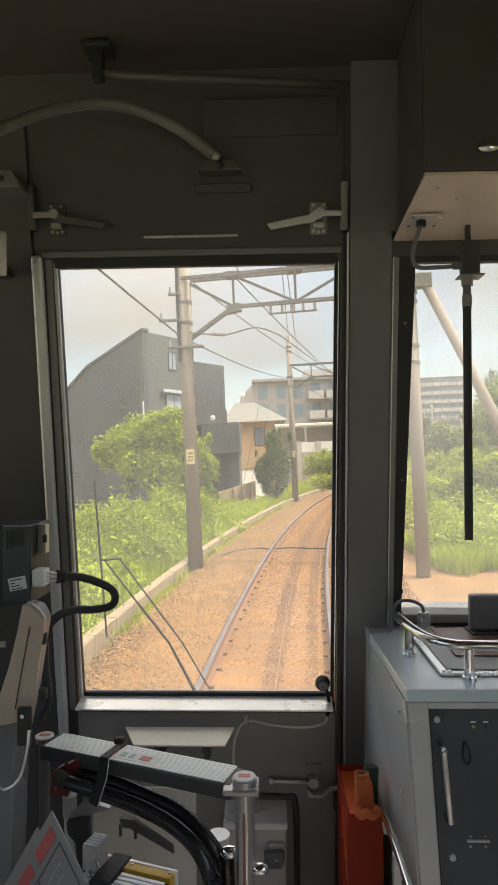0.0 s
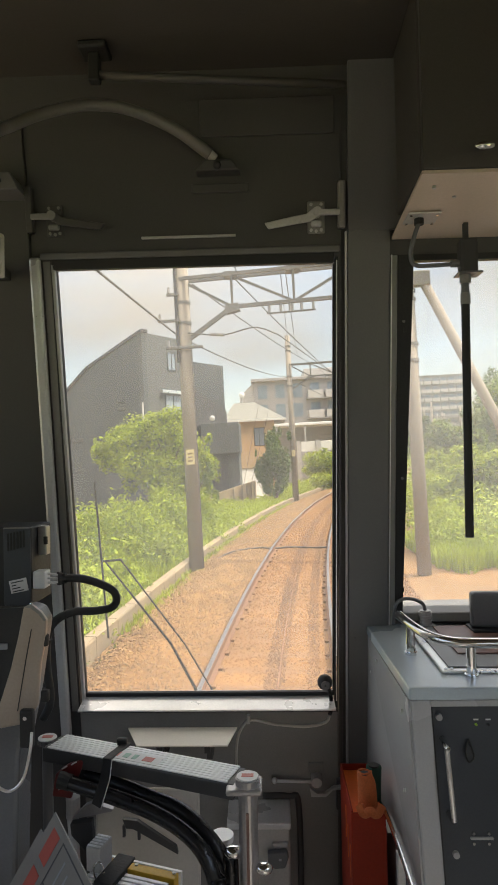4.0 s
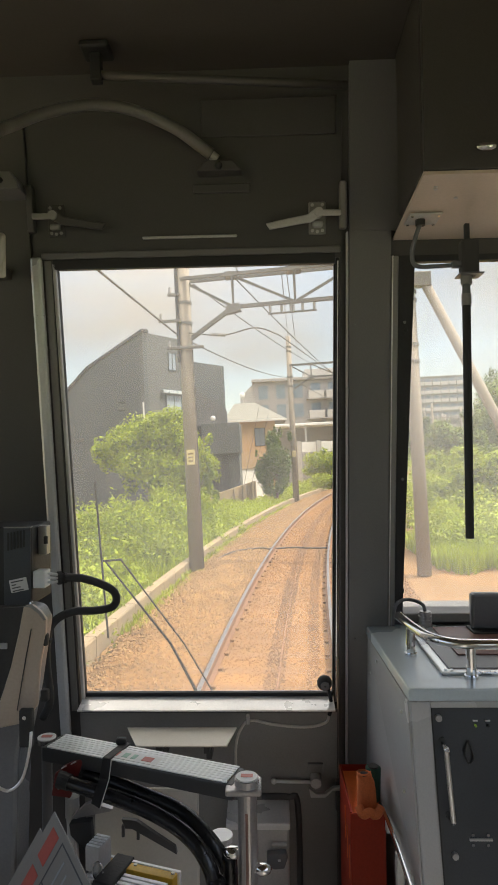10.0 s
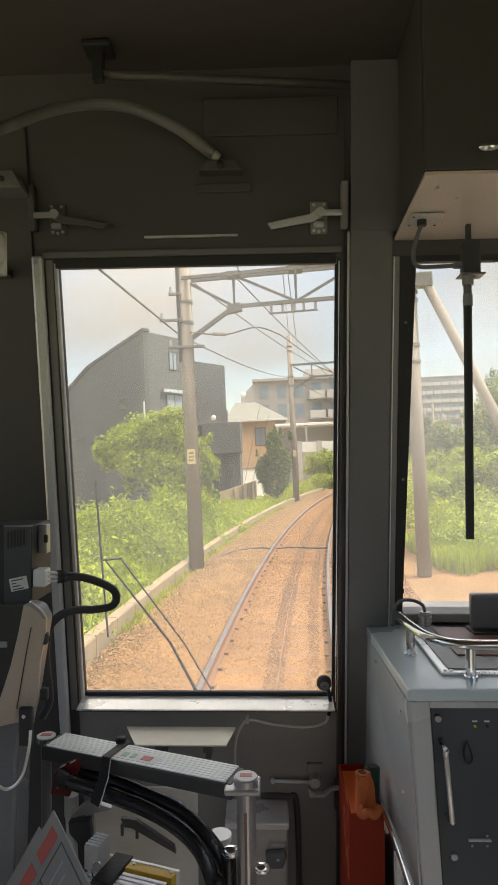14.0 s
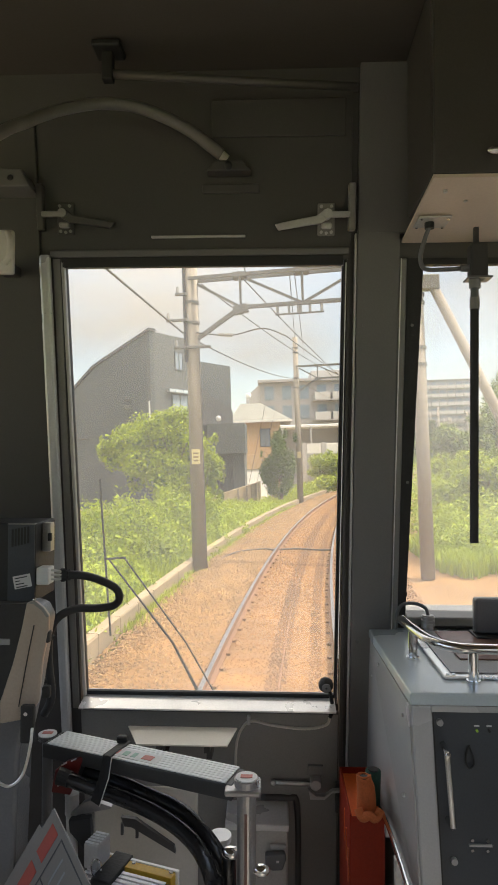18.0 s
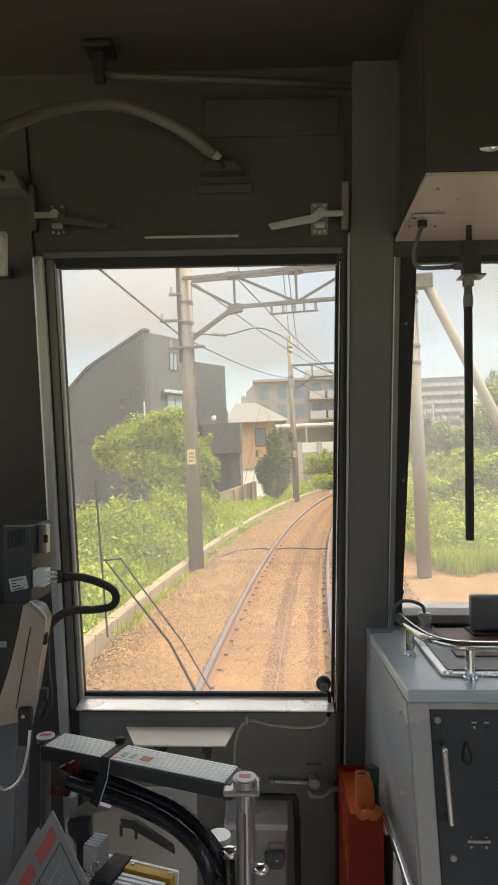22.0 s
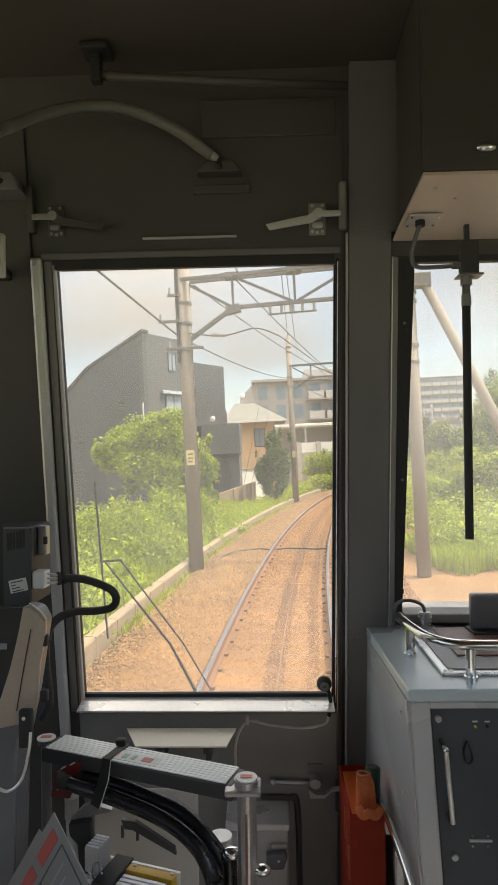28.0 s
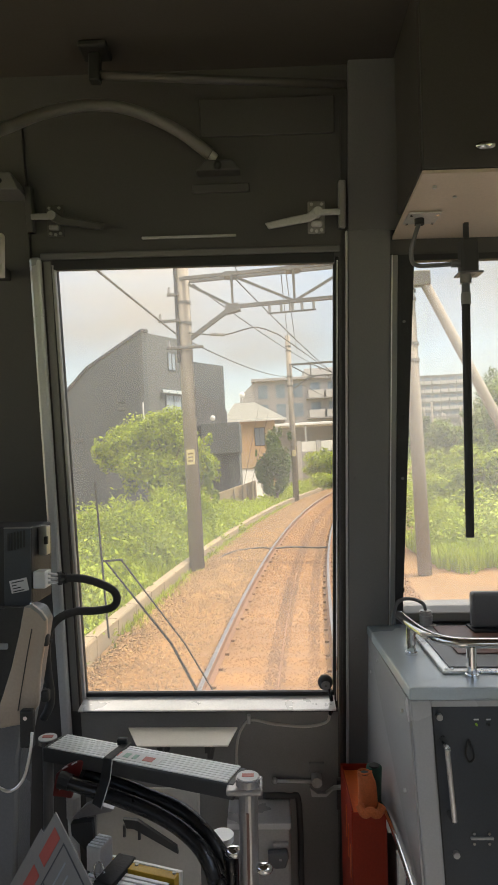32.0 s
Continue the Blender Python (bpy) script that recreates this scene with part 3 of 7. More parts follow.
pk += [bm.verts.new((v.co.x, v.co.y, 0.762)) for v in pk]
for f in ((0, 3, 2, 1), (4, 5, 6, 7), (0, 1, 5, 4), (1, 2, 6, 5), (2, 3, 7, 6), (3, 0, 4, 7)):
    bm.faces.new([pk[k] for k in f])
bmesh.ops.recalc_face_normals(bm, faces=bm.faces[:])
part("tray", bm, M_TRAY, t)
for u in (-0.24, -0.14):
    arm = box(B(), u - 0.006, u + 0.006, 1.32, 1.370, 0.735, 0.7615)
    part("bracket", box(arm, u - 0.006, u + 0.006, 1.370, 1.445, 0.700, 0.734), M_PANEL, t, "dark bracket to the door")
t = thing("microphone", fp(0.114, 0.846, 0.0), "black ball microphone on a bent lead at the window corner", "microphone", cab=True)
part("head", ball(B(), fp(0.112, 0.857, 0.030), 0.0165, seg=18), M_BLACK, t, smooth=True)
part("ring", cyl(B(), fp(0.112, 0.857, 0.028), fp(0.112, 0.857, 0.046), 0.0095), M_GREYBODY, t)
part("stem", tube(B(), [fp(0.120, 0.842, 0.024), fp(0.126, 0.815, 0.020), fp(0.128, 0.79, 0.016), fp(0.124, 0.772, 0.012)], 0.0042, n=6), M_BLACKG, t, smooth=True)
part("lead", tube(B(), [fp(0.124, 0.772, 0.010), fp(0.115, 0.752, 0.010), fp(0.07, 0.742, 0.010), fp(0.0, 0.748, 0.010), fp(-0.05, 0.758, 0.010), fp(-0.072, 0.742, 0.010), fp(-0.086, 0.70, 0.010), fp(-0.088, 0.62, 0.010)], 0.0032, n=8), M_CREAM, t, "thin pale lead", smooth=True)
part("clip", fbox(B(), -0.062, -0.054, 0.752, 0.772, 0.006, 0.018, 0.002), M_ALUD, t)
t = thing("bolt_handle", fp(0.095, 0.62, 0.006), "dull metal door handle with a long bolt rod", "handle", cab=True)
part("rose", fbox(B(), 0.075, 0.110, 0.632, 0.656, 0.006, 0.014, 0.002), M_PANEL2, t)
part("neck", cyl(B(), fp(0.092, 0.622, 0.006), fp(0.092, 0.622, 0.034), 0.012), M_ALUD, t)
part("grip", prism(B(), [(0.076, V(0.612)), (0.092, V(0.598)), (0.112, V(0.598)), (0.13, V(0.612)), (0.148, V(0.613)), (0.148, V(0.608)), (0.128, V(0.606)), (0.112, V(0.590)), (0.080, V(0.590))], 0.026, 0.036, FACE), M_ALUD, t)
part("catch_plate", fbox(B(), 0.1375, 0.1500, 0.545, 0.618, 0.0065, 0.020, 0.003), M_PANEL, t)
part("bolt_rod", tube(B(), [fp(-0.002, 0.617, 0.018), fp(0.10, 0.614, 0.018)], 0.0042, n=1), M_ALU, t, smooth=True)
part("knob", ball(B(), fp(-0.002, 0.617, 0.018), 0.007, seg=10), M_ALU, t, smooth=True)

t = thing("door_box", fp(-0.04, 0.45, 0.006), "grey steel equipment box on the lower door", "box", cab=True)
part("body", fbox(B(), -0.106, 0.030, 0.394, 0.549, 0.006, 0.075, 0.005), M_ALUD, t)
part("top_bar", fbox(B(), -0.108, 0.032, 0.549, 0.564, 0.006, 0.085, 0.003), M_SILL, t, "bright top edge")
part("latch_plate", fbox(B(), -0.010, 0.026, 0.504, 0.516, 0.075, 0.085, 0.003), M_ALUD, t)
part("pull_handle", prism(B(), [(-0.020, V(0.504)), (0.022, V(0.508)), (0.026, V(0.496)), (0.018, V(0.470)), (-0.004, V(0.468)), (-0.020, V(0.476))], 0.085, 0.100, FACE, 0.003), M_GREYBODY, t, "dark pull handle")
part("handle_mark", fbox(B(), 0.004, 0.010, 0.489, 0.494, 0.1002, 0.1010), M_PAPER, t)
part("cream_block", fbox(B(), -0.075, -0.055, 0.522, 0.546, 0.0755, 0.084, 0.002), M_CREAM, t, "small cream block")
part("panel_seam", tube(B(), [fp(-0.03, 0.575, 0.01), fp(0.03, 0.573, 0.01), fp(0.052, 0.55, 0.01), fp(0.056, 0.30, 0.01)], 0.007, n=5), M_PANEL, t, "raised seam", smooth=True)

t = thing("pillar_fixings", fp(0.229, 0.5, 0.02), "small round screws along the pillar cover", "screws", cab=True)
for z in (0.62, 0.95, 1.30, 1.62):
    for u in (0.180, 0.278):
        part("screw", cyl(B(), fp(u, z, 0.019), fp(u, z, 0.0215), 0.0030, seg=10), M_PILLAR, t)

# ---- window beside the door ----
win = thing("window_1", (0.65, 1.40, 1.0), "wide cab windscreen beside the door", "window", kind="structure", cab=True)
bm = B()
fbox(bm, 0.2677, 0.2900, 0.985, 1.752, -0.030, 0.006)
for v in bm.verts:
    if v.co.x > 0.28:
        v.co.x += -0.006 + 0.016 * (v.co.z - 0.985) / 0.767
fbox(bm, 0.2860, 1.0, 1.7400, 1.7519, -0.030, 0.005)
part("gasket", bm, M_BLACK, win, "broad black rubber gasket")
part("window_sill", fbox(B(), 0.2850, 1.0, 0.986, 1.006, -0.06, 0.016, 0.003), M_KICK, win, "grey sill")
for zz in (1.05, 1.20, 1.42, 1.60):
    part("jamb_clip", fbox(B(), 0.2800, 0.2870, zz, zz + 0.010, 0.0062, 0.0090, 0.001), M_BLACK, win)
part("jamb_strip", fbox(B(), 0.2505, 0.2670, 0.975, 1.7515, 0.0, 0.010, 0.003), M_PANEL2, win, "satin grey edge strip")
# raised bright line that draws the strip's highlight
part("jamb_highlight", fbox(B(), 0.2535, 0.2555, 0.975, 1.7515, 0.0102, 0.0118), M_ALU, win, "thin highlight drawn on the edge strip")
pane = part("pane", fbox(B(), 0.2700, 1.0, 1.0055, 1.7405, -0.024, -0.021), M_GLASS_SIDE, win, "dusty hazy glass")
pane.visible_shadow = False

# ---- overhead locker ----
t = thing("overhead_locker", (0.60, 1.15, 1.808), "dark grey overhead locker with a beige underside", "locker", cab=True)
part("body", box(B(), 0.255, 1.025, 1.032, 1.215, 1.806, 2.158, 0.004), M_PANEL, t)
d = part("door", box(B(), 0.257, 1.02, 1.018, 1.031, 1.807, 2.157, 0.0015), M_PANEL, t)
part("underside", prism(B(), [(1.020, 1.8000), (1.020, 1.8055), (1.2770, 1.7870), (1.2770, 1.7815)], 0.2555, 1.025, Matrix(((0, 0, 1, 0), (1, 0, 0, 0), (0, 1, 0, 0), (0, 0, 0, 1)))), M_UNDER, t, "beige underside panel, bounced light in its colour")
bm = ball(B(), (0.352, 1.006, 1.836), 0.012, (1.5, 0.7, 0.6), 12)
part("knob", bm, M_CHROME, d, "small chrome thumb latch", smooth=True)
for sx, sy in ((0.285, 1.06), (0.33, 1.10)):
    part("screw", cyl(B(), (sx, sy, 1.792), (sx, sy, 1.7968), 0.0035, seg=8), M_ALUD, t)

t = thing("lamp_lead", (0.285, 1.18, 1.7885), "grey lead from a plate under the locker to the lamp head", "cable", cab=True)
part("plate", box(B(), 0.262, 0.322, 1.150, 1.205, 1.7850, 1.7883, 0.001), M_ALUD, t)
for sx, sy in ((0.268, 1.156), (0.316, 1.156), (0.268, 1.199), (0.316, 1.199)):
    part("screw", cyl(B(), (sx, sy, 1.7825), (sx, sy, 1.7850), 0.0028, seg=8), M_CHROME, t)
part("gland", cyl(B(), (0.287, 1.178, 1.7745), (0.287, 1.178, 1.7853), 0.009, seg=12), M_BLACK, t)
part("lead", tube(B(), [(0.287, 1.178, 1.7785), (0.278, 1.178, 1.7535), (0.272, 1.185, 1.7235), (0.282, 1.195, 1.7045), (0.32, 1.2, 1.704), (0.358, 1.2, 1.706)], 0.0042, n=8), M_GREYBODY, t, smooth=True)

t = thing("stick_antenna", (0.375, 1.2, 1.80), "black stick antenna hanging from a dark bracket", "antenna", cab=True)
part("bracket", box(B(), 0.3660, 0.3985, 1.186, 1.216, 1.684, 1.7520, 0.005), M_DARK, t)
part("stem", box(B(), 0.378, 0.387, 1.206, 1.216, 1.7515, 1.790, 0.001), M_DARK, t)
part("flange", box(B(), 0.360, 0.405, 1.182, 1.220, 1.6840, 1.6875, 0.001), M_GREYBODY, t)
part("plug", cyl(B(), (0.350, 1.2, 1.706), (0.367, 1.2, 1.706), 0.007, seg=10), M_GREYBODY, t)
part("collar", cyl(B(), (0.3765, 1.2, 1.668), (0.3765, 1.2, 1.686), 0.0105, seg=14), M_PANEL2, t)
part("collar", cyl(B(), (0.376, 1.2, 1.650), (0.376, 1.2, 1.668), 0.0075, seg=14), M_GREYBODY, t)
part("collar", cyl(B(), (0.3758, 1.2, 1.628), (0.376, 1.2, 1.650), 0.0092, seg=14), M_PANEL2, t)
part("stick", cyl(B(), (0.3722, 1.2, 1.190), (0.3756, 1.2, 1.628), 0.0078, seg=16), M_BLACK, t, "matt black rod", smooth=False)

# ---- console ----
t = thing("driver_console", (0.60, 1.2, 0.0), "blue-grey steel console with a dark front panel", "console", cab=True)


def lean(bm):
    """The console's front edge runs out to the right towards the floor."""
    for v in bm.verts:
        v.co.x += 0.055 * (0.96 - v.co.z) * min(1.0, max(0.0, (1.42 - v.co.y) / 0.37))
    return bm


M_SIDE = Matrix(((0, 0, 1, 0), (1, 0, 0, 0), (0, 1, 0, 0), (0, 0, 0, 1)))   # y, z, x to x, y, z
bm = prism(B(), [(0.2155, 1.024), (1.02, 1.024), (1.02, 1.412), (0.2045, 1.412)], 0.955, 0.975, None, 0.003)
part("top", bm, M_DESK, t)
bm = prism(B(), [(1.030, 0.954), (1.410, 0.954), (1.47, 0.55), (1.49, 0.02), (1.04, 0.02), (1.034, 0.60)], 0.211, 0.222, M_SIDE)
for v in bm.verts:
    v.co.x += 0.0070 * max(0.0, (1.41 - v.co.y) / 0.38) - 0.004
part("side_panel", lean(bm), M_DESKS, t, "grey side panel")
part("front_frame", lean(box(B(), 0.2170, 0.2495, 1.0245, 1.050, 0.02, 0.9545, 0.003)), M_DESKS, t, "grey front frame")
part("front_lip", box(B(), 0.2495, 1.02, 1.0255, 1.050, 0.944, 0.9545, 0.002), M_DESKS, t, "grey front lip")
part("reveal", lean(box(B(), 0.2497, 0.2535, 1.036, 1.052, 0.02, 0.9435, 0.0)), M_BLACK, t, "dark reveal")
pn = part("front_panel", lean(box(B(), 0.2537, 1.02, 1.040, 1.052, 0.02, 0.9435, 0.0)), M_NAVY, t, "dark blue-grey door panel")
bm = tube(B(), [(0.2700, 1.039, 0.889), (0.2700, 1.012, 0.886), (0.2703, 1.010, 0.876), (0.2775, 1.010, 0.785), (0.2782, 1.012, 0.773), (0.2782, 1.039, 0.770)], 0.0048, n=6, seg=12)
part("handle", bm, M_CHROME, pn, "chrome pull handle", smooth=True)
for sx, sz in ((0.2650, 0.926 - 0.002), (0.2870, 0.705)):
    bm = cyl(B(), (sx, 1.033, sz), (sx, 1.041, sz), 0.0052, seg=12)
    part("screw", bm, M_ALUD, pn)
bm = cyl(B(), (0.3245, 1.036, 0.911), (0.3245, 1.041, 0.911), 0.0020, seg=10)
part("indicator", bm, M_LED, pn, "small yellow-green lit lamp")
part("indicator", cyl(B(), (0.3440, 1.036, 0.911), (0.3440, 1.041, 0.911), 0.0020, seg=10), M_BLACK, pn, "unlit lamp")
for sx in (0.3245, 0.3440):
    part("lettering", box(B(), sx - 0.004, sx + 0.004, 1.0385, 1.0402, 0.9175, 0.9195), M_PAPER, pn, "tiny unreadable bars")
bm = tube(B(), [(0.3110, 1.037, 0.888), (0.3060, 1.037, 0.868), (0.3110, 1.037, 0.852), (0.3190, 1.037, 0.858), (0.3170, 1.037, 0.872), (0.3110, 1.037, 0.888)], 0.0015, n=4, seg=6)
part("key_loop", bm, M_BLACK, pn, "black wire loop")
bm = B()
box(bm, 0.3110, 0.3470, 1.036, 1.0402, 0.7285, 0.7315)
part("hinge", bm, M_ALUD, pn)
for sx in (0.3160, 0.3400):
    for sz in (0.722, 0.738):
        part("rivet", cyl(B(), (sx, 1.036, sz), (sx, 1.041, sz), 0.0025, seg=8), M_CHROME, pn)
for sy, sz in ((1.06, 0.925), (1.05, 0.80), (1.055, 0.66), (1.30, 0.93), (1.38, 0.88)):
    part("screw", cyl(B(), (0.2085, sy, sz), (0.212, sy, sz), 0.0030, seg=8), M_ALUD, t)
fr = part("inlay_frame", box(B(), 0.285, 1.0, 1.085, 1.372, 0.975, 0.981, 0.002), M_ALU, t, "bright metal frame")
part("inlay", box(B(), 0.300, 0.985, 1.100, 1.358, 0.9812, 0.9835, 0.001), M_DESKF, fr)
part("blotter", box(B(), 0.335, 0.985, 1.165, 1.345, 0.9838, 0.9865, 0.001), M_BROWN, fr, "red-brown desk pad")
for sx in (0.293, 0.303):
    part("screw", cyl(B(), (sx, 1.092, 0.981), (sx, 1.092, 0.9835), 0.003, seg=8), M_CHROME, fr)

t = thing("grab_rail", (0.40, 1.10, 0.975), "polished chrome grab rail on the console top", "rail", cab=True)
bm = tube(B(), [(0.250, 1.262, 1.030), (0.252, 1.235, 1.031), (0.258, 1.185, 1.031), (0.272, 1.118, 1.031), (0.300, 1.082, 1.031), (0.345, 1.072, 1.031), (0.50, 1.070, 1.031), (0.95, 1.070, 1.031)], 0.0088, n=10, seg=16)
part("bar", bm, M_CHROME, t, smooth=True)
part("cap", ball(B(), (0.250, 1.263, 1.030), 0.0092, seg=12), M_CHROME, t, smooth=True)
for px, py in ((0.257, 1.195), (0.330, 1.073), (0.72, 1.07)):
    p = part("post", cyl(B(), (px, py, 0.976), (px, py, 1.026), 0.0085, seg=16), M_CHROME, t, smooth=False)
    part("foot", cyl(B(), (px, py, 0.975), (px, py, 0.980), 0.0115, seg=16), M_CHROME, p)

t = thing("desk_connector", (0.325, 1.36, 0.975), "ribbed black cable gland with a bent grey lead", "connector", cab=True)
part("gland", cyl(B(), (0.328, 1.375, 0.981), (0.328, 1.375, 1.012), 0.012, seg=16), M_POST, t)
for k in range(4):
    part("ring", cyl(B(), (0.328, 1.375, 0.984 + k * 0.007), (0.328, 1.375, 0.988 + k * 0.007), 0.0145, seg=16), M_POST, t)
part("base", cyl(B(), (0.328, 1.375, 0.9752), (0.328, 1.375, 0.982), 0.021, seg=18), M_ALU, t)
part("lead", tube(B(), [(0.328, 1.375, 1.012), (0.322, 1.375, 1.027), (0.300, 1.372, 1.037), (0.275, 1.365, 1.037), (0.261, 1.362, 1.022), (0.257, 1.362, 0.985)], 0.0038, n=8), M_GREYBODY, t, smooth=True)

t = thing("tablet", (0.48, 1.33, 0.986), "dark screen unit standing on the console", "screen", cab=True)
part("case", box(B(), 0.408, 0.60, 1.312, 1.335, 0.990, 1.062, 0.006), M_GREYBODY, t)
part("stand", box(B(), 0.404, 0.60, 1.290, 1.345, 0.9865, 0.9905, 0.001), M_BLACK, t)

t = thing("side_rail", (0.20, 1.1, 0.5), "chrome kick rail beside the console side", "rail", cab=True)
part("bar", tube(B(), [(0.203, 1.27, 0.665), (0.203, 1.17, 0.693), (0.204, 1.05, 0.700), (0.204, 0.93, 0.700)], 0.006, n=4), M_CHROME, t, smooth=True)
part("bracket", box(B(), 0.198, 0.211, 1.15, 1.165, 0.672, 0.69, 0.002), M_ALUD, t)
part("bracket", box(B(), 0.198, 0.211, 1.06, 1.075, 0.63, 0.69, 0.002), M_ALUD, t)

# ---- orange flag box ----
t = thing("flag_box", (0.165, 1.25, 0.0), "orange painted open box for rolled signal flags", "box", cab=True)
bm = B()
box(bm, 0.138, 0.142, 1.185, 1.366, 0.30, 0.692, 0.001)
box(bm, 0.198, 0.202, 1.185, 1.366, 0.30, 0.680, 0.001)
box(bm, 0.138, 0.202, 1.181, 1.185, 0.30, 0.690, 0.001)
box(bm, 0.138, 0.202, 1.362, 1.366, 0.30, 0.692, 0.001)
box(bm, 0.138, 0.202, 1.181, 1.366, 0.0, 0.30, 0.001)
part("body", bm, M_ORANGE, t)
# lid takes the brighter copy, standing for light on the same paint
part("lid", box(B(), 0.1425, 0.1975, 1.1855, 1.3615, 0.676, 0.680), M_ORANGE_LIT, t, "inner lid in the lit copy of the box orange")
for k in range(3):
    part("scratch", box(B(), 0.1365, 0.1380, 1.20 + k * 0.03, 1.206 + k * 0.03, 0.56 + k * 0.02, 0.62 + k * 0.02), M_CLOTHO, t, "pale worn mark")
t = thing("signal_flag", (0.17, 1.21, 0.30), "rolled orange signal flag standing in the orange box", "flag", group="rolled signal flags", cab=True)
bm = tube(B(), [(0.172, 1.215, 0.30), (0.173, 1.212, 0.68), (0.168, 1.21, 0.748)], 0.0230, n=6, taper=0.0140, seg=14)
part("roll", bm, M_CLOTHO, t, smooth=True)
bm = tube(B(), [(0.168, 1.21, 0.7475), (0.168, 1.21, 0.7495)], 0.0085, n=1, seg=14)
# solid dark disc paints the shade inside the roll
part("core", bm, M_DARK, t, "dark disc for the shade in the hollow end")
part("rolled_edge", tube(B(), [(0.168 + 0.0122 * math.cos(q * 0.6), 1.21 + 0.0122 * math.sin(q * 0.6), 0.748 + 0.0006 * q) for q in range(11)], 0.0020, n=3, seg=6), M_CLOTHO, t, "rolled cloth edge", smooth=True)
bm = tube(B(), [(0.154, 1.186, 0.702), (0.160, 1.176, 0.692), (0.172, 1.174, 0.697), (0.184, 1.176, 0.691), (0.196, 1.186, 0.700)], 0.008, n=5, seg=8)
part("fold", bm, M_CLOTHO, t, "crumpled hem", smooth=True)
t = thing("signal_flag", (0.192, 1.25, 0.30), "rolled dark green signal flag standing in the orange box", "flag", group="rolled signal flags", cab=True)
part("roll", tube(B(), [(0.186, 1.255, 0.30), (0.190, 1.250, 0.66), (0.1915, 1.25, 0.742)], 0.0125, n=4, taper=0.0150, seg=12), M_CLOTHG, t, smooth=True)
# dark disc again for the shaded hollow
part("core", cyl(B(), (0.1915, 1.25, 0.7422), (0.1915, 1.25, 0.745), 0.010, seg=12), M_DARK, t)

# ---- folded evacuation ladder ----
XZ = Matrix(((1, 0, 0, 0), (0, 0, -1, 0), (0, 1, 0, 0), (0, 0, 0, 1)))   # x, z, -y to x, y, z
t = thing("folding_ladder", (-0.2, 1.05, 0.0), "folded light-topped ribbed aluminium evacuation ladder strapped upright", "ladder", cab=True)


def tread(x0, y0, x1, y1, z, depth, drop, ribs, mat_top, nm):
    """A ribbed tread from (x0, y0) to (x1, y1), its near edge on that line."""
    d = Vector((x1 - x0, y1 - y0, 0))
    ln = d.length
    m = Matrix.Translation((x0, y0, z)) @ Matrix.Rotation(math.atan2(d.y, d.x), 4, "Z")
    # tread body carries the side shade, ribs the window light, in their colours
    p = part(nm, box(B(), 0, ln, 0, depth, -drop, 0, 0.002, m), M_BEAM, t, "light-topped ribbed aluminium tread")
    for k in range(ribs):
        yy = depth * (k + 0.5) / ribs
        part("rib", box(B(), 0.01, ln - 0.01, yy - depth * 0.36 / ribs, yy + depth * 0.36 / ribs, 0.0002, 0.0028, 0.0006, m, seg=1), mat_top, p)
    return p


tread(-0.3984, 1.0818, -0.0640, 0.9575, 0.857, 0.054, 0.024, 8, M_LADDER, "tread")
part("end_cap", cyl(B(), (-0.400, 1.112, 0.852), (-0.400, 1.112, 0.860), 0.0175, seg=20), M_POST, t)
part("sticker", cyl(B(), (-0.400, 1.112, 0.8602), (-0.400, 1.112, 0.8618), 0.016, seg=20), M_PAPER, t, "round white and red sticker")
part("sticker_mark", box(B(), -0.409, -0.391, 1.108, 1.117, 0.8620, 0.8628), M_PINK, t, "faded red arrow mark")
cap = part("post_head", cyl(B(), (-0.042, 0.9625, 0.848), (-0.042, 0.9625, 0.866), 0.0185, seg=20), M_POST, t)
part("lug", box(B(), -0.074, -0.020, 0.942, 0.988, 0.847, 0.856, 0.003), M_POST, t)
part("sticker", cyl(B(), (-0.042, 0.9625, 0.8665), (-0.042, 0.9625, 0.8685), 0.0165, seg=20), M_PAPER, t, "round white and red sticker")
part("sticker_mark", box(B(), -0.051, -0.033, 0.958, 0.967, 0.8687, 0.8695), M_PINK, t)
p = part("post", cyl(B(), (-0.042, 0.9625, 0.02), (-0.042, 0.9625, 0.848), 0.0145, seg=20), M_POST, t, "round aluminium post", smooth=False)
part("warning_strip", box(B(), -0.0445, -0.0405, 0.9470, 0.9485, 0.68, 0.82), M_BROWN, p, "faded red printed strip")
for k, zz in enumerate((0.735, 0.665)):
    part("joint", ball(B(), (-0.042 + 0.022, 0.955, zz), 0.010, (1.4, 1, 0.9), 12), M_CHROME, t, "bright hinge joint", smooth=True)
    part("joint", ball(B(), (-0.066, 0.975, zz + 0.012), 0.011, (1.4, 1, 0.9), 12), M_CHROME, t, smooth=True)
p = part("post", cyl(B(), (-0.087, 1.02, 0.02), (-0.087, 1.02, 0.738), 0.0155, seg=18), M_POST, t)
part("post_head", cyl(B(), (-0.087, 1.02, 0.738), (-0.087, 1.02, 0.747), 0.0185, seg=20), M_LADDER, p)
part("post", cyl(B(), (-0.40, 1.11, 0.02), (-0.40, 1.112, 0.852), 0.009, seg=16), M_GREYBODY, t)
part("hinge_plate", prism(B(), [(-0.372, 0.790), (-0.340, 0.786), (-0.318, 0.846), (-0.322, 0.850), (-0.345, 0.842), (-0.366, 0.826)], -1.060, -1.052, XZ, 0.002), M_RED, t, "red painted clamp")
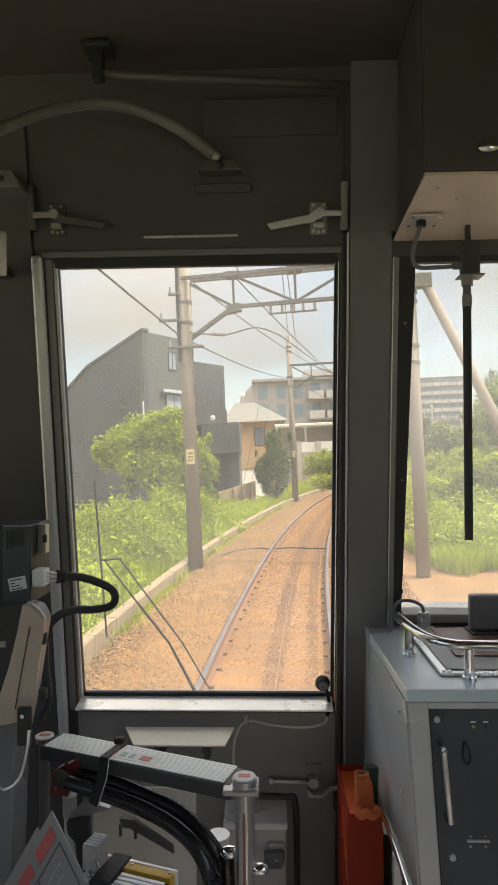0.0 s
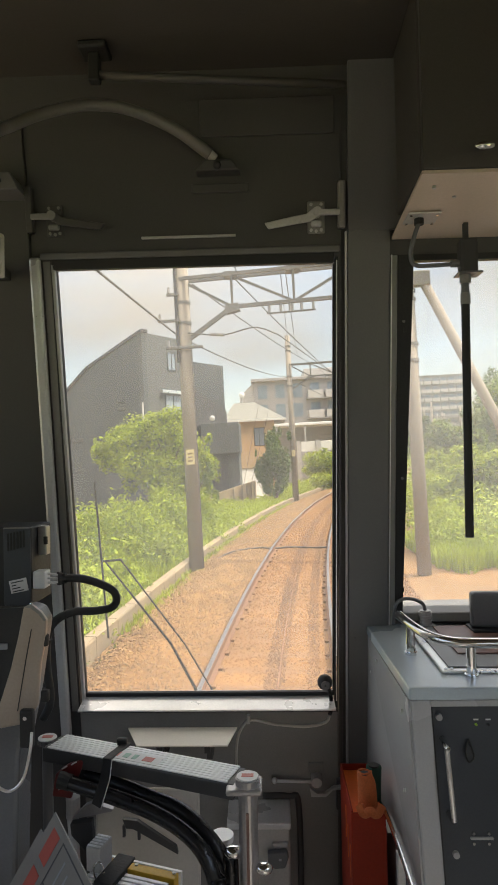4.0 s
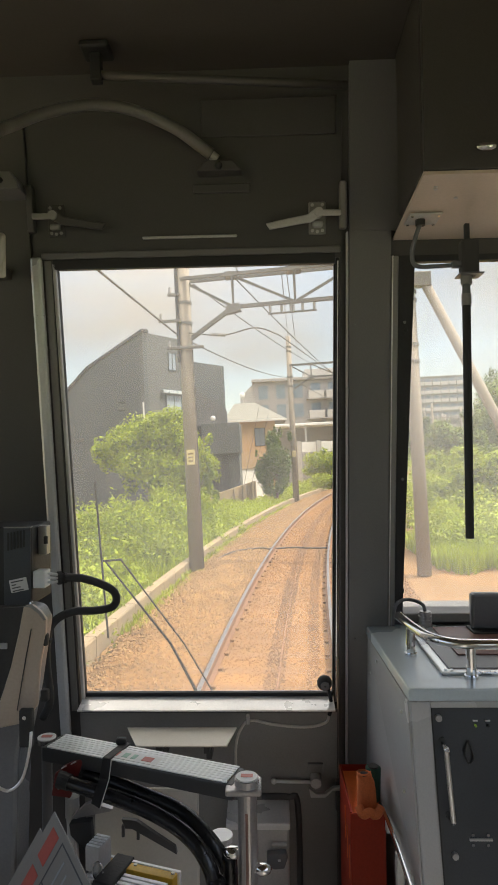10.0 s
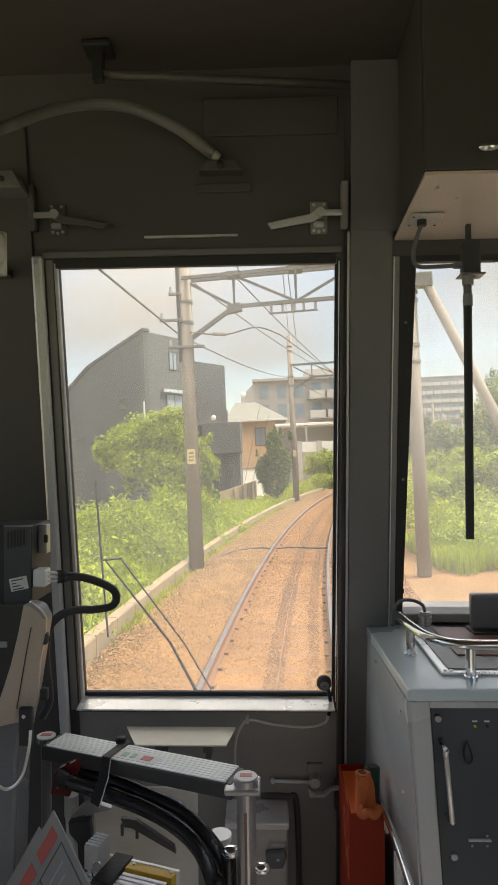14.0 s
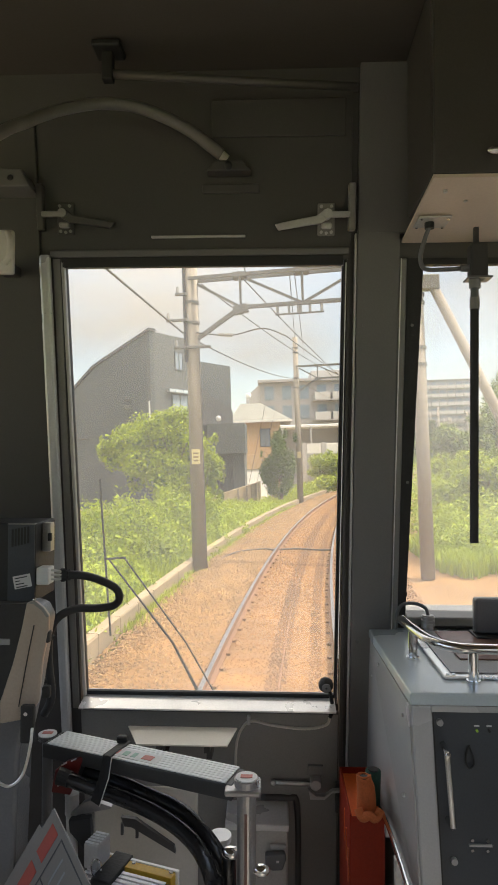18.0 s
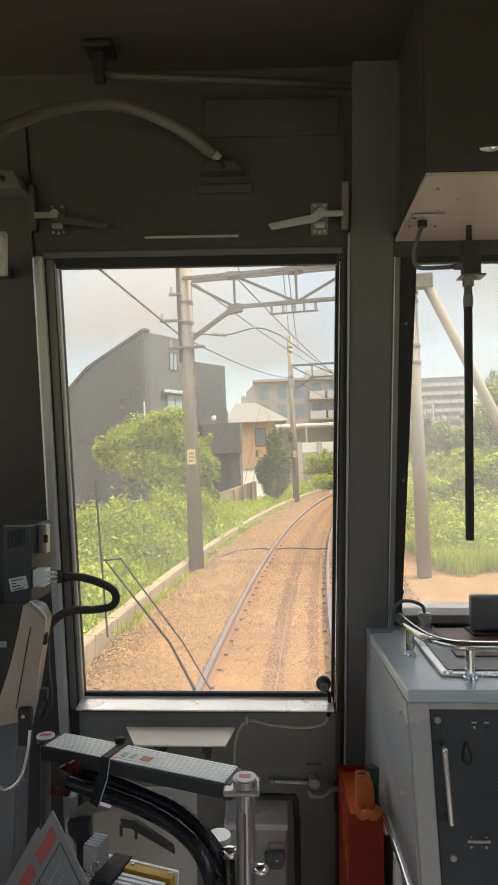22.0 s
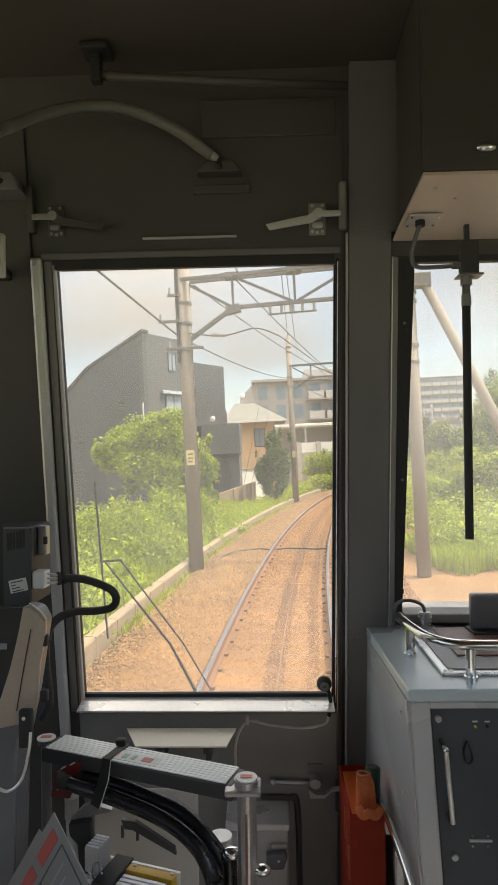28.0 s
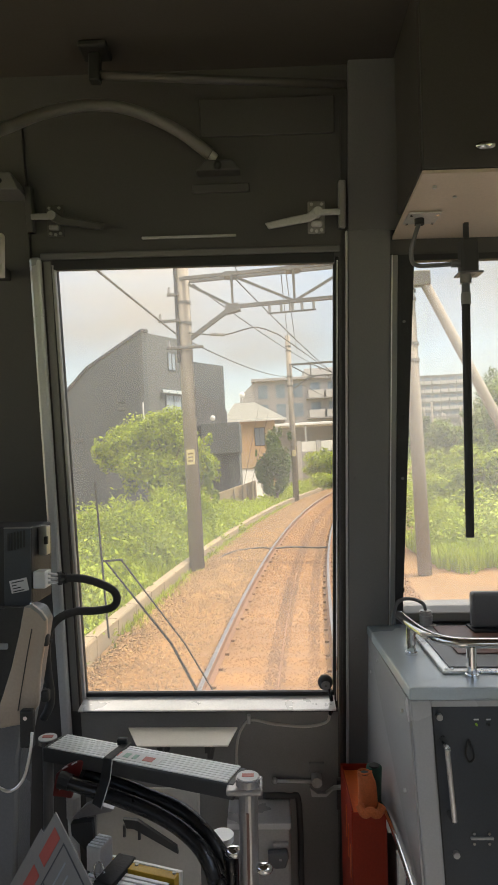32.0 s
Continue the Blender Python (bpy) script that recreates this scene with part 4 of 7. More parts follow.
for q in ((-0.350, 0.838), (-0.334, 0.845), (-0.356, 0.804)):
    part("clamp_mark", box(B(), q[0] - 0.005, q[0] + 0.005, 1.0505, 1.0518, q[1] - 0.001, q[1] + 0.001, 0.0, Matrix.Translation((q[0], 0, q[1])) @ Matrix.Rotation(-0.5, 4, "Y") @ Matrix.Translation((-q[0], 0, -q[1]))), M_PAPER, t, "pale worn edge")
# printed label on the tread
for k, (lx, w, mm) in enumerate(((0.126, 0.018, M_PINK), (0.153, 0.010, M_MINT), (0.170, 0.008, M_MINT), (0.190, 0.018, M_PINK))):
    m = Matrix.Translation((-0.3984, 1.0818, 0.860)) @ Matrix.Rotation(math.atan2(-0.1216, 0.3271), 4, "Z")
    part("label_mark", box(B(), lx, lx + w, 0.012, 0.026, 0.0006, 0.0012, 0, m), mm, t, "red and green printed mark")
m = Matrix.Translation((-0.3984, 1.0818, 0.860)) @ Matrix.Rotation(math.atan2(-0.1216, 0.3271), 4, "Z")
part("label", box(B(), 0.120, 0.220, 0.006, 0.033, -0.0004, 0.0005, 0, m), M_PAPER, t, "white printed label")
tread(-0.3071, 0.9720, -0.1640, 0.9260, 0.706, 0.036, 0.03, 4, M_LADDER, "tread")
m = Matrix.Translation((-0.2903, 1.0244, 0.7085)) @ Matrix.Rotation(radians(-17.8), 4, "Z")
part("grip_strip", box(B(), 0.004, 0.146, -0.0165, 0.0, -0.03, 0.004, 0.001, m), M_YELLOW, t, "yellow edge strip")
part("tread_back", box(B(), 0.0, 0.150, 0.0005, 0.006, -0.03, 0.005, 0.001, m), M_LADDER, t)
for k in range(2):
    part("rivet", cyl(B(), m @ Vector((0.075 + 0.065 * k, -0.004, 0.004)), m @ Vector((0.075 + 0.065 * k, -0.004, 0.006)), 0.003, seg=8), M_ALUD, t)
part("strap", box(B(), 0.126, 0.142, -0.004, 0.058, -0.010, 0.0055, 0.002, Matrix.Translation((-0.3984, 1.0818, 0.857)) @ Matrix.Rotation(math.atan2(-0.1216, 0.3271), 4, "Z")), M_BLACK, t, "black webbing strap")
bm = B()
sv = [bm.verts.new(q) for q in ((-0.2800, 1.036, 0.8610), (-0.2640, 1.028, 0.8620), (-0.2620, 1.004, 0.8420), (-0.2704, 0.980, 0.8090), (-0.2851, 0.982, 0.8165), (-0.2795, 1.008, 0.8400))]
bm.faces.new((sv[0], sv[5], sv[2], sv[1]))
bm.faces.new((sv[5], sv[4], sv[3], sv[2]))
bmesh.ops.solidify(bm, geom=bm.faces[:], thickness=0.002)
part("strap", bm, M_BLACK, t, "black webbing strap")
part("strap_edge", tube(B(), [(-0.2640, 1.027, 0.8625), (-0.2620, 1.003, 0.8425), (-0.2704, 0.979, 0.8090)], 0.0008, n=1, seg=6), M_ALUD, t, "pale stitched edge")
part("bracket", prism(B(), [(-0.3322, 0.7663), (-0.3104, 0.7863), (-0.2984, 0.7905), (-0.2645, 0.7808), (-0.2665, 0.7776), (-0.3282, 0.7652)], -1.040, -1.030, XZ), M_POST, t, "pale folded bracket")
part("bracket_web", prism(B(), [(-0.3309, 0.7655), (-0.2954, 0.7700), (-0.2923, 0.7248), (-0.2989, 0.715), (-0.3287, 0.7469)], -1.030, -1.015, XZ, 0.002), M_BLACK, t, "black block under the bracket")
part("stay_arm", prism(B(), [(-0.2606, 0.738), (-0.2357, 0.7354), (-0.1692, 0.6916), (-0.1671, 0.6796), (-0.1774, 0.6854), (-0.2418, 0.7214), (-0.2543, 0.7227)], -1.085, -1.077, XZ), M_BEAM, t, "dark grey sloping stay arm")
for hx, hz in ((-0.2585, 0.7235), (-0.2330, 0.7190)):
    part("stay_hook", box(B(), hx - 0.0025, hx + 0.0025, 1.077, 1.083, hz - 0.016, hz + 0.004, 0.001), M_BEAM, t)
part("socket", cyl(B(), (-0.339, 1.06, 0.752), (-0.339, 1.06, 0.786), 0.0115, seg=16), M_ALUD, t, "bright round socket", smooth=False)
box_m = Matrix.Translation((-0.2790, 0.990, 0.740)) @ Matrix.Rotation(-0.31, 4, "Z")
lock = part("lock_box", box(B(), -0.012, 0.013, -0.014, 0.022, -0.026, 0.012, 0.002, box_m), M_ALUD, t, "bright lock box")
for k in range(5):
    part("rib", box(B(), -0.011, 0.012, -0.012 + 0.0068 * k, -0.008 + 0.0068 * k, 0.0122, 0.0136, 0.0004, box_m, seg=1), M_LADDER, lock)
part("back_plate", box(B(), -0.32, -0.135, 1.125, 1.132, 0.40, 0.765, 0.004), M_CREAM, t, "beige back plate")
part("key_ring", tube(B(), [(-0.2715 + 0.008 * math.cos(q * 0.7854), 0.968, 0.722 + 0.014 * math.sin(q * 0.7854)) for q in range(9)], 0.0013, n=3, seg=6), M_CHROME, t, "small split ring", smooth=True)
part("strap_buckle", box(B(), -0.2700, -0.2525, 1.080, 1.092, 0.8600, 0.8715, 0.003), M_BLACK, t, "black buckle")
part("strap", box(B(), 0.034, 0.066, -0.062, 0.010, -0.034, 0.0075, 0.002, m), M_BLACK, t, "black webbing strap")

HOSES = (((-0.350, 1.040, 0.823), (-0.307, 1.03, 0.8147), (-0.2565, 1.015, 0.8075), (-0.2013, 1.0, 0.796), (-0.1542, 0.985, 0.780), (-0.1209, 0.97, 0.761), (-0.1013, 0.96, 0.736), (-0.0916, 0.955, 0.705), (-0.088, 0.95, 0.66), (-0.086, 0.95, 0.02)),
         ((-0.345, 1.072, 0.820), (-0.2655, 1.05, 0.812), (-0.2075, 1.03, 0.802), (-0.1526, 1.015, 0.788), (-0.1184, 1.0, 0.768), (-0.092, 0.99, 0.743), (-0.0759, 0.985, 0.715), (-0.0700, 0.98, 0.68), (-0.068, 0.98, 0.02)))
for pts in HOSES:
    h = thing("black_hose", pts[0], "thick glossy black rubber hose beside the ladder", "hose", group="black hoses by the ladder", cab=True)
    part("sheath", tube(B(), pts, 0.0118, n=8, seg=14), M_BLACKG, h, smooth=True)
    a, b = Vector(pts[0]), Vector(pts[1])
    part("collar", cyl(B(), a.lerp(b, 0.10), a.lerp(b, 0.34), 0.0130, seg=16), M_BLACK, h, smooth=False)
    part("end_cap", cyl(B(), Vector(pts[0]) - Vector((0.006, 0, -0.001)), Vector(pts[0]) + Vector((0.004, 0, -0.001)), 0.0135, seg=16), M_BLACK, h)

# leaning card with red headings
t = thing("notice_card", (-0.31, 0.86, 0.60), "laminated notice card with red headings leaning on the ladder, white darkened as shade", "card", cab=True)
cm = Matrix.Translation((-0.3134, 0.90, 0.849)) @ Matrix.Rotation(radians(-40), 4, "Z") @ Matrix.Rotation(radians(-20), 4, "X") @ Matrix.Rotation(radians(-67), 4, "Y")
CARD = cm @ Matrix(((1, 0, 0, 0), (0, 0, -1, 0), (0, 1, 0, 0), (0, 0, 0, 1)))
part("card", box(B(), -0.16, 0.0, -0.24, 0.0, -0.001, 0.001, 0.0, CARD), M_CARD, t)
for x0, x1, y0, y1 in ((-0.058, -0.012, -0.034, -0.014), (-0.125, -0.072, -0.034, -0.014)):
    part("heading", box(B(), x0, x1, y0, y1, 0.0012, 0.0016, 0.0, CARD), M_REDP, t, "red heading block")
for x0, x1, y0, y1 in ((-0.15, -0.010, -0.046, -0.044), (-0.012, -0.010, -0.23, -0.046), (-0.072, -0.070, -0.23, -0.046), (-0.15, -0.070, -0.085, -0.083), (-0.070, -0.012, -0.15, -0.148)):
    part("rule", box(B(), x0, x1, y0, y1, 0.0012, 0.0016, 0.0, CARD), M_INK, t)
for k in range(5):
    part("lettering", box(B(), -0.062 + 0.004 * (k % 2), -0.022 - 0.006 * (k % 3), -0.066 - 0.015 * k, -0.063 - 0.015 * k, 0.0012, 0.0015, 0.0, CARD), M_DESKF, t, "unreadable grey bars")
for k in range(3):
    part("lettering", box(B(), -0.135, -0.082 - 0.006 * (k % 3), -0.101 - 0.015 * k, -0.098 - 0.015 * k, 0.0012, 0.0015, 0.0, CARD), M_DESKF, t, "unreadable grey bars")
part("back_sheet", box(B(), -0.17, -0.040, -0.22, 0.014, -0.005, -0.004, 0.0, CARD), M_CARD, t, "second sheet behind")
part("prop", box(B(), -0.345, -0.315, 0.905, 0.915, 0.0, 0.78, 0.003), M_PANEL, t, "dark upright holding the card")

# ---- device and desk end on the driver's side ----
t = thing("seat_console", (-0.42, 0.95, 0.0), "charcoal moulded desk end with a sloping edge", "console", cab=True)
part("body", prism(B(), [(-0.90, 0.02), (-0.41, 0.02), (-0.395, 0.70), (-0.388, 0.90), (-0.369, 0.99), (-0.352, 1.098), (-0.362, 1.118), (-0.384, 1.124), (-0.400, 1.07), (-0.437, 0.955), (-0.90, 0.93)], -1.015, -0.955, XZ, 0.006), M_GREYBODY, t)
part("side_cover", prism(B(), [(-0.3738, 1.1294), (-0.3607, 1.1321), (-0.3476, 1.1217), (-0.3393, 1.1102), (-0.3404, 1.0833), (-0.3485, 1.0448), (-0.3515, 1.0097), (-0.3538, 0.981), (-0.3738, 0.9551), (-0.4129, 0.9474), (-0.4133, 0.9799), (-0.3942, 1.0378), (-0.3816, 1.0892)][::-1], -0.953, -0.943, XZ, 0.003), M_BRONZE, t, "beige-grey bevelled edge of the display")
part("screen", prism(B(), [(-0.3742, 1.1280), (-0.3820, 1.0892), (-0.3946, 1.0378), (-0.4137, 0.9799), (-0.520, 0.94), (-0.520, 1.12)], -0.952, -0.946, XZ), M_BLACK, t, "dark switched-off display")
# thin paler strip draws the light along the cover's upper edge
part("cap", prism(B(), [(-0.3730, 1.1296), (-0.3600, 1.1330), (-0.3465, 1.1222), (-0.3385, 1.1100), (-0.3420, 1.1085), (-0.3500, 1.1190), (-0.3620, 1.1280)], -0.9425, -0.941, XZ), M_PANEL2, t, "upper edge paled to look lit")
part("seam", tube(B(), [(-0.3613, 0.9425, 1.0964), (-0.3706, 0.9425, 1.0484), (-0.3836, 0.9425, 0.9749)], 0.0009, n=3, seg=6), M_BLACK, t, "dark seam")
part("nameplate", box(B(), -0.4280, -0.3985, 0.9425, 0.9455, 1.066, 1.075, 0.001), M_DESKF, t, "small grey plate")
for zz in (1.078, 0.995):
    part("cable_clip", box(B(), -0.350, -0.338, 0.944, 0.956, zz - 0.009, zz + 0.009, 0.003), M_BLACK, t, "black cable clip")
part("cap_screw", ball(B(), (-0.362, 0.945, 1.134), 0.003, seg=8), M_CHROME, t)
sw = part("switch_plate", box(B(), -0.372, -0.352, 0.918, 0.930, 0.930, 0.985, 0.003), M_BLACK, t, "black switch plate")
part("screw", cyl(B(), (-0.362, 0.914, 0.975), (-0.362, 0.919, 0.975), 0.003, seg=8), M_CHROME, sw)
part("wire", tube(B(), [(-0.352, 0.915, 0.955), (-0.353, 0.91, 0.93), (-0.364, 0.91, 0.89), (-0.385, 0.91, 0.873), (-0.41, 0.91, 0.885)], 0.0022, n=8), M_ALU, sw, "thin bright wire", smooth=True)

t = thing("control_unit", (-0.50, 1.12, 1.085), "black electronic unit with vent slots and a white label", "device", cab=True)
part("case", box(B(), -0.66, -0.4205, 1.10, 1.20, 1.094, 1.232, 0.003), M_BLACK, t)
part("side_plate", box(B(), -0.4690, -0.4212, 1.0975, 1.1000, 1.096, 1.2300, 0.001), M_NAVY, t, "blue-black end plate")
part("top_edge", box(B(), -0.4690, -0.4212, 1.0972, 1.1100, 1.2302, 1.2318), M_PANEL2, t, "bright strip along the unit's top")
for k in range(6):
    part("vent_slot", box(B(), -0.4620 + k * 0.0056, -0.4588 + k * 0.0056, 1.0963, 1.0976, 1.191 + 0.0013 * k, 1.222 + 0.0010 * k), M_BLACK, t)
tilt = Matrix.Translation((-0.442, 1.0965, 1.1308)) @ Matrix.Rotation(-0.20, 4, "Y")
lb = part("label", box(B(), -0.0155, 0.0155, -0.0006, 0.0008, -0.0112, 0.0112, 0, tilt), M_PAPER, t, "white type label")
for k, (x0, x1) in enumerate(((-0.012, 0.010), (-0.012, -0.004), (-0.012, 0.003), (-0.012, 0.008))):
    part("lettering", box(B(), x0, x1, -0.0012, -0.0007, 0.0062 - 0.0052 * k, 0.0080 - 0.0052 * k, 0, tilt), M_INK, lb, "unreadable bars")
part("bracket", box(B(), -0.4200, -0.4040, 1.13, 1.15, 1.178, 1.230, 0.002), M_POST, t, "worn metal hinge bracket")
part("bracket_tab", box(B(), -0.4080, -0.4015, 1.125, 1.131, 1.198, 1.212, 0.001), M_BLACK, t)
part("plug", box(B(), -0.4190, -0.3970, 1.10, 1.13, 1.124, 1.154, 0.002), M_WHITE, t, "white connector")

t = thing("control_cable", (-0.39, 1.12, 1.13), "thick black sleeved cable looping from a white plug", "cable", cab=True)
for k in range(3):
    part("core", tube(B(), [(-0.398, 1.115, 1.132 + k * 0.008), (-0.386, 1.12, 1.131 + k * 0.007), (-0.375, 1.128, 1.134 + k * 0.003)], 0.0026, n=3, seg=6), M_WHITE, t)
bm = tube(B(), [(-0.376, 1.128, 1.1375), (-0.3712, 1.13, 1.1369), (-0.3445, 1.145, 1.1324), (-0.317, 1.16, 1.12), (-0.2955, 1.175, 1.1034), (-0.2907, 1.18, 1.0844), (-0.3006, 1.175, 1.0720), (-0.3301, 1.165, 1.0690), (-0.3575, 1.15, 1.0720), (-0.3784, 1.13, 1.0680), (-0.3925, 1.115, 1.0540), (-0.3982, 1.11, 1.030), (-0.398, 1.105, 1.0008), (-0.3933, 1.1, 0.969), (-0.39, 1.1, 0.943), (-0.3917, 1.1, 0.9208), (-0.4029, 1.1, 0.8984)], 0.0074, n=8, seg=12)
part("sleeve", bm, M_BLACK, t, smooth=True)
part("bushing", cyl(B(), (-0.3825, 1.124, 1.1372), (-0.3770, 1.127, 1.1372), 0.0120, seg=14), M_BLACK, t)
part("bushing", cyl(B(), (-0.3725, 1.129, 1.1368), (-0.3690, 1.131, 1.1368), 0.0100, seg=14), M_BLACK, t)
for zz in (1.03, 0.955):
    part("tie", cyl(B(), (-0.396, 1.103, zz), (-0.395, 1.103, zz + 0.006), 0.0095, seg=10), M_BLACK, t)

# ---- wipers outside the door glass ----
t = thing("wiper", fp(-0.17, 0.79, -0.09), "thin black pantograph windscreen wiper on the door glass", "wiper", cab=True)
part("blade", tube(B(), [fp(-0.400, 1.286, -0.075), fp(-0.388, 0.914, -0.075)], 0.0025, n=1, seg=8), M_BLACK, t, "rubber blade")
part("arm", tube(B(), [fp(-0.387, 1.096, -0.082), fp(-0.242, 0.895, -0.084), fp(-0.182, 0.770, -0.084)], 0.0020, n=1, seg=8, taper=0.0042), M_BLACK, t)
part("arm", tube(B(), [fp(-0.350, 1.099, -0.082), fp(-0.210, 0.895, -0.084), fp(-0.143, 0.770, -0.084)], 0.0021, n=1, seg=8), M_BLACK, t)
part("link", tube(B(), [fp(-0.397, 1.097, -0.082), fp(-0.347, 1.101, -0.082)], 0.0026, n=1, seg=8), M_BLACK, t)

# ---- outside: the line ----
GAUGE = 1.435


def line_x(y):
    return -0.305 + 0.0224 * y + y * y / 409.6


def on_line(y, lat, z):
    """A point beside the canted track: y ahead, lat to the right of the track's middle, z over the rail tops."""
    a = math.atan(0.0224 + y / 204.8)
    return TILT @ Vector((line_x(y) + lat * math.cos(a), y - lat * math.sin(a), z))


def sweep(bm, profile, y0, y1, step, closed=True):
    """A profile of (lat, z) swept along the line."""
    rings = []
    n = int((y1 - y0) / step)
    for i in range(n + 1):
        y = y0 + (y1 - y0) * i / n
        rings.append([bm.verts.new(on_line(y, la, z)) for la, z in profile])
    k = len(profile)
    for a, b in zip(rings, rings[1:]):
        for i in range(k if closed else k - 1):
            bm.faces.new((a[i], a[(i + 1) % k], b[(i + 1) % k], b[i]))
    if closed:
        bm.faces.new(rings[0])
        bm.faces.new(rings[-1][::-1])
    bmesh.ops.recalc_face_normals(bm, faces=bm.faces[:])
    return bm


def rough_sheet(name, x0, x1, y0, y1, nx, ny, zf, material, label, category):
    bm = B()
    rows = []
    for j in range(ny + 1):
        y = y0 + (y1 - y0) * j / ny
        rows.append([bm.verts.new((x0 + (x1 - x0) * i / nx, y, zf(x0 + (x1 - x0) * i / nx, y))) for i in range(nx + 1)])
    for a, b in zip(rows, rows[1:]):
        for i in range(nx):
            bm.faces.new((a[i], a[i + 1], b[i + 1], b[i]))
    return setting(name, bm, material, label, category, smooth=True)


def ground_z(x, y):
    near = math.exp(-(x * x + (y - 25) ** 2) / 3000.0)
    return -0.52 - 0.14 * min(1.0, max(0.0, (x - 0.5) / 2.0)) + 0.07 * noise.noise(Vector((x * 0.4, y * 0.4, 0))) * near


rough_sheet("ground", -1500, 1500, -1200, 1800, 6, 6, lambda x, y: -0.66, M_GRASS, "rough grass with dry patches reaching the horizon", "ground")
rough_sheet("ground_near", -40, 45, -8, 90, 90, 100, ground_z, M_GROUND, "dry sandy ground with patches of weeds", "ground")
bm = B()
sweep(bm, [(-2.62, -0.56), (-2.45, -0.36), (-1.75, -0.168), (-0.7, -0.162), (0.0, -0.165), (0.7, -0.162), (1.75, -0.168), (2.5, -0.38), (2.9, -0.60)], -9.0, 75.0, 0.5, closed=False)
bed = setting("track_bed", bm, M_BALLAST, "rust-stained ballast bed of the single track", "track bed", smooth=True)
bm = B()
sweep(bm, [(2.55, -0.44), (3.4, -0.36), (4.6, -0.30), (6.2, -0.22), (6.5, -0.6)], -9.0, 48.0, 0.8, closed=False)
setting("path", bm, M_SAND, "bare sandy strip beside the track", "path", smooth=True)

track = thing("railway_track", (0, 10, -0.2), "single curved railway track on concrete sleepers", "railway track")
for s in (-1, 1):
    c = s * (GAUGE / 2 + 0.033)
    prof = [(-0.062, -0.153), (0.062, -0.153), (0.060, -0.142), (0.010, -0.125), (0.009, -0.045), (0.030, -0.035), (0.032, -0.004), (0.026, 0.0), (-0.026, 0.0), (-0.032, -0.004), (-0.030, -0.035), (-0.009, -0.045), (-0.010, -0.125), (-0.060, -0.142)]
    r = part("rail", sweep(B(), [(c + a, z - 0.002) for a, z in prof], -9.0, 75.0, 0.5), M_RAILSIDE, track, "rusty-sided steel rail")
    part("running_surface", sweep(B(), [(c - 0.027, -0.001), (c - 0.022, 0.003), (c + 0.022, 0.003), (c + 0.027, -0.001)], -9.0, 75.0, 0.5), M_RAIL, r, "bright worn rail head")
# added strip that draws a dark streak along the bed, not a known cable
part("cable", sweep(B(), [(0.044, -0.17), (0.05, -0.152), (0.07, -0.152), (0.076, -0.17)], -9.0, 75.0, 0.6), M_RAILSIDE, track, "thin dark strip added for the streak between the rails")

t = thing("track_cable", on_line(17.6, -2.4, -0.3), "black cable lying across the ballast from the pole", "cable")
part("sheath", tube(B(), [on_line(16.4, -2.35, -0.33), on_line(17.3, -1.9, -0.17), on_line(17.8, -1.2, -0.13), on_line(17.6, -0.85, -0.12), on_line(17.9, -0.3, -0.12), on_line(17.8, 0.4, -0.12), on_line(18.0, 0.72, -0.13)], 0.022, n=6, seg=8), M_BLACK, t, smooth=True)
part("clamp", box(B(), -0.05, 0.05, -0.05, 0.05, -0.03, 0.03, 0.005, Matrix.Translation(on_line(17.6, -0.85, -0.115))), M_STEEL, t)

# ---- kerb, ballast stones ----
kerb = thing("kerb", (-2.6, 10, -0.4), "weathered concrete trough kerb beside the ballast", "kerb", kind="structure")
kb = None
for i in range(46):
    y = 3.0 + i * 1.0
    bm = B()
    sweep(bm, [(-2.86, -0.52), (-2.66, -0.52), (-2.66, -0.135 + 0.012 * math.sin(i * 2.3)), (-2.678, -0.115), (-2.842, -0.115), (-2.86, -0.135)], y + 0.012, y + 0.988, 0.5)
    part("kerb_block", bm, M_KERB, kerb)


def stones(name, n, ys, lats, material, zoff, size, seed):
    """Loose stones, all in one mesh."""
    rng = np.random.default_rng(seed)
    base = np.array([(1, 0, 0), (-0.9, 0.1, 0), (0, 1, 0.1), (0.1, -1, 0), (0, 0, 0.8), (0.1, 0, -0.6)], float)
    tris = np.array([(0, 2, 4), (2, 1, 4), (1, 3, 4), (3, 0, 4), (2, 0, 5), (1, 2, 5), (3, 1, 5), (0, 3, 5)])
    vs, fs = [], []
    for i in range(n):
        y = ys[0] + (ys[1] - ys[0]) * rng.random() ** 1.3
        la = lats[0] + (lats[1] - lats[0]) * rng.random()
        prof_z = -0.166 if abs(la) < 1.75 else -0.166 - (abs(la) - 1.75) * 0.25
        if abs(abs(la) - 0.75) < 0.10:
            continue
        c = np.array(on_line(y, la, prof_z + zoff))
        grow = min(1.0, 0.40 + 0.60 * max(0.0, y - 6.0) / 9.0)   # finer, more trodden stones close by
        a = rng.random() * 6.283
        rot = np.array([(math.cos(a), -math.sin(a), 0), (math.sin(a), math.cos(a), 0), (0, 0, 1)])
        v = (base * (0.7 + 0.6 * rng.random((6, 3)))) @ rot.T * (size * grow * (0.6 + 0.8 * rng.random())) + c
        fs.append(tris + 6 * len(vs))
        vs.append(v)
    vs, fs = np.concatenate(vs), np.concatenate(fs)
    me = bpy.data.meshes.new(name)
    me.from_pydata(vs.tolist(), [], fs.tolist())
    me.materials.append(material)
    ob = new(name, me)
    return tagged(ob, "loose rust-brown ballast stones along the track", "ballast", kind="stuff")


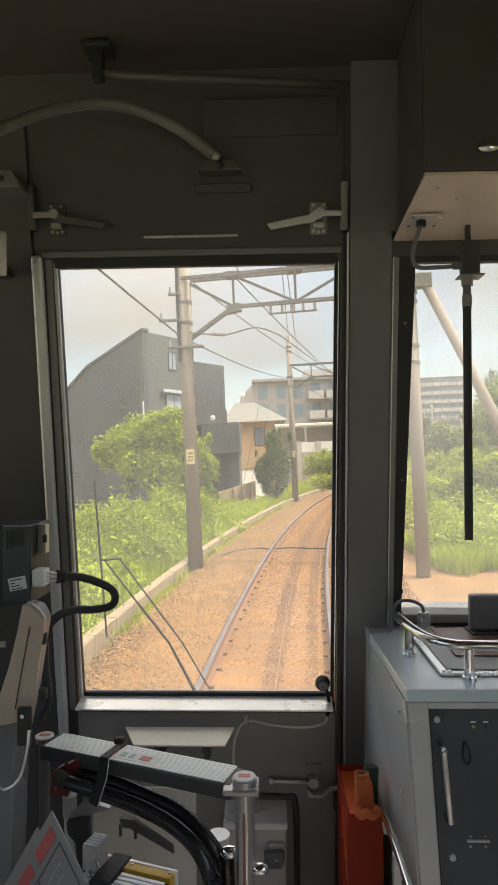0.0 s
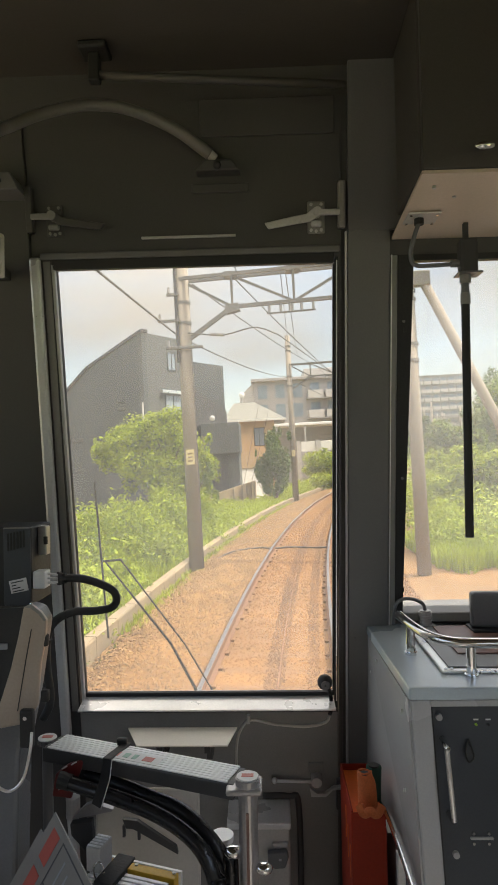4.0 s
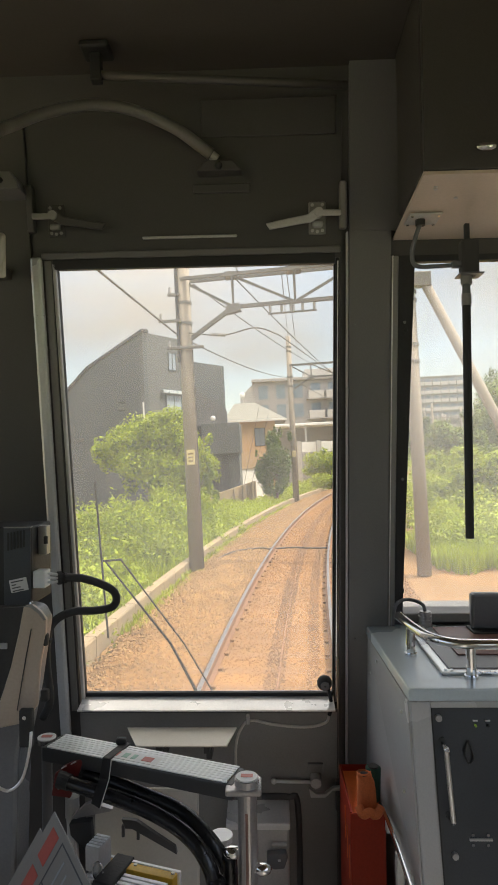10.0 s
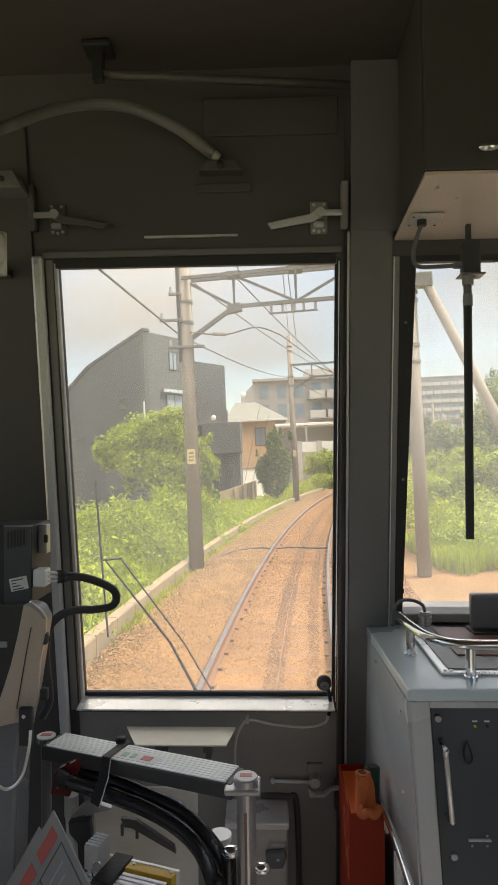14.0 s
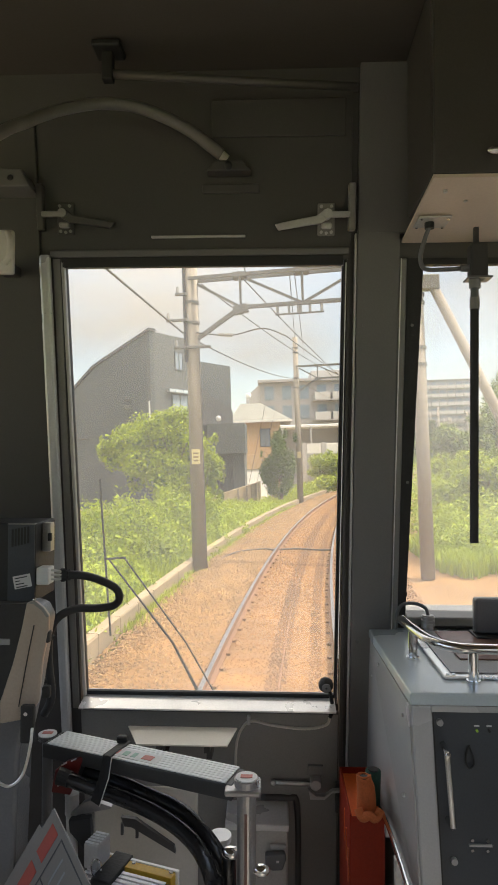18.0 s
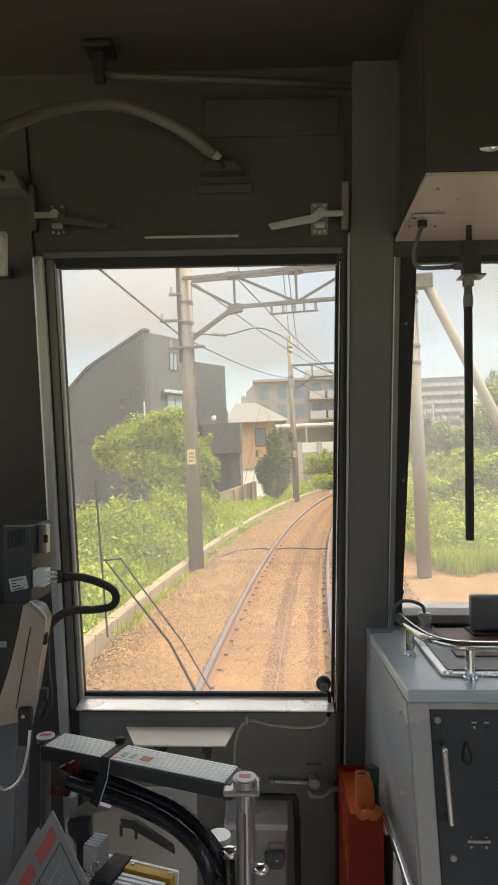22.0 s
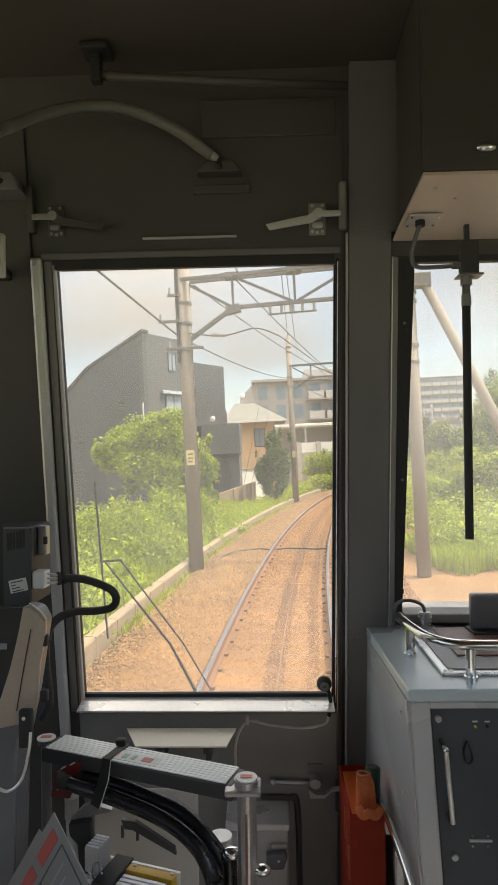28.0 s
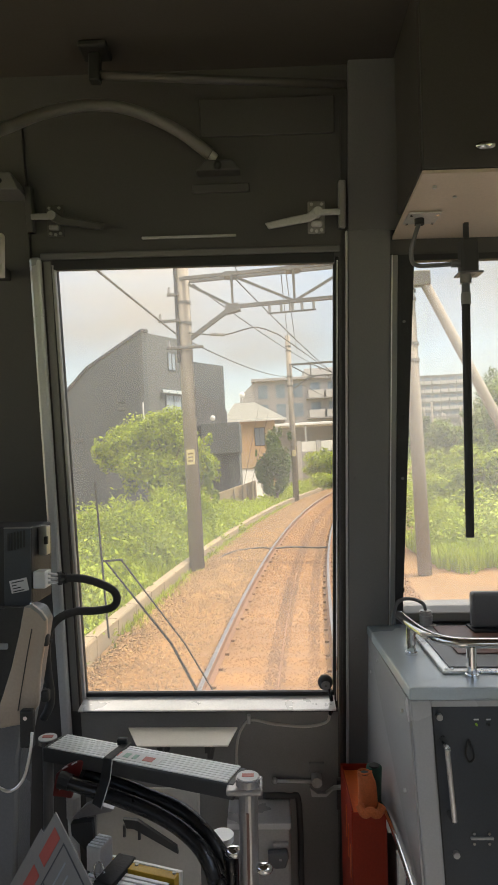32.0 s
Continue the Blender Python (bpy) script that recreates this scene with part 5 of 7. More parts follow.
stones("ballast_stones", 24000, (5.5, 42.0), (-0.66, 0.66), M_STONE, 0.0, 0.028, 3)
stones("ballast_shoulder_left", 26000, (5.5, 50.0), (-2.60, -0.86), M_STONEG, 0.0, 0.038, 4)
stones("oily_ballast", 7000, (6.0, 45.0), (-0.10, 0.14), M_STONEO, 0.003, 0.030, 6)
stones("oily_ballast_edge", 5000, (6.0, 45.0), (0.40, 0.56), M_STONEO, 0.002, 0.028, 7)
stones("ballast_shoulder_right", 9000, (5.0, 40.0), (0.86, 2.5), M_STONE, 0.0, 0.030, 5)


# ---- overhead line ----
def concrete_pole(x, y, h, r0=0.19, r1=0.15, plate=True):
    t = thing("catenary_pole", (x, y, -0.5), "tall tapered concrete catenary pole", "pole", group="catenary poles")
    part("shaft", cyl(B(), (x, y, -0.5), (x, y, h), r0, r1, seg=24), M_POLE, t, smooth=True)
    for zz in (h * 0.68, h * 0.74, h * 0.90, h * 0.93):
        part("band", cyl(B(), (x, y, zz), (x, y, zz + 0.07), r1 + 0.035, seg=20), M_STEEL, t, "steel clamp band")
    if plate:
        part("number_plate", box(B(), x - 0.10, x + 0.10, y - r0 - 0.012, y - r0 + 0.03, 2.35, 2.72, 0.004), M_SIGN, t, "weathered yellow plate with plain bars")
        for k in range(3):
            part("plate_bar", box(B(), x - 0.06, x + 0.06, y - r0 - 0.015, y - r0 - 0.012, 2.42 + 0.09 * k, 2.46 + 0.09 * k), M_KERB, t)
    for k in range(5):
        part("step_bolt", cyl(B(), (x - r1 - 0.10, y, 5.6 + 0.4 * k), (x - r1 + 0.03, y, 5.6 + 0.4 * k), 0.012, seg=6), M_STEEL, t)
    return t


def bar(bm, a, b, w=0.04):
    a, b = Vector(a), Vector(b)
    d = b - a
    m = Matrix.Translation((a + b) / 2) @ d.to_track_quat("Z", "Y").to_matrix().to_4x4()
    box(bm, -w, w, -w, w, -d.length / 2, d.length / 2, 0, m)
    return bm


def portal(x0, y0, x1, y1, z, g=0.78):
    """A truss beam between two poles, with knee braces."""
    t = thing("catenary_portal", (x0, y0, z), "galvanised steel truss beam of the overhead line", "portal beam", group="portal beams")

    def at(f, dz, off=0.0):
        return Vector((x0 + (x1 - x0) * f, y0 + (y1 - y0) * f + off, z + dz))
    for off in (-0.16, 0.16):
        part("top_chord", bar(B(), at(0, 0.0, off), at(1, 0.0, off), 0.038), M_STEEL, t)
    part("bottom_chord", bar(B(), at(0.23, -g), at(0.77, -g), 0.045), M_STEEL, t)
    for f0, f1 in ((0.03, 0.23), (0.97, 0.77)):
        part("knee_brace", bar(B(), at(f0, -g - 0.72), at(f1, -g), 0.05), M_STEEL, t)
        part("diagonal", bar(B(), at(f0, -0.1), at(f1, -g), 0.032), M_STEEL, t)
    for f in (0.23, 0.5, 0.77):
        for off in (-0.16, 0.16):
            part("vertical", bar(B(), at(f, 0, off), at(f, -g, 0), 0.026), M_STEEL, t)
        part("gusset", box(B(), -0.17, 0.17, -0.19, 0.19, -0.06, 0.06, 0, Matrix.Translation(at(f, 0))), M_STEEL, t)
    for f0, f1 in ((0.23, 0.5), (0.77, 0.5)):
        part("diagonal", bar(B(), at(f0, 0), at(f1, -g), 0.03), M_STEEL, t)
    part("gusset", bar(B(), at(0.20, -g - 0.08), at(0.26, -g - 0.02), 0.10), M_STEEL, t)
    for f in (0.44, 0.53):
        p = part("insulator_arm", bar(B(), at(f - 0.06, -g - 0.25), at(f + 0.06, -g - 0.25), 0.02), M_STEEL, t)
        for k in (-0.05, 0.0, 0.05):
            part("insulator", cyl(B(), at(f + k, -g - 0.25), at(f + k, -g - 0.05), 0.035, seg=8), M_INSUL, p)
    return t


POLE = concrete_pole(-1.86, 15.74, 8.6)
for z0, x0, x1 in ((5.90, -2.50, -1.95), (5.22, -2.32, -1.40), (6.55, -2.25, -1.95)):
    part("cross_arm", box(B(), x0, x1, 15.52, 15.60, z0, z0 + 0.07, 0.01), M_STEEL, POLE, "short steel cross arm")
    part("insulator", cyl(B(), (x0 + 0.06, 15.56, z0 + 0.07), (x0 + 0.06, 15.56, z0 + 0.22), 0.045, 0.03, seg=10), M_INSUL, POLE)
part("cable_riser", box(B(), -2.07, -2.00, 15.60, 15.68, 4.9, 8.2, 0.01), M_DARK, POLE, "dark cable riser")
part("earth_wire", tube(B(), [(-1.70, 15.60, 5.2), (-1.68, 15.57, 3.0), (-1.66, 15.55, -0.3)], 0.010, n=4, seg=6), M_WIRE, POLE, smooth=True)
concrete_pole(3.57, 15.0, 6.6, 0.165, 0.14, plate=False)
concrete_pole(1.57, 38.7, 9.75)
concrete_pole(7.2, 38.0, 9.0, plate=False)
concrete_pole(6.9, 61.0, 9.0, plate=False)
concrete_pole(12.4, 59.5, 9.0, plate=False)
portal(-1.92, 15.74, 3.72, 15.0, 6.98)
portal(1.57, 38.7, 7.2, 38.0, 7.95)
portal(6.9, 61.0, 12.4, 59.5, 8.0)
t = thing("stay_pole", (6.1, 14.9, -0.5), "slanting concrete stay pole propping the catenary pole", "pole")
part("shaft", cyl(B(), (7.05, 14.9, -0.5), (3.86, 14.9, 6.5), 0.13, 0.11, seg=16), M_POLE, t, smooth=True)
part("head_clamp", box(B(), 3.62, 4.06, 14.76, 15.04, 6.25, 6.60, 0.03), M_STEEL, t)


def wire(pts, r=0.012, sag=0.0, name="overhead_wire", label="taut dark overhead wire"):
    a, b = Vector(pts[0]), Vector(pts[-1])
    path = [a.lerp(b, i / 12) - Vector((0, 0, sag * 4 * (i / 12) * (1 - i / 12))) for i in range(13)]
    t = thing(name, a, label, "wire", group="overhead wires")
    part("strand", tube(B(), path, r, seg=6, n=1), M_WIRE, t, smooth=True)


wire([(-2.9, -8.0, 4.7), (-2.08, 15.6, 5.62)], 0.020, 0.05)
wire([(-1.95, 15.8, 5.55), (1.6, 38.6, 7.2)], 0.018, 0.25)
wire([(-1.60, 15.7, 6.86), (3.25, 38.6, 7.78)], 0.016, 0.15)
wire([(-0.53, 15.6, 6.90), (4.30, 38.5, 7.20)], 0.016, 0.12)
wire([(0.30, -8.0, 6.9), (0.60, 15.6, 7.15)], 0.014, 0.02)
wire([(0.60, 15.6, 7.15), (1.60, 38.6, 9.3)], 0.013, 0.1)
wire([(0.72, 15.6, 7.15), (2.10, 38.6, 8.6)], 0.013, 0.1)
wire([(-2.2, -8.0, 7.5), (-0.45, 15.6, 7.0)], 0.014, 0.02)
wire([(1.6, 38.7, 7.2), (7.0, 61.0, 7.4)], 0.018, 0.2)
wire([(3.25, 38.6, 7.78), (8.6, 60.5, 7.9)], 0.016, 0.2)
wire([(4.3, 38.5, 7.2), (9.8, 60.2, 7.2)], 0.016, 0.2)
wire([(0.45, 15.4, 5.42), (4.3, 38.4, 7.17)], 0.014, 0.0, label="contact wire over the track")
t = thing("steady_arm", (-1.7, 15.6, 5.55), "steel registration arm with a brown insulator on the pole", "arm")
part("arm", tube(B(), [(-1.75, 15.6, 5.62), (-0.9, 15.5, 5.50), (-0.1, 15.4, 5.62), (0.45, 15.4, 5.42)], 0.018, seg=8, n=6), M_STEEL, t, smooth=True)
part("insulator", tube(B(), [(-1.20, 15.54, 5.54), (-0.85, 15.49, 5.50)], 0.045, seg=10, n=1), M_INSUL, t)
for k in range(2):
    wire([(-0.35 + 0.55 * k, 36.5, 5.5 - 0.4 * k), (-1.6 + 0.4 * k, 36.0, 0.3)], 0.014, name="stay_wire", label="pale guy wire running down to the ground")


# ---- plants ----
def leaf_cloud(name, blobs, n, size, material, parent=None, seed=1, label="", flat=0.0, category="bush"):
    """Many small leaves in and on lumps (x, y, z, rx, ry, rz); one mesh."""
    rng = np.random.default_rng(seed)
    bl = np.array(blobs, float)
    vol = (bl[:, 3] * bl[:, 4] * bl[:, 5]) ** 0.67
    pick = rng.choice(len(bl), n, p=vol / vol.sum())
    d = rng.normal(size=(n, 3))
    d /= np.linalg.norm(d, axis=1)[:, None]
    rad = np.clip(rng.normal(0.86, 0.16, n), 0.2, 1.18)[:, None]
    c = bl[pick, :3] + d * rad * bl[pick, 3:]
    c = c[c[:, 2] > -0.5]
    n = len(c)
    nrm = rng.normal(size=(n, 3)) + np.array((0, 0, 0.8)) + d[:n] * 0.6
    nrm /= np.linalg.norm(nrm, axis=1)[:, None]
    a = np.cross(nrm, rng.normal(size=(n, 3)))
    a /= np.linalg.norm(a, axis=1)[:, None]
    b = np.cross(nrm, a)
    s = (size * (0.5 + rng.random(n)))[:, None]
    vs = np.stack([c - a * s, c + b * s * 0.45 + nrm * s * 0.1, c + a * s, c - b * s * 0.45 + nrm * s * 0.1], 1).reshape(-1, 3)
    root = BASE[parent] if parent else Vector((0, 0, 0))
    vs = vs - np.array(root)
    me = bpy.data.meshes.new(name)
    me.vertices.add(4 * n)
    me.vertices.foreach_set("co", vs.ravel())
    me.loops.add(4 * n)
    me.loops.foreach_set("vertex_index", np.arange(4 * n))
    me.polygons.add(n)
    me.polygons.foreach_set("loop_start", np.arange(0, 4 * n, 4))
    me.update(calc_edges=True)
    me.materials.append(material)
    ob = new(name, me)
    if parent:
        ob.parent = parent
        return ob
    return tagged(ob, label, category, kind="stuff")


def lumps(cx, cy, cz, rx, ry, rz, n, seed, small=0.33):
    """Uneven lumps filling an ellipsoid."""
    rng = random.Random(seed)
    out = []
    for _ in range(n):
        while True:
            p = [rng.uniform(-1, 1) for _ in range(3)]
            if sum(q * q for q in p) < 1:
                break
        k = small * rng.uniform(0.45, 1.35)
        f = 0.75 + 0.25 * rng.random()
        out.append((cx + p[0] * rx * f, cy + p[1] * ry * f, cz + p[2] * rz * f, rx * k, ry * k, rz * k))
    for _ in range(n // 2):
        a, e = rng.uniform(0, 6.283), rng.uniform(-0.5, 1.45)
        f, k = rng.uniform(0.92, 1.16), small * rng.uniform(0.22, 0.5)
        out.append((cx + math.cos(a) * math.cos(e) * rx * f, cy + math.sin(a) * math.cos(e) * ry * f, cz + math.sin(e) * rz * f, rx * k, ry * k, rz * k * 1.3))
    return out


def blades(name, n, place, height, material, seed, label):
    """Thin bent grass blades, scattered by place(rng)."""
    rng = random.Random(seed)
    vs, fs = [], []
    for _ in range(n):
        x, y, z = place(rng)
        a, h = rng.uniform(0, 6.283), height * rng.uniform(0.45, 1.15)
        w = 0.006 + 0.010 * rng.random()
        c, s = math.cos(a), math.sin(a)
        lean = h * rng.uniform(0.08, 0.55)
        q = len(vs)
        vs += [(x - s * w, y + c * w, z), (x + s * w, y - c * w, z),
               (x + c * lean * 0.35 + s * w * 0.8, y + s * lean * 0.35 - c * w * 0.8, z + h * 0.6),
               (x + c * lean * 0.35 - s * w * 0.8, y + s * lean * 0.35 + c * w * 0.8, z + h * 0.6),
               (x + c * lean, y + s * lean, z + h)]
        fs += [(q, q + 1, q + 2, q + 3), (q + 3, q + 2, q + 4)]
    me = bpy.data.meshes.new(name)
    me.from_pydata(vs, [], fs)
    me.materials.append(material)
    ob = new(name, me)
    tagged(ob, label, "grass", kind="stuff")
    return ob


def tree(x, y, h, rx, rz, n, size, material, seed, label, name="tree", lump=16, base=-0.5, lobes=None):
    t = thing(name, (x, y, base), label, "tree" if name == "tree" else "bush")
    rng = random.Random(seed)
    cz = h - rz
    bm = tube(B(), [(x, y, base), (x + 0.1, y, base + (cz - base) * 0.5), (x - 0.05, y, cz)], 0.05 * rx + 0.05, taper=0.03, n=4, seg=8)
    part("trunk", bm, M_BARK, t, smooth=True)
    for k in range(5):
        a = k * 1.3 + rng.random()
        bm = tube(B(), [(x, y, base + (cz - base) * 0.6), (x + math.cos(a) * rx * 0.35, y + math.sin(a) * rx * 0.35, cz), (x + math.cos(a) * rx * 0.7, y + math.sin(a) * rx * 0.7, cz + rz * 0.4)], 0.035, taper=0.012, n=4, seg=6)
        part("limb", bm, M_BARK, t, smooth=True)
    shape = lumps(x, y, cz, rx, rx, rz, lump, seed)
    if lobes:
        shape = [q for k, (lx, lz, r) in enumerate(lobes) for q in lumps(lx, y + 0.3 * (k % 3 - 1), lz, r * 1.15, r, r, 16, seed + k, 0.40)]
    leaf_cloud("crown", shape, int(n * 0.75), size, material, t, seed)
    # darker leaves deep in the crown, colouring in its inner shade
    leaf_cloud("inner_crown_shade", [(*q[:3], q[3] * 0.72, q[4] * 0.72, q[5] * 0.72) for q in shape], int(n * 0.25), size * 1.2, M_LEAF_D, t, seed + 900)
    return t


# weeds between the kerb and the houses
blobs = []
rng = random.Random(11)
for i in range(210):
    y = 6.5 + 30 * rng.random() ** 1.2
    la = -3.2 - 5.5 * rng.random() ** 1.3
    p = on_line(y, la, 0)
    r = rng.uniform(0.35, 0.95)
    hgt = (0.30 + 0.42 * min(1, (-la - 3.0) / 1.2)) * rng.uniform(0.5, 1.3)
    hgt *= 1.0 if y < 24 else 0.4
    blobs.append((p.x, p.y, -0.35 + hgt * 0.5, r, r, hgt))
for i in range(40):
    y = 15.5 + 9 * rng.random()
    p = on_line(y, -3.4 - 2.4 * rng.random(), 0)
    r = rng.uniform(0.3, 0.6)
    blobs.append((p.x, p.y, rng.uniform(0.2, 0.75), r, r, rng.uniform(0.6, 1.0)))
leaf_cloud("broad_weeds", [(q[0], q[1], q[2] + 0.10, q[3] * 0.55, q[4] * 0.55, q[5] * 1.05) for q in blobs[::2]], 17000, 0.085, M_LEAF_Y, seed=27, label="broad-leaved yellow-green weeds behind the kerb", category="weeds")
# same clumps set lower in darker green: the shade between weeds, as colour
leaf_cloud("weeds_shade", [(*q[:2], q[2] - 0.12, *q[3:]) for q in blobs], 70000, 0.050, M_LEAF, seed=23, label="lower weeds behind the kerb, greens darkened as shade", category="weeds")
leaf_cloud("weeds", [(q[0], q[1], q[2] + 0.04, q[3] * 0.9, q[4] * 0.9, q[5]) for q in blobs], 105000, 0.044, M_LEAF_Y, seed=21, label="bright yellow-green weeds growing behind the kerb", category="weeds")
blobs = []
for i in range(90):
    y = 20 + 26 * rng.random()
    la = -3.1 - 1.9 * rng.random()
    p = on_line(y, la, 0)
    r = rng.uniform(0.3, 0.6)
    blobs.append((p.x, p.y, -0.1, r, r, rng.uniform(0.3, 0.75)) if y > 39 or y < 25 else (p.x, p.y, -0.42, r, r, rng.uniform(0.12, 0.3)))
leaf_cloud("verge_weeds", blobs, 40000, 0.05, M_LEAF_Y, seed=22, label="bright green weeds along the kerb further on", category="weeds")
LOBES = ((-4.9, 2.7, 1.1), (-3.4, 2.2, 1.1), (-5.95, 3.0, 0.95), (-4.36, 2.95, 1.3), (-3.85, 3.75, 0.85), (-2.75, 1.9, 0.65), (-4.3, 1.8, 1.2), (-6.6, 3.1, 0.5), (-5.3, 3.6, 0.7), (-3.3, 2.9, 0.95))
tree(-4.0, 25.5, 4.45, 2.15, 1.75, 60000, 0.056, M_LEAF_Y, 31, "round yellow-green shrub tree in front of a dark house", lump=34,
     lobes=LOBES)
tree(-2.95, 24.5, 2.5, 0.80, 1.30, 7000, 0.065, M_LEAF, 32, "small green shrub beside the catenary pole", name="shrub", lump=12)
tree(0.36, 37.5, 4.0, 1.15, 2.05, 11000, 0.085, M_LEAF_D, 33, "dark green conical garden tree", lump=18)
tree(5.0, 52.0, 2.5, 2.5, 1.6, 9000, 0.09, M_LEAF_Y, 34, "loose green shrub by the line", name="shrub", lump=12)

def beside_kerb(rng):
    return tuple(on_line(6 + 38 * rng.random() ** 1.4, -2.9 - 1.6 * rng.random(), -0.5))


def on_ballast_edge(rng):
    return tuple(on_line(10 + 26 * rng.random() ** 1.2, -2.62 + 0.42 * rng.random() ** 2.5, -0.45))


def beside_path(rng):
    x, y = rng.uniform(4, 11), 15.2 + 4.0 * rng.random() ** 0.8
    return (x, y + 0.45 * math.sin(x * 2.3) + 0.3 * math.sin(x * 5.1 + 1), -0.48)


blades("kerbside_grass", 7000, beside_kerb, 0.65, M_LEAF_Y, 61, "tall yellow-green grass growing behind the kerb")
blades("ballast_grass", 2600, on_ballast_edge, 0.22, M_LEAF_Y, 62, "short grass tufts along the edge of the ballast")
blades("path_grass", 22000, beside_path, 0.50, M_LEAF_Y, 63, "rough grass beside the sandy path")
# the far side of the sandy strip
blobs = []
for i in range(120):
    y = 15.5 + 10 * rng.random()
    x = 4.3 + (y - 15.5) * 0.12 + 9 * rng.random()
    r = rng.uniform(0.5, 1.0)
    blobs.append((x, y + 1.2, -0.1 + rng.uniform(0.2, 0.9) * (y - 15.3) / 5, r, r, rng.uniform(0.5, 0.95)))
leaf_cloud("hedge", blobs, 90000, 0.058, M_LEAF_Y, seed=23, label="tangled yellow-green bushes beside the sandy strip", category="bushes")
tree(6.7, 21.0, 2.35, 1.5, 1.35, 24000, 0.062, M_LEAF_Y, 35, "rounded yellow-green bush beyond the sandy strip", name="bush", lump=16)
tree(8.9, 22.5, 2.9, 1.5, 1.6, 15000, 0.065, M_LEAF, 36, "rounded green bush beyond the sandy strip", name="bush", lump=16)
for k, (x, y, h, r) in enumerate(((10.2, 34, 4.2, 1.7), (13.2, 36, 5.0, 2.0), (14.6, 39, 6.3, 2.1), (17.5, 40, 6.0, 2.4), (19.5, 43, 6.6, 2.6), (12.0, 46, 4.4, 2.0), (22, 52, 8.2, 3.0), (25, 56, 8.6, 3.2), (20.6, 47, 7.4, 2.4), (23.4, 50, 8.0, 2.6))):
    tree(x, y, h, r, h * 0.42, 7000, 0.11, M_LEAF_D if k % 2 else M_LEAF, 40 + k, "tall dark green tree in the belt beyond the line", lump=14)


# ---- houses ----
def quad_wall(bm, a, b, z0, za, zb, thick=0.25):
    """An upright wall slab from a to b (x, y), its top rising from za to zb."""
    a, b = Vector((*a, 0)), Vector((*b, 0))
    n = Vector((-(b - a).y, (b - a).x, 0)).normalized() * thick
    v = [bm.verts.new((p.x, p.y, z)) for p, z in ((a, z0), (b, z0), (b, zb), (a, za), (a + n, z0), (b + n, z0), (b + n, zb), (a + n, za))]
    for f in ((0, 1, 2, 3), (5, 4, 7, 6), (1, 5, 6, 2), (4, 0, 3, 7), (3, 2, 6, 7), (4, 5, 1, 0)):
        bm.faces.new([v[i] for i in f])
    bmesh.ops.recalc_face_normals(bm, faces=bm.faces[:])
    return bm


def window(parent, a, b, f0, f1, z0, z1, proud=0.05, pane_mat=None, frame_mat=None):
    """A window in the wall that runs from a to b, between the fractions f0 and f1 of it."""
    a, b = Vector((*a, 0)), Vector((*b, 0))
    d = b - a
    ln = d.length
    m = Matrix.Translation(a) @ Matrix.Rotation(math.atan2(d.y, d.x), 4, "Z")
    x0, x1 = f0 * ln, f1 * ln
    bm = B()
    for u0, u1, w0, w1 in ((x0 - 0.06, x0, z0, z1), (x1, x1 + 0.06, z0, z1), (x0 - 0.06, x1 + 0.06, z1, z1 + 0.06), (x0 - 0.06, x1 + 0.06, z0 - 0.06, z0), ((x0 + x1) / 2 - 0.02, (x0 + x1) / 2 + 0.02, z0, z1)):
        box(bm, u0, u1, -proud, 0.05, w0, w1, 0, m)
    w = part("window", bm, frame_mat or M_DARK, parent, "framed window")
    part("pane", box(B(), x0, x1, -proud * 0.4, 0.05, z0, z1, 0, m), pane_mat or M_WINGLASS, w)
    return w


# dark three-storey house
h = thing("dark_house", (-7.0, 40.0, -0.5), "charcoal three-storey house with a stepped sloping roof", "house")
C0, C1, C2 = (-6.9, 36.0), (-4.5, 40.2), (-15.0, 43.0)
bm = B()
lf = Vector((C0[0] - C2[0], C0[1] - C2[1], 0))
wm = Matrix.Translation((*C2, 0)) @ Matrix.Rotation(math.atan2(lf.y, lf.x), 4, "Z") @ Matrix(((1, 0, 0, 0), (0, 0, -1, 0), (0, 1, 0, 0), (0, 0, 0, 1)))
L = lf.length
prism(bm, [(0, -0.5), (L, -0.5), (L, 9.95), (L * 0.48, 8.55), (L * 0.10, 6.6), (0, 6.4)], -0.3, 0.0, wm)
part("wall", bm, M_HOUSE, h, "charcoal gable wall")
part("wall", quad_wall(B(), C0, C1, -0.5, 9.95, 10.0, 0.3), M_HOUSE2, h, "grey-brown side wall")
bm = prism(B(), [(L * 0.48, 8.55), (L + 0.1, 9.97), (L + 0.1, 10.12), (L * 0.47, 8.70), (L * 0.09, 6.72), (L * 0.10, 6.58)], -0.4, 0.12, wm)
part("roof", bm, M_DARK, h, "dark metal roof")
part("wall", quad_wall(B(), (-4.6, 41.0), (-2.75, 43.0), 3.0, 8.85, 8.75, 3.0), M_HOUSE, h, "charcoal upper block")
# dark slab colours in the shade of the balcony opening
part("balcony_recess", quad_wall(B(), (-4.4, 40.0), (-2.6, 42.0), 4.6, 7.0, 5.6, 0.4), M_DARK, h, "balcony recess drawn as a shade-dark slab")
part("balcony", box(B(), -4.05, -1.70, 39.0, 42.0, 2.75, 4.65, 0.02), M_HOUSE2, h, "grey balcony block")
part("wall", box(B(), -4.6, -1.82, 39.7, 43.0, -0.5, 2.80, 0.02), M_HOUSE2, h)
part("garage_door", box(B(), -3.75, -2.50, 39.64, 39.72, -0.3, 2.70, 0.01), M_DARK, h, "dark garage door")
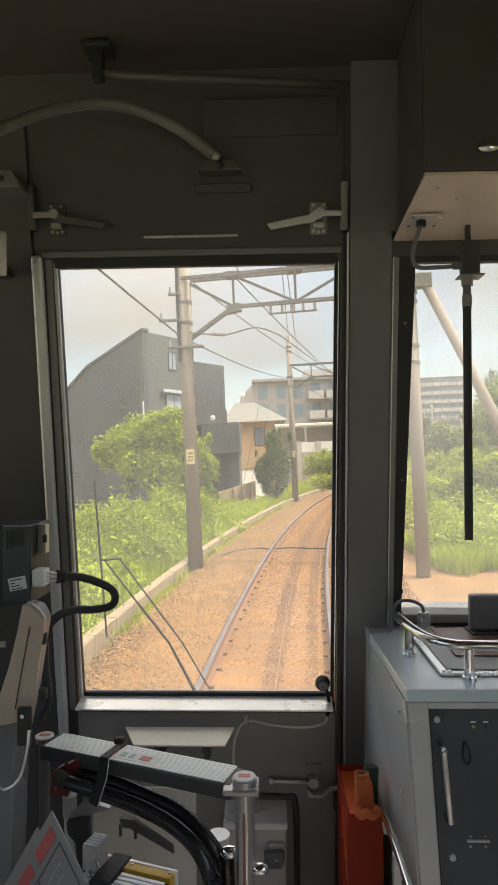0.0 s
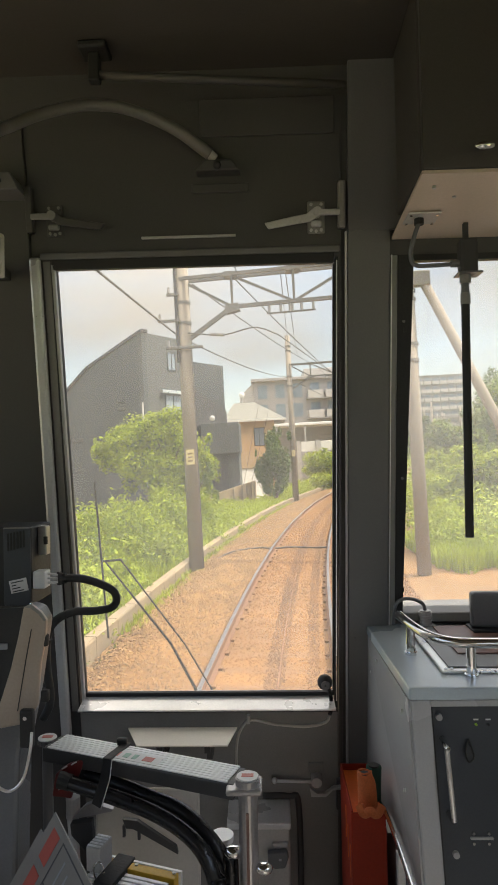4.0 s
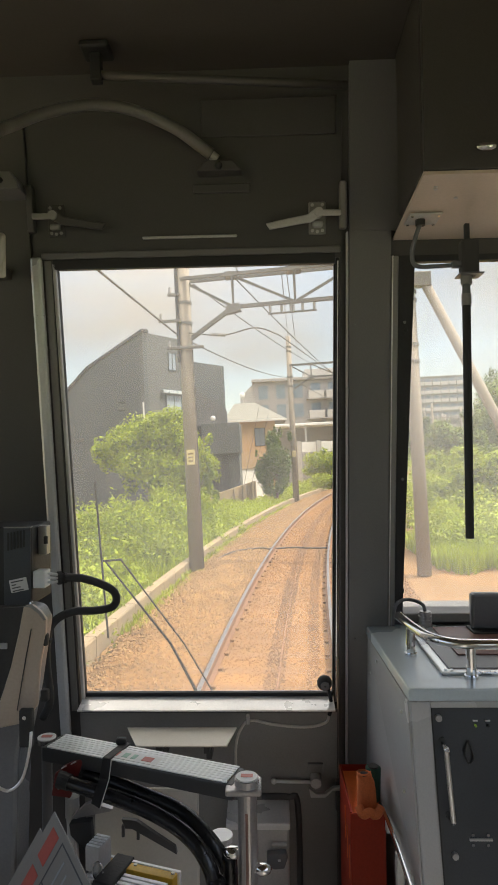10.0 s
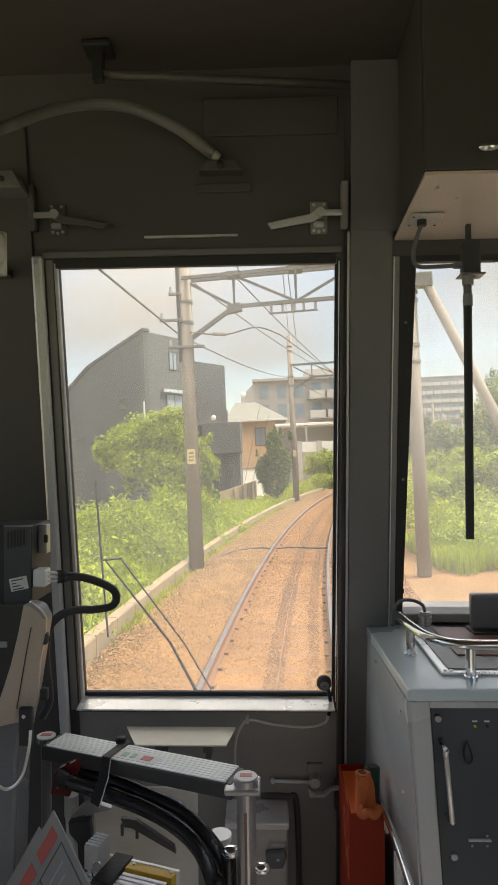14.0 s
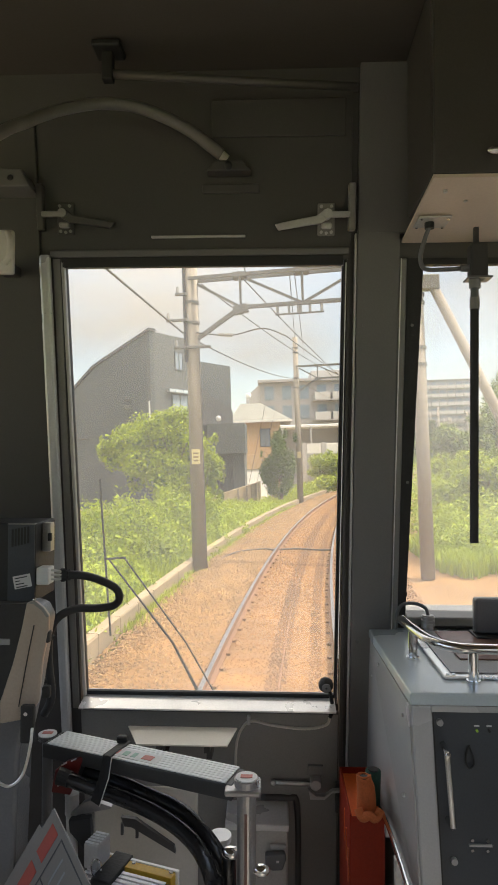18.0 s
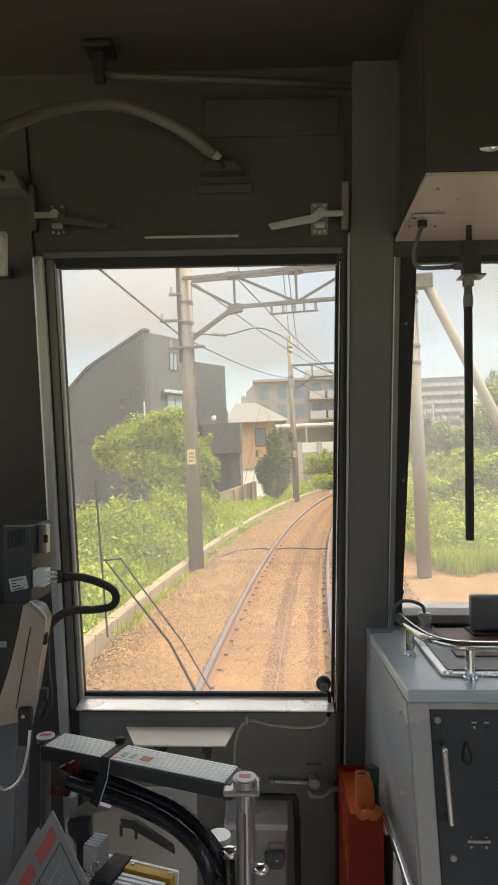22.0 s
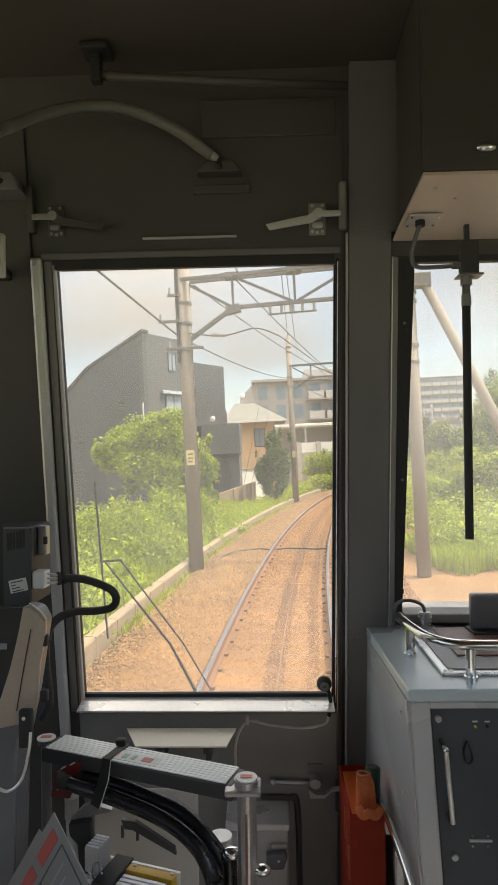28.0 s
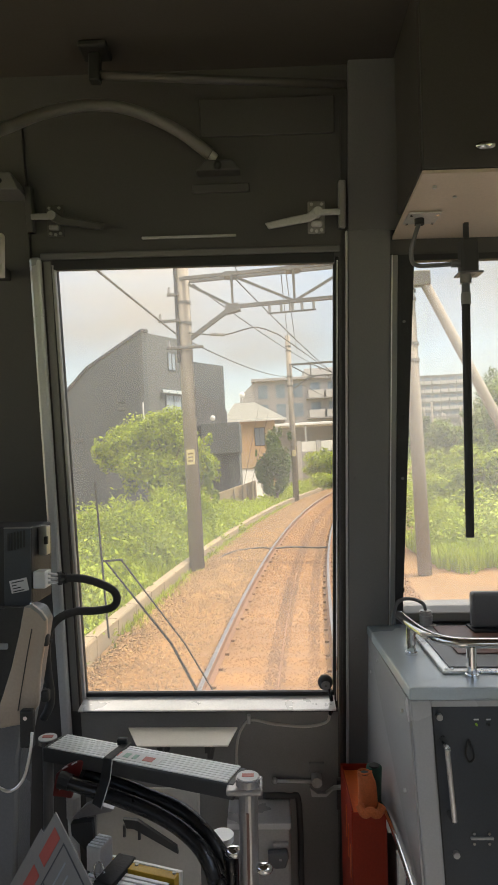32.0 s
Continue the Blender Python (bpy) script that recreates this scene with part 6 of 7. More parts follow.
part("garage_post", box(B(), -3.05, -2.95, 39.58, 39.64, -0.3, 2.70, 0.01), M_HOUSE2, h)
window(h, C0, C1, 0.48, 0.62, 8.0, 9.0, frame_mat=M_HOUSE, pane_mat=M_WINGLASS)
window(h, C0, C1, 0.40, 0.70, 4.6, 6.4, frame_mat=M_HOUSE)
part("awning", bar(B(), (-6.05, 37.1, 6.62), (-5.05, 38.8, 6.62), 0.09), M_ALU, h, "thin pale awning")
part("downpipe", tube(B(), [(-6.98, 35.9, 5.9), (-6.98, 35.9, 1.0)], 0.05, n=1, seg=8), M_ALUD, h, "pale downpipe")
for (f, z) in ((0.80, 6.1), (0.80, 5.6), (0.32, 4.0), (0.37, 4.0)):
    p = Vector((*C2, 0)).lerp(Vector((*C0, 0)), f)
    part("vent_hood", box(B(), p.x - 0.22, p.x + 0.22, p.y - 0.25, p.y + 0.1, z, z + 0.22, 0.02), M_HOUSE2, h)
part("dish", ball(B(), (-3.3, 38.9, 4.95), 0.18, (1, 0.35, 1), 12), M_ALUD, h, "small satellite dish", smooth=True)

# ochre house
h = thing("ochre_house", (-0.5, 50.0, -0.5), "ochre rendered house with a pale tiled roof", "house")
part("wall", box(B(), -2.9, 0.6, 48.5, 55.0, -0.5, 5.3), M_TAN, h)
bm = B()
vs = [bm.verts.new(c) for c in ((-3.3, 47.9, 5.25), (1.5, 47.9, 5.25), (1.5, 56, 5.25), (-3.3, 56, 5.25), (-2.6, 51.9, 6.9), (-0.9, 51.9, 6.9))]
for f in ((0, 1, 5, 4), (1, 2, 5), (2, 3, 4, 5), (3, 0, 4), (3, 2, 1, 0)):
    bm.faces.new([vs[i] for i in f])
part("roof", bm, M_ROOF, h, "pale grey-green tiled roof")
part("gutter", bar(B(), (-3.3, 47.9, 5.2), (1.5, 47.9, 5.2), 0.07), M_WALLW, h)
window(h, (-2.9, 48.5), (0.6, 48.5), 0.56, 0.76, 3.3, 4.6, frame_mat=M_DARK)
part("dish_mast", cyl(B(), (-1.9, 51.9, 6.85), (-1.9, 51.9, 7.45), 0.03, seg=8), M_ALUD, h)
part("dish", ball(B(), (-1.9, 51.75, 7.54), 0.24, (1, 0.35, 1), 14), M_WALLW, h, "white satellite dish on the ridge", smooth=True)
part("annex", box(B(), -2.4, 0.2, 46.5, 48.5, -0.5, 2.7, 0.02), M_TAN, h, "low ochre annex")

# garden walls
t = thing("garden_wall", (-1.4, 44, -0.5), "white rendered garden wall", "wall")
part("wall", quad_wall(B(), (-2.15, 44.0), (-0.2, 44.8), -0.5, 1.60, 1.60, 0.15), M_WALLW, t)
part("coping", quad_wall(B(), (-2.2, 43.95), (-0.15, 44.75), 1.60, 1.68, 1.68, 0.25), M_KERB, t)
t = thing("block_wall", (-2, 38, -0.5), "low weathered concrete block wall", "wall")
part("wall", quad_wall(B(), (-3.6, 36.3), (-0.85, 39.8), -0.5, 0.28, 0.95, 0.15), M_KERB, t)
for f in (0.52, 0.70, 0.80, 0.90, 0.97):
    x, y = -3.6 + 2.75 * f, 36.3 + 3.5 * f
    part("post", box(B(), x - 0.03, x + 0.03, y - 0.10, y - 0.03, -0.5, 0.30 + 0.67 * f, 0.005), M_POLE, t)
t = thing("fence_wall", (4.2, 55, -0.5), "beige block wall with a row of white panels", "wall")
part("wall", box(B(), 2.4, 9.0, 55.0, 55.25, -0.5, 2.6, 0.02), M_APT2, t)
for k in range(4):
    part("post", box(B(), 2.5 + 1.7 * k, 2.85 + 1.7 * k, 54.9, 55.3, -0.5, 3.6, 0.02), M_APT, t)
    part("panel", box(B(), 2.9 + 1.7 * k, 4.15 + 1.7 * k, 55.05, 55.15, 2.65, 3.5, 0.02), M_WALLW, t)
t = thing("carport", (3.4, 59, -0.5), "long pale carport roof in front of the apartments", "carport")
part("roof", box(B(), 0.6, 9.0, 57.5, 61.5, 5.05, 5.30, 0.04), M_WALLW, t)
for k in range(4):
    part("post", box(B(), 0.8 + 2.6 * k, 0.95 + 2.6 * k, 57.7, 57.85, -0.5, 5.05), M_ALUD, t)
part("rear_wall", box(B(), 0.6, 9.0, 61.3, 61.5, -0.5, 5.05), M_APT2, t)


def apartment(name, x0, x1, y, zt, floors, bays, label, wall=None, base=-0.5, first=0):
    t = thing(name, ((x0 + x1) / 2, y, base), label, "apartment block")
    part("wall", box(B(), x0, x1, y, y + 12, base, zt, 0.03), wall or M_APT, t)
    part("roof", box(B(), x0 - 0.3, x1 + 0.3, y - 0.6, y + 12.2, zt, zt + 0.35, 0.03), M_APT2, t)
    fh = (zt - base) / floors
    bw = (x1 - x0) / bays
    for f in range(floors):
        z = base + f * fh
        for b in range(bays):
            xa = x0 + b * bw
            if b >= first:
                part("balcony", box(B(), xa + 0.15, xa + bw - 0.15, y - 1.2, y - 0.02, z + 0.05, z + fh * 0.40, 0.03), M_APT if (wall or M_APT) is not M_APT else M_WALLW, t)
            w = part("window", box(B(), xa + 0.5, xa + bw - 0.5, y - 0.04, y - 0.005, z + fh * 0.12, z + fh * 0.82), M_WINGLASS, t)
            part("pane", box(B(), xa + 0.56, xa + bw * 0.52, y - 0.07, y - 0.041, z + fh * 0.16, z + fh * 0.78), M_WINGLASS, w)
        part("divider", box(B(), x0 + first * bw - 0.1, x1 + 0.1, y - 1.25, y - 0.05, z - 0.06, z + 0.04), M_APT2, t)
    return t


t = apartment("apartment_block", -1.4, 11.5, 78, 11.6, 5, 6, "pale five-storey apartment block with balconies", M_APT2, first=3)
part("gable", prism(B(), [(-3.2, -0.5), (-1.4, -0.5), (-1.4, 11.6), (-3.2, 10.0)], -88, -78.4, XZ), M_APT, t, "pale sloping end block")
part("penthouse", box(B(), 5.0, 9.0, 80, 86, 11.9, 13.2, 0.03), M_APT, t)
part("red_pipe", box(B(), 9.20, 9.38, 76.6, 76.72, -0.5, 11.6, 0.01), M_REDP, t, "tall red painted pipe")
apartment("far_apartment_block", 68, 95, 306, 36.5, 9, 7, "distant grey apartment block behind trees", M_APT2)
apartment("far_apartment_block", 12.5, 20.5, 120, 12.0, 4, 4, "distant pale apartment block behind trees", M_APT)

# ---- the rest of the line: behind the train and far ahead ----
def curvature(s):
    if s < 88:
        return 1 / 205
    if s < 106:
        return 1 / 205 - (s - 88) / 18 * (1 / 205 + 1 / 230)
    if s < 194:
        return -1 / 230
    return min(0.0, -1 / 230 + (s - 194) / 18 / 230)


def rail_height(s):
    """The line climbs on to a bank before the bridge."""
    if s < 0:
        return 0.0
    if s < 110:
        return -0.52 * max(0.0, 1 - abs(s - 75) / 30)
    return 4.2 * min(1.0, (s - 110) / 95) ** 1.3


ROUTE = {}
x, y, h = line_x(75), 75.0, math.atan(0.0224 + 75 / 204.8)
for k in range(75, 431):
    ROUTE[k] = (x, y, h)
    x, y, h = x + math.sin(h), y + math.cos(h), h + curvature(k)
x, y, h = line_x(-9), -9.0, math.atan(0.0224 - 9 / 204.8)
for k in range(-9, -172, -1):
    ROUTE[k] = (x, y, h)
    x, y, h = x - math.sin(h), y - math.cos(h), h - 1 / 205


def spot(s, lat=0.0, z=0.0, rail=True):
    """The frame beside the line, s metres on: x to the right, y ahead, z up from the rail or from the ground."""
    k = math.floor(s)
    if -9 <= s < 75:
        px, py, hd = line_x(s), s, math.atan(0.0224 + s / 204.8)
    else:
        px, py, hd = ROUTE[k]
        px, py = px + (s - k) * math.sin(hd), py + (s - k) * math.cos(hd)
    m = Matrix.Translation((px, py, (rail_height(s) if rail else -0.6) + z)) @ Matrix.Rotation(-hd, 4, "Z")
    return m @ Matrix.Translation((lat, 0, 0))


def follow(bm, profile, s0, s1, step=2.0, closed=True):
    """A profile of (lat, z) swept along the far line."""
    rings, n = [], max(1, int((s1 - s0) / step))
    for i in range(n + 1):
        m = spot(s0 + (s1 - s0) * i / n)
        rings.append([bm.verts.new(m @ Vector((la, 0, z))) for la, z in profile])
    k = len(profile)
    for a, b in zip(rings, rings[1:]):
        for i in range(k if closed else k - 1):
            bm.faces.new((a[i], a[(i + 1) % k], b[(i + 1) % k], b[i]))
    if closed:
        bm.faces.new(rings[0])
        bm.faces.new(rings[-1][::-1])
    bmesh.ops.recalc_face_normals(bm, faces=bm.faces[:])
    return bm


M_GREEN = mat("faded green bridge paint", (0.20, 0.27, 0.11), 0.6, var=0.12, scale=1.5, grain=40, bump=0.1, stain=(0.20, 0.13, 0.06), stain_amt=0.35)
M_TIMBER = mat("rust-dusted bridge timber", (0.20, 0.085, 0.035), 0.85, var=0.25, scale=5, grain=60, bump=0.3)
M_ROAD = mat("worn asphalt", (0.075, 0.072, 0.068), 0.9, var=0.15, scale=0.8, grain=30, bump=0.3)
M_CREAMW = mat("cream-yellow render", (0.58, 0.46, 0.27), 0.85, var=0.07, scale=0.6, grain=25, bump=0.1)
M_CARW = mat("white car paint", (0.76, 0.76, 0.75), 0.22, var=0.03, scale=2, grain=90, bump=0.0, rvar=0.05)
M_CARB = mat("dark car paint", (0.035, 0.037, 0.042), 0.22, var=0.05, scale=2, grain=90, bump=0.0, rvar=0.05)
M_CARBL = mat("blue car paint", (0.05, 0.12, 0.32), 0.22, var=0.05, scale=2, grain=90, bump=0.0, rvar=0.05)
M_SIGNRED = mat("red sign paint", (0.50, 0.035, 0.03), 0.5, var=0.08, scale=6, grain=60, bump=0.0)

BED = [(-2.62, -0.56), (-2.45, -0.36), (-1.75, -0.168), (0.0, -0.165), (1.75, -0.168), (2.5, -0.38), (2.9, -0.60)]
RAIL = [(-0.062, -0.153), (0.062, -0.153), (0.009, -0.125), (0.009, -0.045), (0.032, -0.035), (0.026, 0.0), (-0.026, 0.0), (-0.032, -0.035), (-0.009, -0.045), (-0.009, -0.125)]
for nm, s0, s1 in (("track_bed_back", -170, -9), ("track_bed_ahead", 75, 226), ("track_bed_end", 252, 430)):
    setting(nm, follow(B(), BED, s0, s1, closed=False), M_BALLAST, "rust-stained ballast bed of the single track", "track bed", smooth=True)
for s0, s1 in ((-170, -9.05), (75.05, 430)):
    tk = thing("railway_track", spot(s0).translation, "single railway track on concrete sleepers in rusty ballast", "railway track")
    for c in (-0.7505, 0.7505):
        part("rail", follow(B(), [(c + a, z) for a, z in RAIL], s0, s1), M_RAILSIDE, tk, "rusty-sided steel rail")
    bm = B()
    for i in range(int((s1 - s0) / 0.6)):
        if not 224 < s0 + i * 0.6 < 254:
            box(bm, -1.05, 1.05, -0.12, 0.12, -0.20, -0.158, 0, spot(s0 + i * 0.6))
    part("sleepers", bm, M_SLEEPER, tk, kind="stuff")
setting("kerb_back", follow(B(), [(-2.86, -0.56), (-2.66, -0.56), (-2.66, -0.115), (-2.86, -0.115)], -170, 2.9), M_KERB, "weathered concrete trough kerb", "kerb")
setting("kerb_ahead", follow(B(), [(-2.86, -0.70), (-2.66, -0.70), (-2.66, -0.115), (-2.86, -0.115)], 76, 110), M_KERB, "weathered concrete trough kerb", "kerb")
for nm, s0, s1 in (("embankment", 112, 225), ("embankment_end", 253, 430)):
    setting(nm, follow(B(), [(-14, -4.9), (-8.0, -3.0), (-3.4, -0.62), (-2.4, -0.60), (2.4, -0.60), (5.5, -0.66), (9.0, -3.0), (15, -4.9)], s0, s1), M_GRASS, "grassy bank under the line", "bank", smooth=True)

# poles, beams and wires all along
SPANS = [-168, -145, -122, -99, -76, -53, -30, 84, 107, 130, 153, 176, 199, 256, 279, 302, 325, 348, 371, 394, 417]
for s in SPANS:
    a, b = spot(s, -2.75).translation, spot(s, 3.0).translation
    zr = rail_height(s)
    for p, r0 in ((a, 0.18), (b, 0.165)):
        t = thing("catenary_pole", (p.x, p.y, zr - 0.6), "tall tapered concrete catenary pole", "pole", group="catenary poles")
        part("shaft", cyl(B(), (p.x, p.y, zr - 0.6), (p.x, p.y, zr + 8.6), r0, r0 - 0.03, seg=14), M_POLE, t, smooth=True)
        for zz in (5.9, 6.5, 7.9):
            part("band", cyl(B(), (p.x, p.y, zr + zz), (p.x, p.y, zr + zz + 0.07), r0 + 0.02, seg=14), M_STEEL, t, "steel clamp band")
    portal(a.x, a.y, b.x, b.y, zr + 7.3)
ENDS = [-168, -145, -122, -99, -76, -53, -30, -8], [61.0, 84, 107, 130, 153, 176, 199, 222, 256, 279, 302, 325, 348, 371, 394, 417]
for ss in ENDS:
    for s0, s1 in zip(ss, ss[1:]):
        for la, z in ((-1.7, 6.9), (0.05, 5.3), (0.10, 6.3), (0.85, 6.9)):
            wire([spot(s0, la, z).translation, spot(s1, la, z).translation], 0.013, 0.12 if z > 6 else 0.0, label="overhead wire strung between the portal beams")


# ---- buildings and vehicles along the rest of the line ----
def block(name, s, lat, wide, deep, high, floors, bays, wall, label, balcony=None, end_bays=3, round_edge=0.04, base=0.0):
    """A block beside the line: wide along it, deep away from it; windows and balconies face the line and the coming train."""
    m = spot(s, lat, base, rail=False)
    t = thing(name, m.translation, label, "apartment block" if floors > 2 else "house")
    side = 1 if lat < 0 else -1
    x0, x1 = (-deep, 0.0) if side > 0 else (0.0, deep)
    part("wall", box(B(), x0, x1, 0, wide, 0, high, 0.03, m), wall, t)
    part("roof", box(B(), x0 - 0.3, x1 + 0.3, -0.3, wide + 0.3, high, high + 0.35, 0.03, m), M_APT2, t, "flat roof with a kerb")
    fh, bw = high / floors, wide / bays
    for f in range(floors):
        for b in range(bays):
            u0, z0 = b * bw, f * fh
            w = part("window", box(B(), 0.0 if side > 0 else -0.05, 0.05 if side > 0 else 0.0, u0 + bw * 0.2, u0 + bw * 0.8, z0 + fh * 0.2, z0 + fh * 0.82, 0, m), M_ALUD, t)
            part("pane", box(B(), 0.05 * side - 0.01, 0.05 * side + 0.01, u0 + bw * 0.24, u0 + bw * 0.76, z0 + fh * 0.24, z0 + fh * 0.78, 0, m), M_WINGLASS, w)
            if balcony:
                lo, hi = (0.06, 1.3) if side > 0 else (-1.3, -0.06)
                part("balcony", box(B(), lo, hi, u0 + 0.1, u0 + bw - 0.1, z0 - 0.06, z0 + fh * 0.36, round_edge, m), balcony, t)
        for b in range(end_bays):
            q0 = x0 + (b + 0.28) * deep / end_bays
            w = part("window", box(B(), q0, q0 + deep / end_bays * 0.44, -0.05, 0.0, f * fh + fh * 0.3, f * fh + fh * 0.8, 0, m), M_ALUD, t)
            part("pane", box(B(), q0 + 0.06, q0 + deep / end_bays * 0.44 - 0.06, -0.06, -0.04, f * fh + fh * 0.33, f * fh + fh * 0.77, 0, m), M_WINGLASS, w)
    return t, m


def car(m, paint, label):
    t = thing("parked_car", m.translation, label, "car", group="parked cars")
    side = Matrix(((0, 0, 1, 0), (1, 0, 0, 0), (0, 1, 0, 0), (0, 0, 0, 1)))
    part("body", prism(B(), [(-2.1, 0.30), (2.1, 0.30), (2.15, 0.75), (1.2, 0.95), (-2.05, 1.0), (-2.15, 0.6)], -0.85, 0.85, m @ side, 0.06), paint, t)
    part("cabin", prism(B(), [(1.15, 0.95), (0.45, 1.50), (-1.55, 1.55), (-2.0, 1.0)], -0.76, 0.76, m @ side, 0.05), M_WINGLASS, t, "tinted windows")
    part("roof", prism(B(), [(0.45, 1.48), (0.40, 1.56), (-1.50, 1.60), (-1.60, 1.53)], -0.72, 0.72, m @ side, 0.02), paint, t)
    for wx in (-0.80, 0.80):
        for wy in (-1.3, 1.3):
            w = part("wheel", cyl(B(), (wx - 0.1, wy, 0.32), (wx + 0.1, wy, 0.32), 0.32, seg=18, m=m), M_BLACK, t)
            part("rim", cyl(B(), (wx - 0.11, wy, 0.32), (wx + 0.11, wy, 0.32), 0.19, seg=14, m=m), M_ALUD, w)
        part("headlight", box(B(), wx * 0.85 - 0.16, wx * 0.85 + 0.16, 2.02, 2.14, 0.62, 0.76, 0.02, m), M_WHITE, t)
        part("tail_light", box(B(), wx * 0.9 - 0.1, wx * 0.9 + 0.1, -2.16, -2.06, 0.62, 0.92, 0.02, m), M_SIGNRED, t)
    return t


t, m = block("cream_apartment_block", -106, -8.0, 26, 14, 17.4, 6, 5, M_CREAMW, "cream-yellow apartment block with rounded balconies close to the line", M_CREAMW, round_edge=0.35)
for yy in (5.2, 10.4, 15.6):
    part("downpipe", cyl(B(), (0.08, yy, 0), (0.08, yy, 17.4), 0.06, seg=8, m=m), M_CREAM, t)
block("long_white_building", -78, -44, 62, 12, 11.5, 3, 12, M_APT, "long white three-storey building with a covered walkway", M_WALLW, 2)
block("ochre_flats", -40, -24, 14, 10, 11.0, 4, 4, M_TAN, "ochre flats behind the trees", M_TAN)
t, m = block("white_house", 77, -7.5, 8, 7, 6.0, 2, 2, M_WALLW, "white two-storey house with a brown strip")
part("brown_strip", box(B(), 0.0, 0.06, 3.9, 4.3, 0, 6.0, 0, m), M_BROWN, t)
block("grey_house", 87, -8.5, 8, 8, 7.2, 2, 3, M_HOUSE2, "dark grey two-storey house beside the white one")
block("slab_apartments", 250, 78, 70, 12, 30.0, 11, 18, M_APT2, "large grey slab of balcony flats beyond the woods", M_APT, 2)
block("brown_hall", 262, 60, 46, 20, 10.5, 3, 9, M_TAN, "low brown hall with bands of windows beyond the river trees", None, 4)
block("roadside_flats", 286, -15.5, 16, 10, 9.3, 3, 4, M_APT2, "grey three-storey flats with glass balconies beside the road", M_ALUD)

# fenced yard and steel car park
fence = thing("yard_fence", spot(-88, -4.4, rail=False).translation, "dark wire-mesh fence with steel posts along the yard", "fence")
for k in range(32):
    m = spot(-92 + 2.0 * k, -4.4, rail=False)
    part("post", box(B(), -0.03, 0.03, -0.03, 0.03, 0, 1.75, 0, m), M_STEEL, fence)
    bm = B()
    for z in (0.15, 0.5, 0.9, 1.3, 1.68):
        box(bm, -0.012, 0.012, 0.03, 1.97, z, z + 0.025, 0, m)
    for q in range(1, 14):
        box(bm, -0.006, 0.006, q * 0.14, q * 0.14 + 0.012, 0.15, 1.68, 0, m)
    part("mesh_panel", bm, M_STEEL, fence)
yard = spot(-60, -16.5, rail=False)
setting("yard", box(B(), -11, 11.6, -18, 24, 0.0, 0.06, 0, yard), M_ROAD, "worn asphalt yard of a car park", "yard")
deck = thing("steel_car_park", yard.translation, "galvanised steel two-deck car park frame", "car park")
for yy in (-12, -6, 0, 6, 12):
    for xx in (-8, -2.5, 3):
        part("post", box(B(), xx - 0.12, xx + 0.12, yy - 0.12, yy + 0.12, 0.06, 6.2, 0, yard), M_STEEL, deck)
for zz in (2.5, 4.9):
    part("deck", box(B(), -8.2, 3.2, -12.2, 12.2, zz, zz + 0.16, 0.01, yard), M_ALUD, deck, "ribbed steel deck")
    for xx in (-8.2, 3.2):
        part("edge_beam", box(B(), xx - 0.08, xx + 0.08, -12.3, 12.3, zz - 0.28, zz + 0.18, 0.01, yard), M_STEEL, deck)
        for q in (0.5, 0.95):
            part("hand_rail", box(B(), xx - 0.02, xx + 0.02, -12.2, 12.2, zz + q, zz + q + 0.05, 0, yard), M_STEEL, deck)
for k, (xx, yy, zz, pm, lb) in enumerate(((0.2, -9, 0.06, M_CARB, "dark car parked under the steel deck"), (0.2, -3, 2.66, M_CARW, "white car parked on the steel deck"), (0.2, 3, 2.66, M_CARB, "dark car parked on the steel deck"),
                                          (0.2, 9, 5.06, M_CARBL, "blue car parked on the upper deck"), (0.2, -8, 5.06, M_CARB, "dark car parked on the upper deck"), (7.2, 14, 0.06, M_CARW, "white estate car parked beside the fence"), (8.0, 20, 0.06, M_CARW, "white hatchback parked beside the fence"))):
    car(yard @ Matrix.Translation((xx, yy, zz)) @ Matrix.Rotation(radians(90 if xx < 5 else 8), 4, "Z"), pm, lb)
t = thing("vending_machine", (yard @ Vector((8.5, -1, 0.06))), "red drinks machine standing beside the fence", "vending machine")
part("cabinet", box(B(), 8.1, 9.0, -1.4, -0.6, 0.06, 1.85, 0.03, yard), M_SIGNRED, t)
part("display", box(B(), 8.2, 8.9, -1.42, -1.38, 0.95, 1.7, 0.01, yard), M_WINGLASS, t)
t = thing("red_sign", yard @ Vector((3.4, 2, 3.0)), "red sign board hung on the car park frame", "sign")
part("board", box(B(), 3.3, 3.4, 1.5, 2.2, 3.2, 4.3, 0.01, yard), M_SIGNRED, t)
for s, la, lb in ((-26, -3.1, "white relay box on a post with loose cables beside the kerb"), (296, 3.6, "grey relay box on a post beside the line")):
    m = spot(s, la, -0.5)
    t = thing("relay_box", m.translation, lb, "relay box")
    part("post", cyl(B(), (0, 0, 0), (0, 0, 0.7), 0.05, seg=10, m=m), M_STEEL, t)
    part("case", box(B(), -0.19, 0.19, -0.14, 0.14, 0.65, 1.25, 0.015, m), M_WHITE, t)
    for k in range(2):
        part("cable", tube(B(), [m @ Vector((0.05 * k, -0.1, 0.65)), m @ Vector((0.3 + 0.2 * k, -0.3, 0.15)), m @ Vector((0.9 + 0.3 * k, -0.2, 0.12))], 0.02, n=5, seg=6), M_BLACK, t, smooth=True)

# white picket fence under the woods
picket = thing("picket_fence", spot(100, 6.8, -0.6).translation, "weathered white picket fence under the trees", "fence")
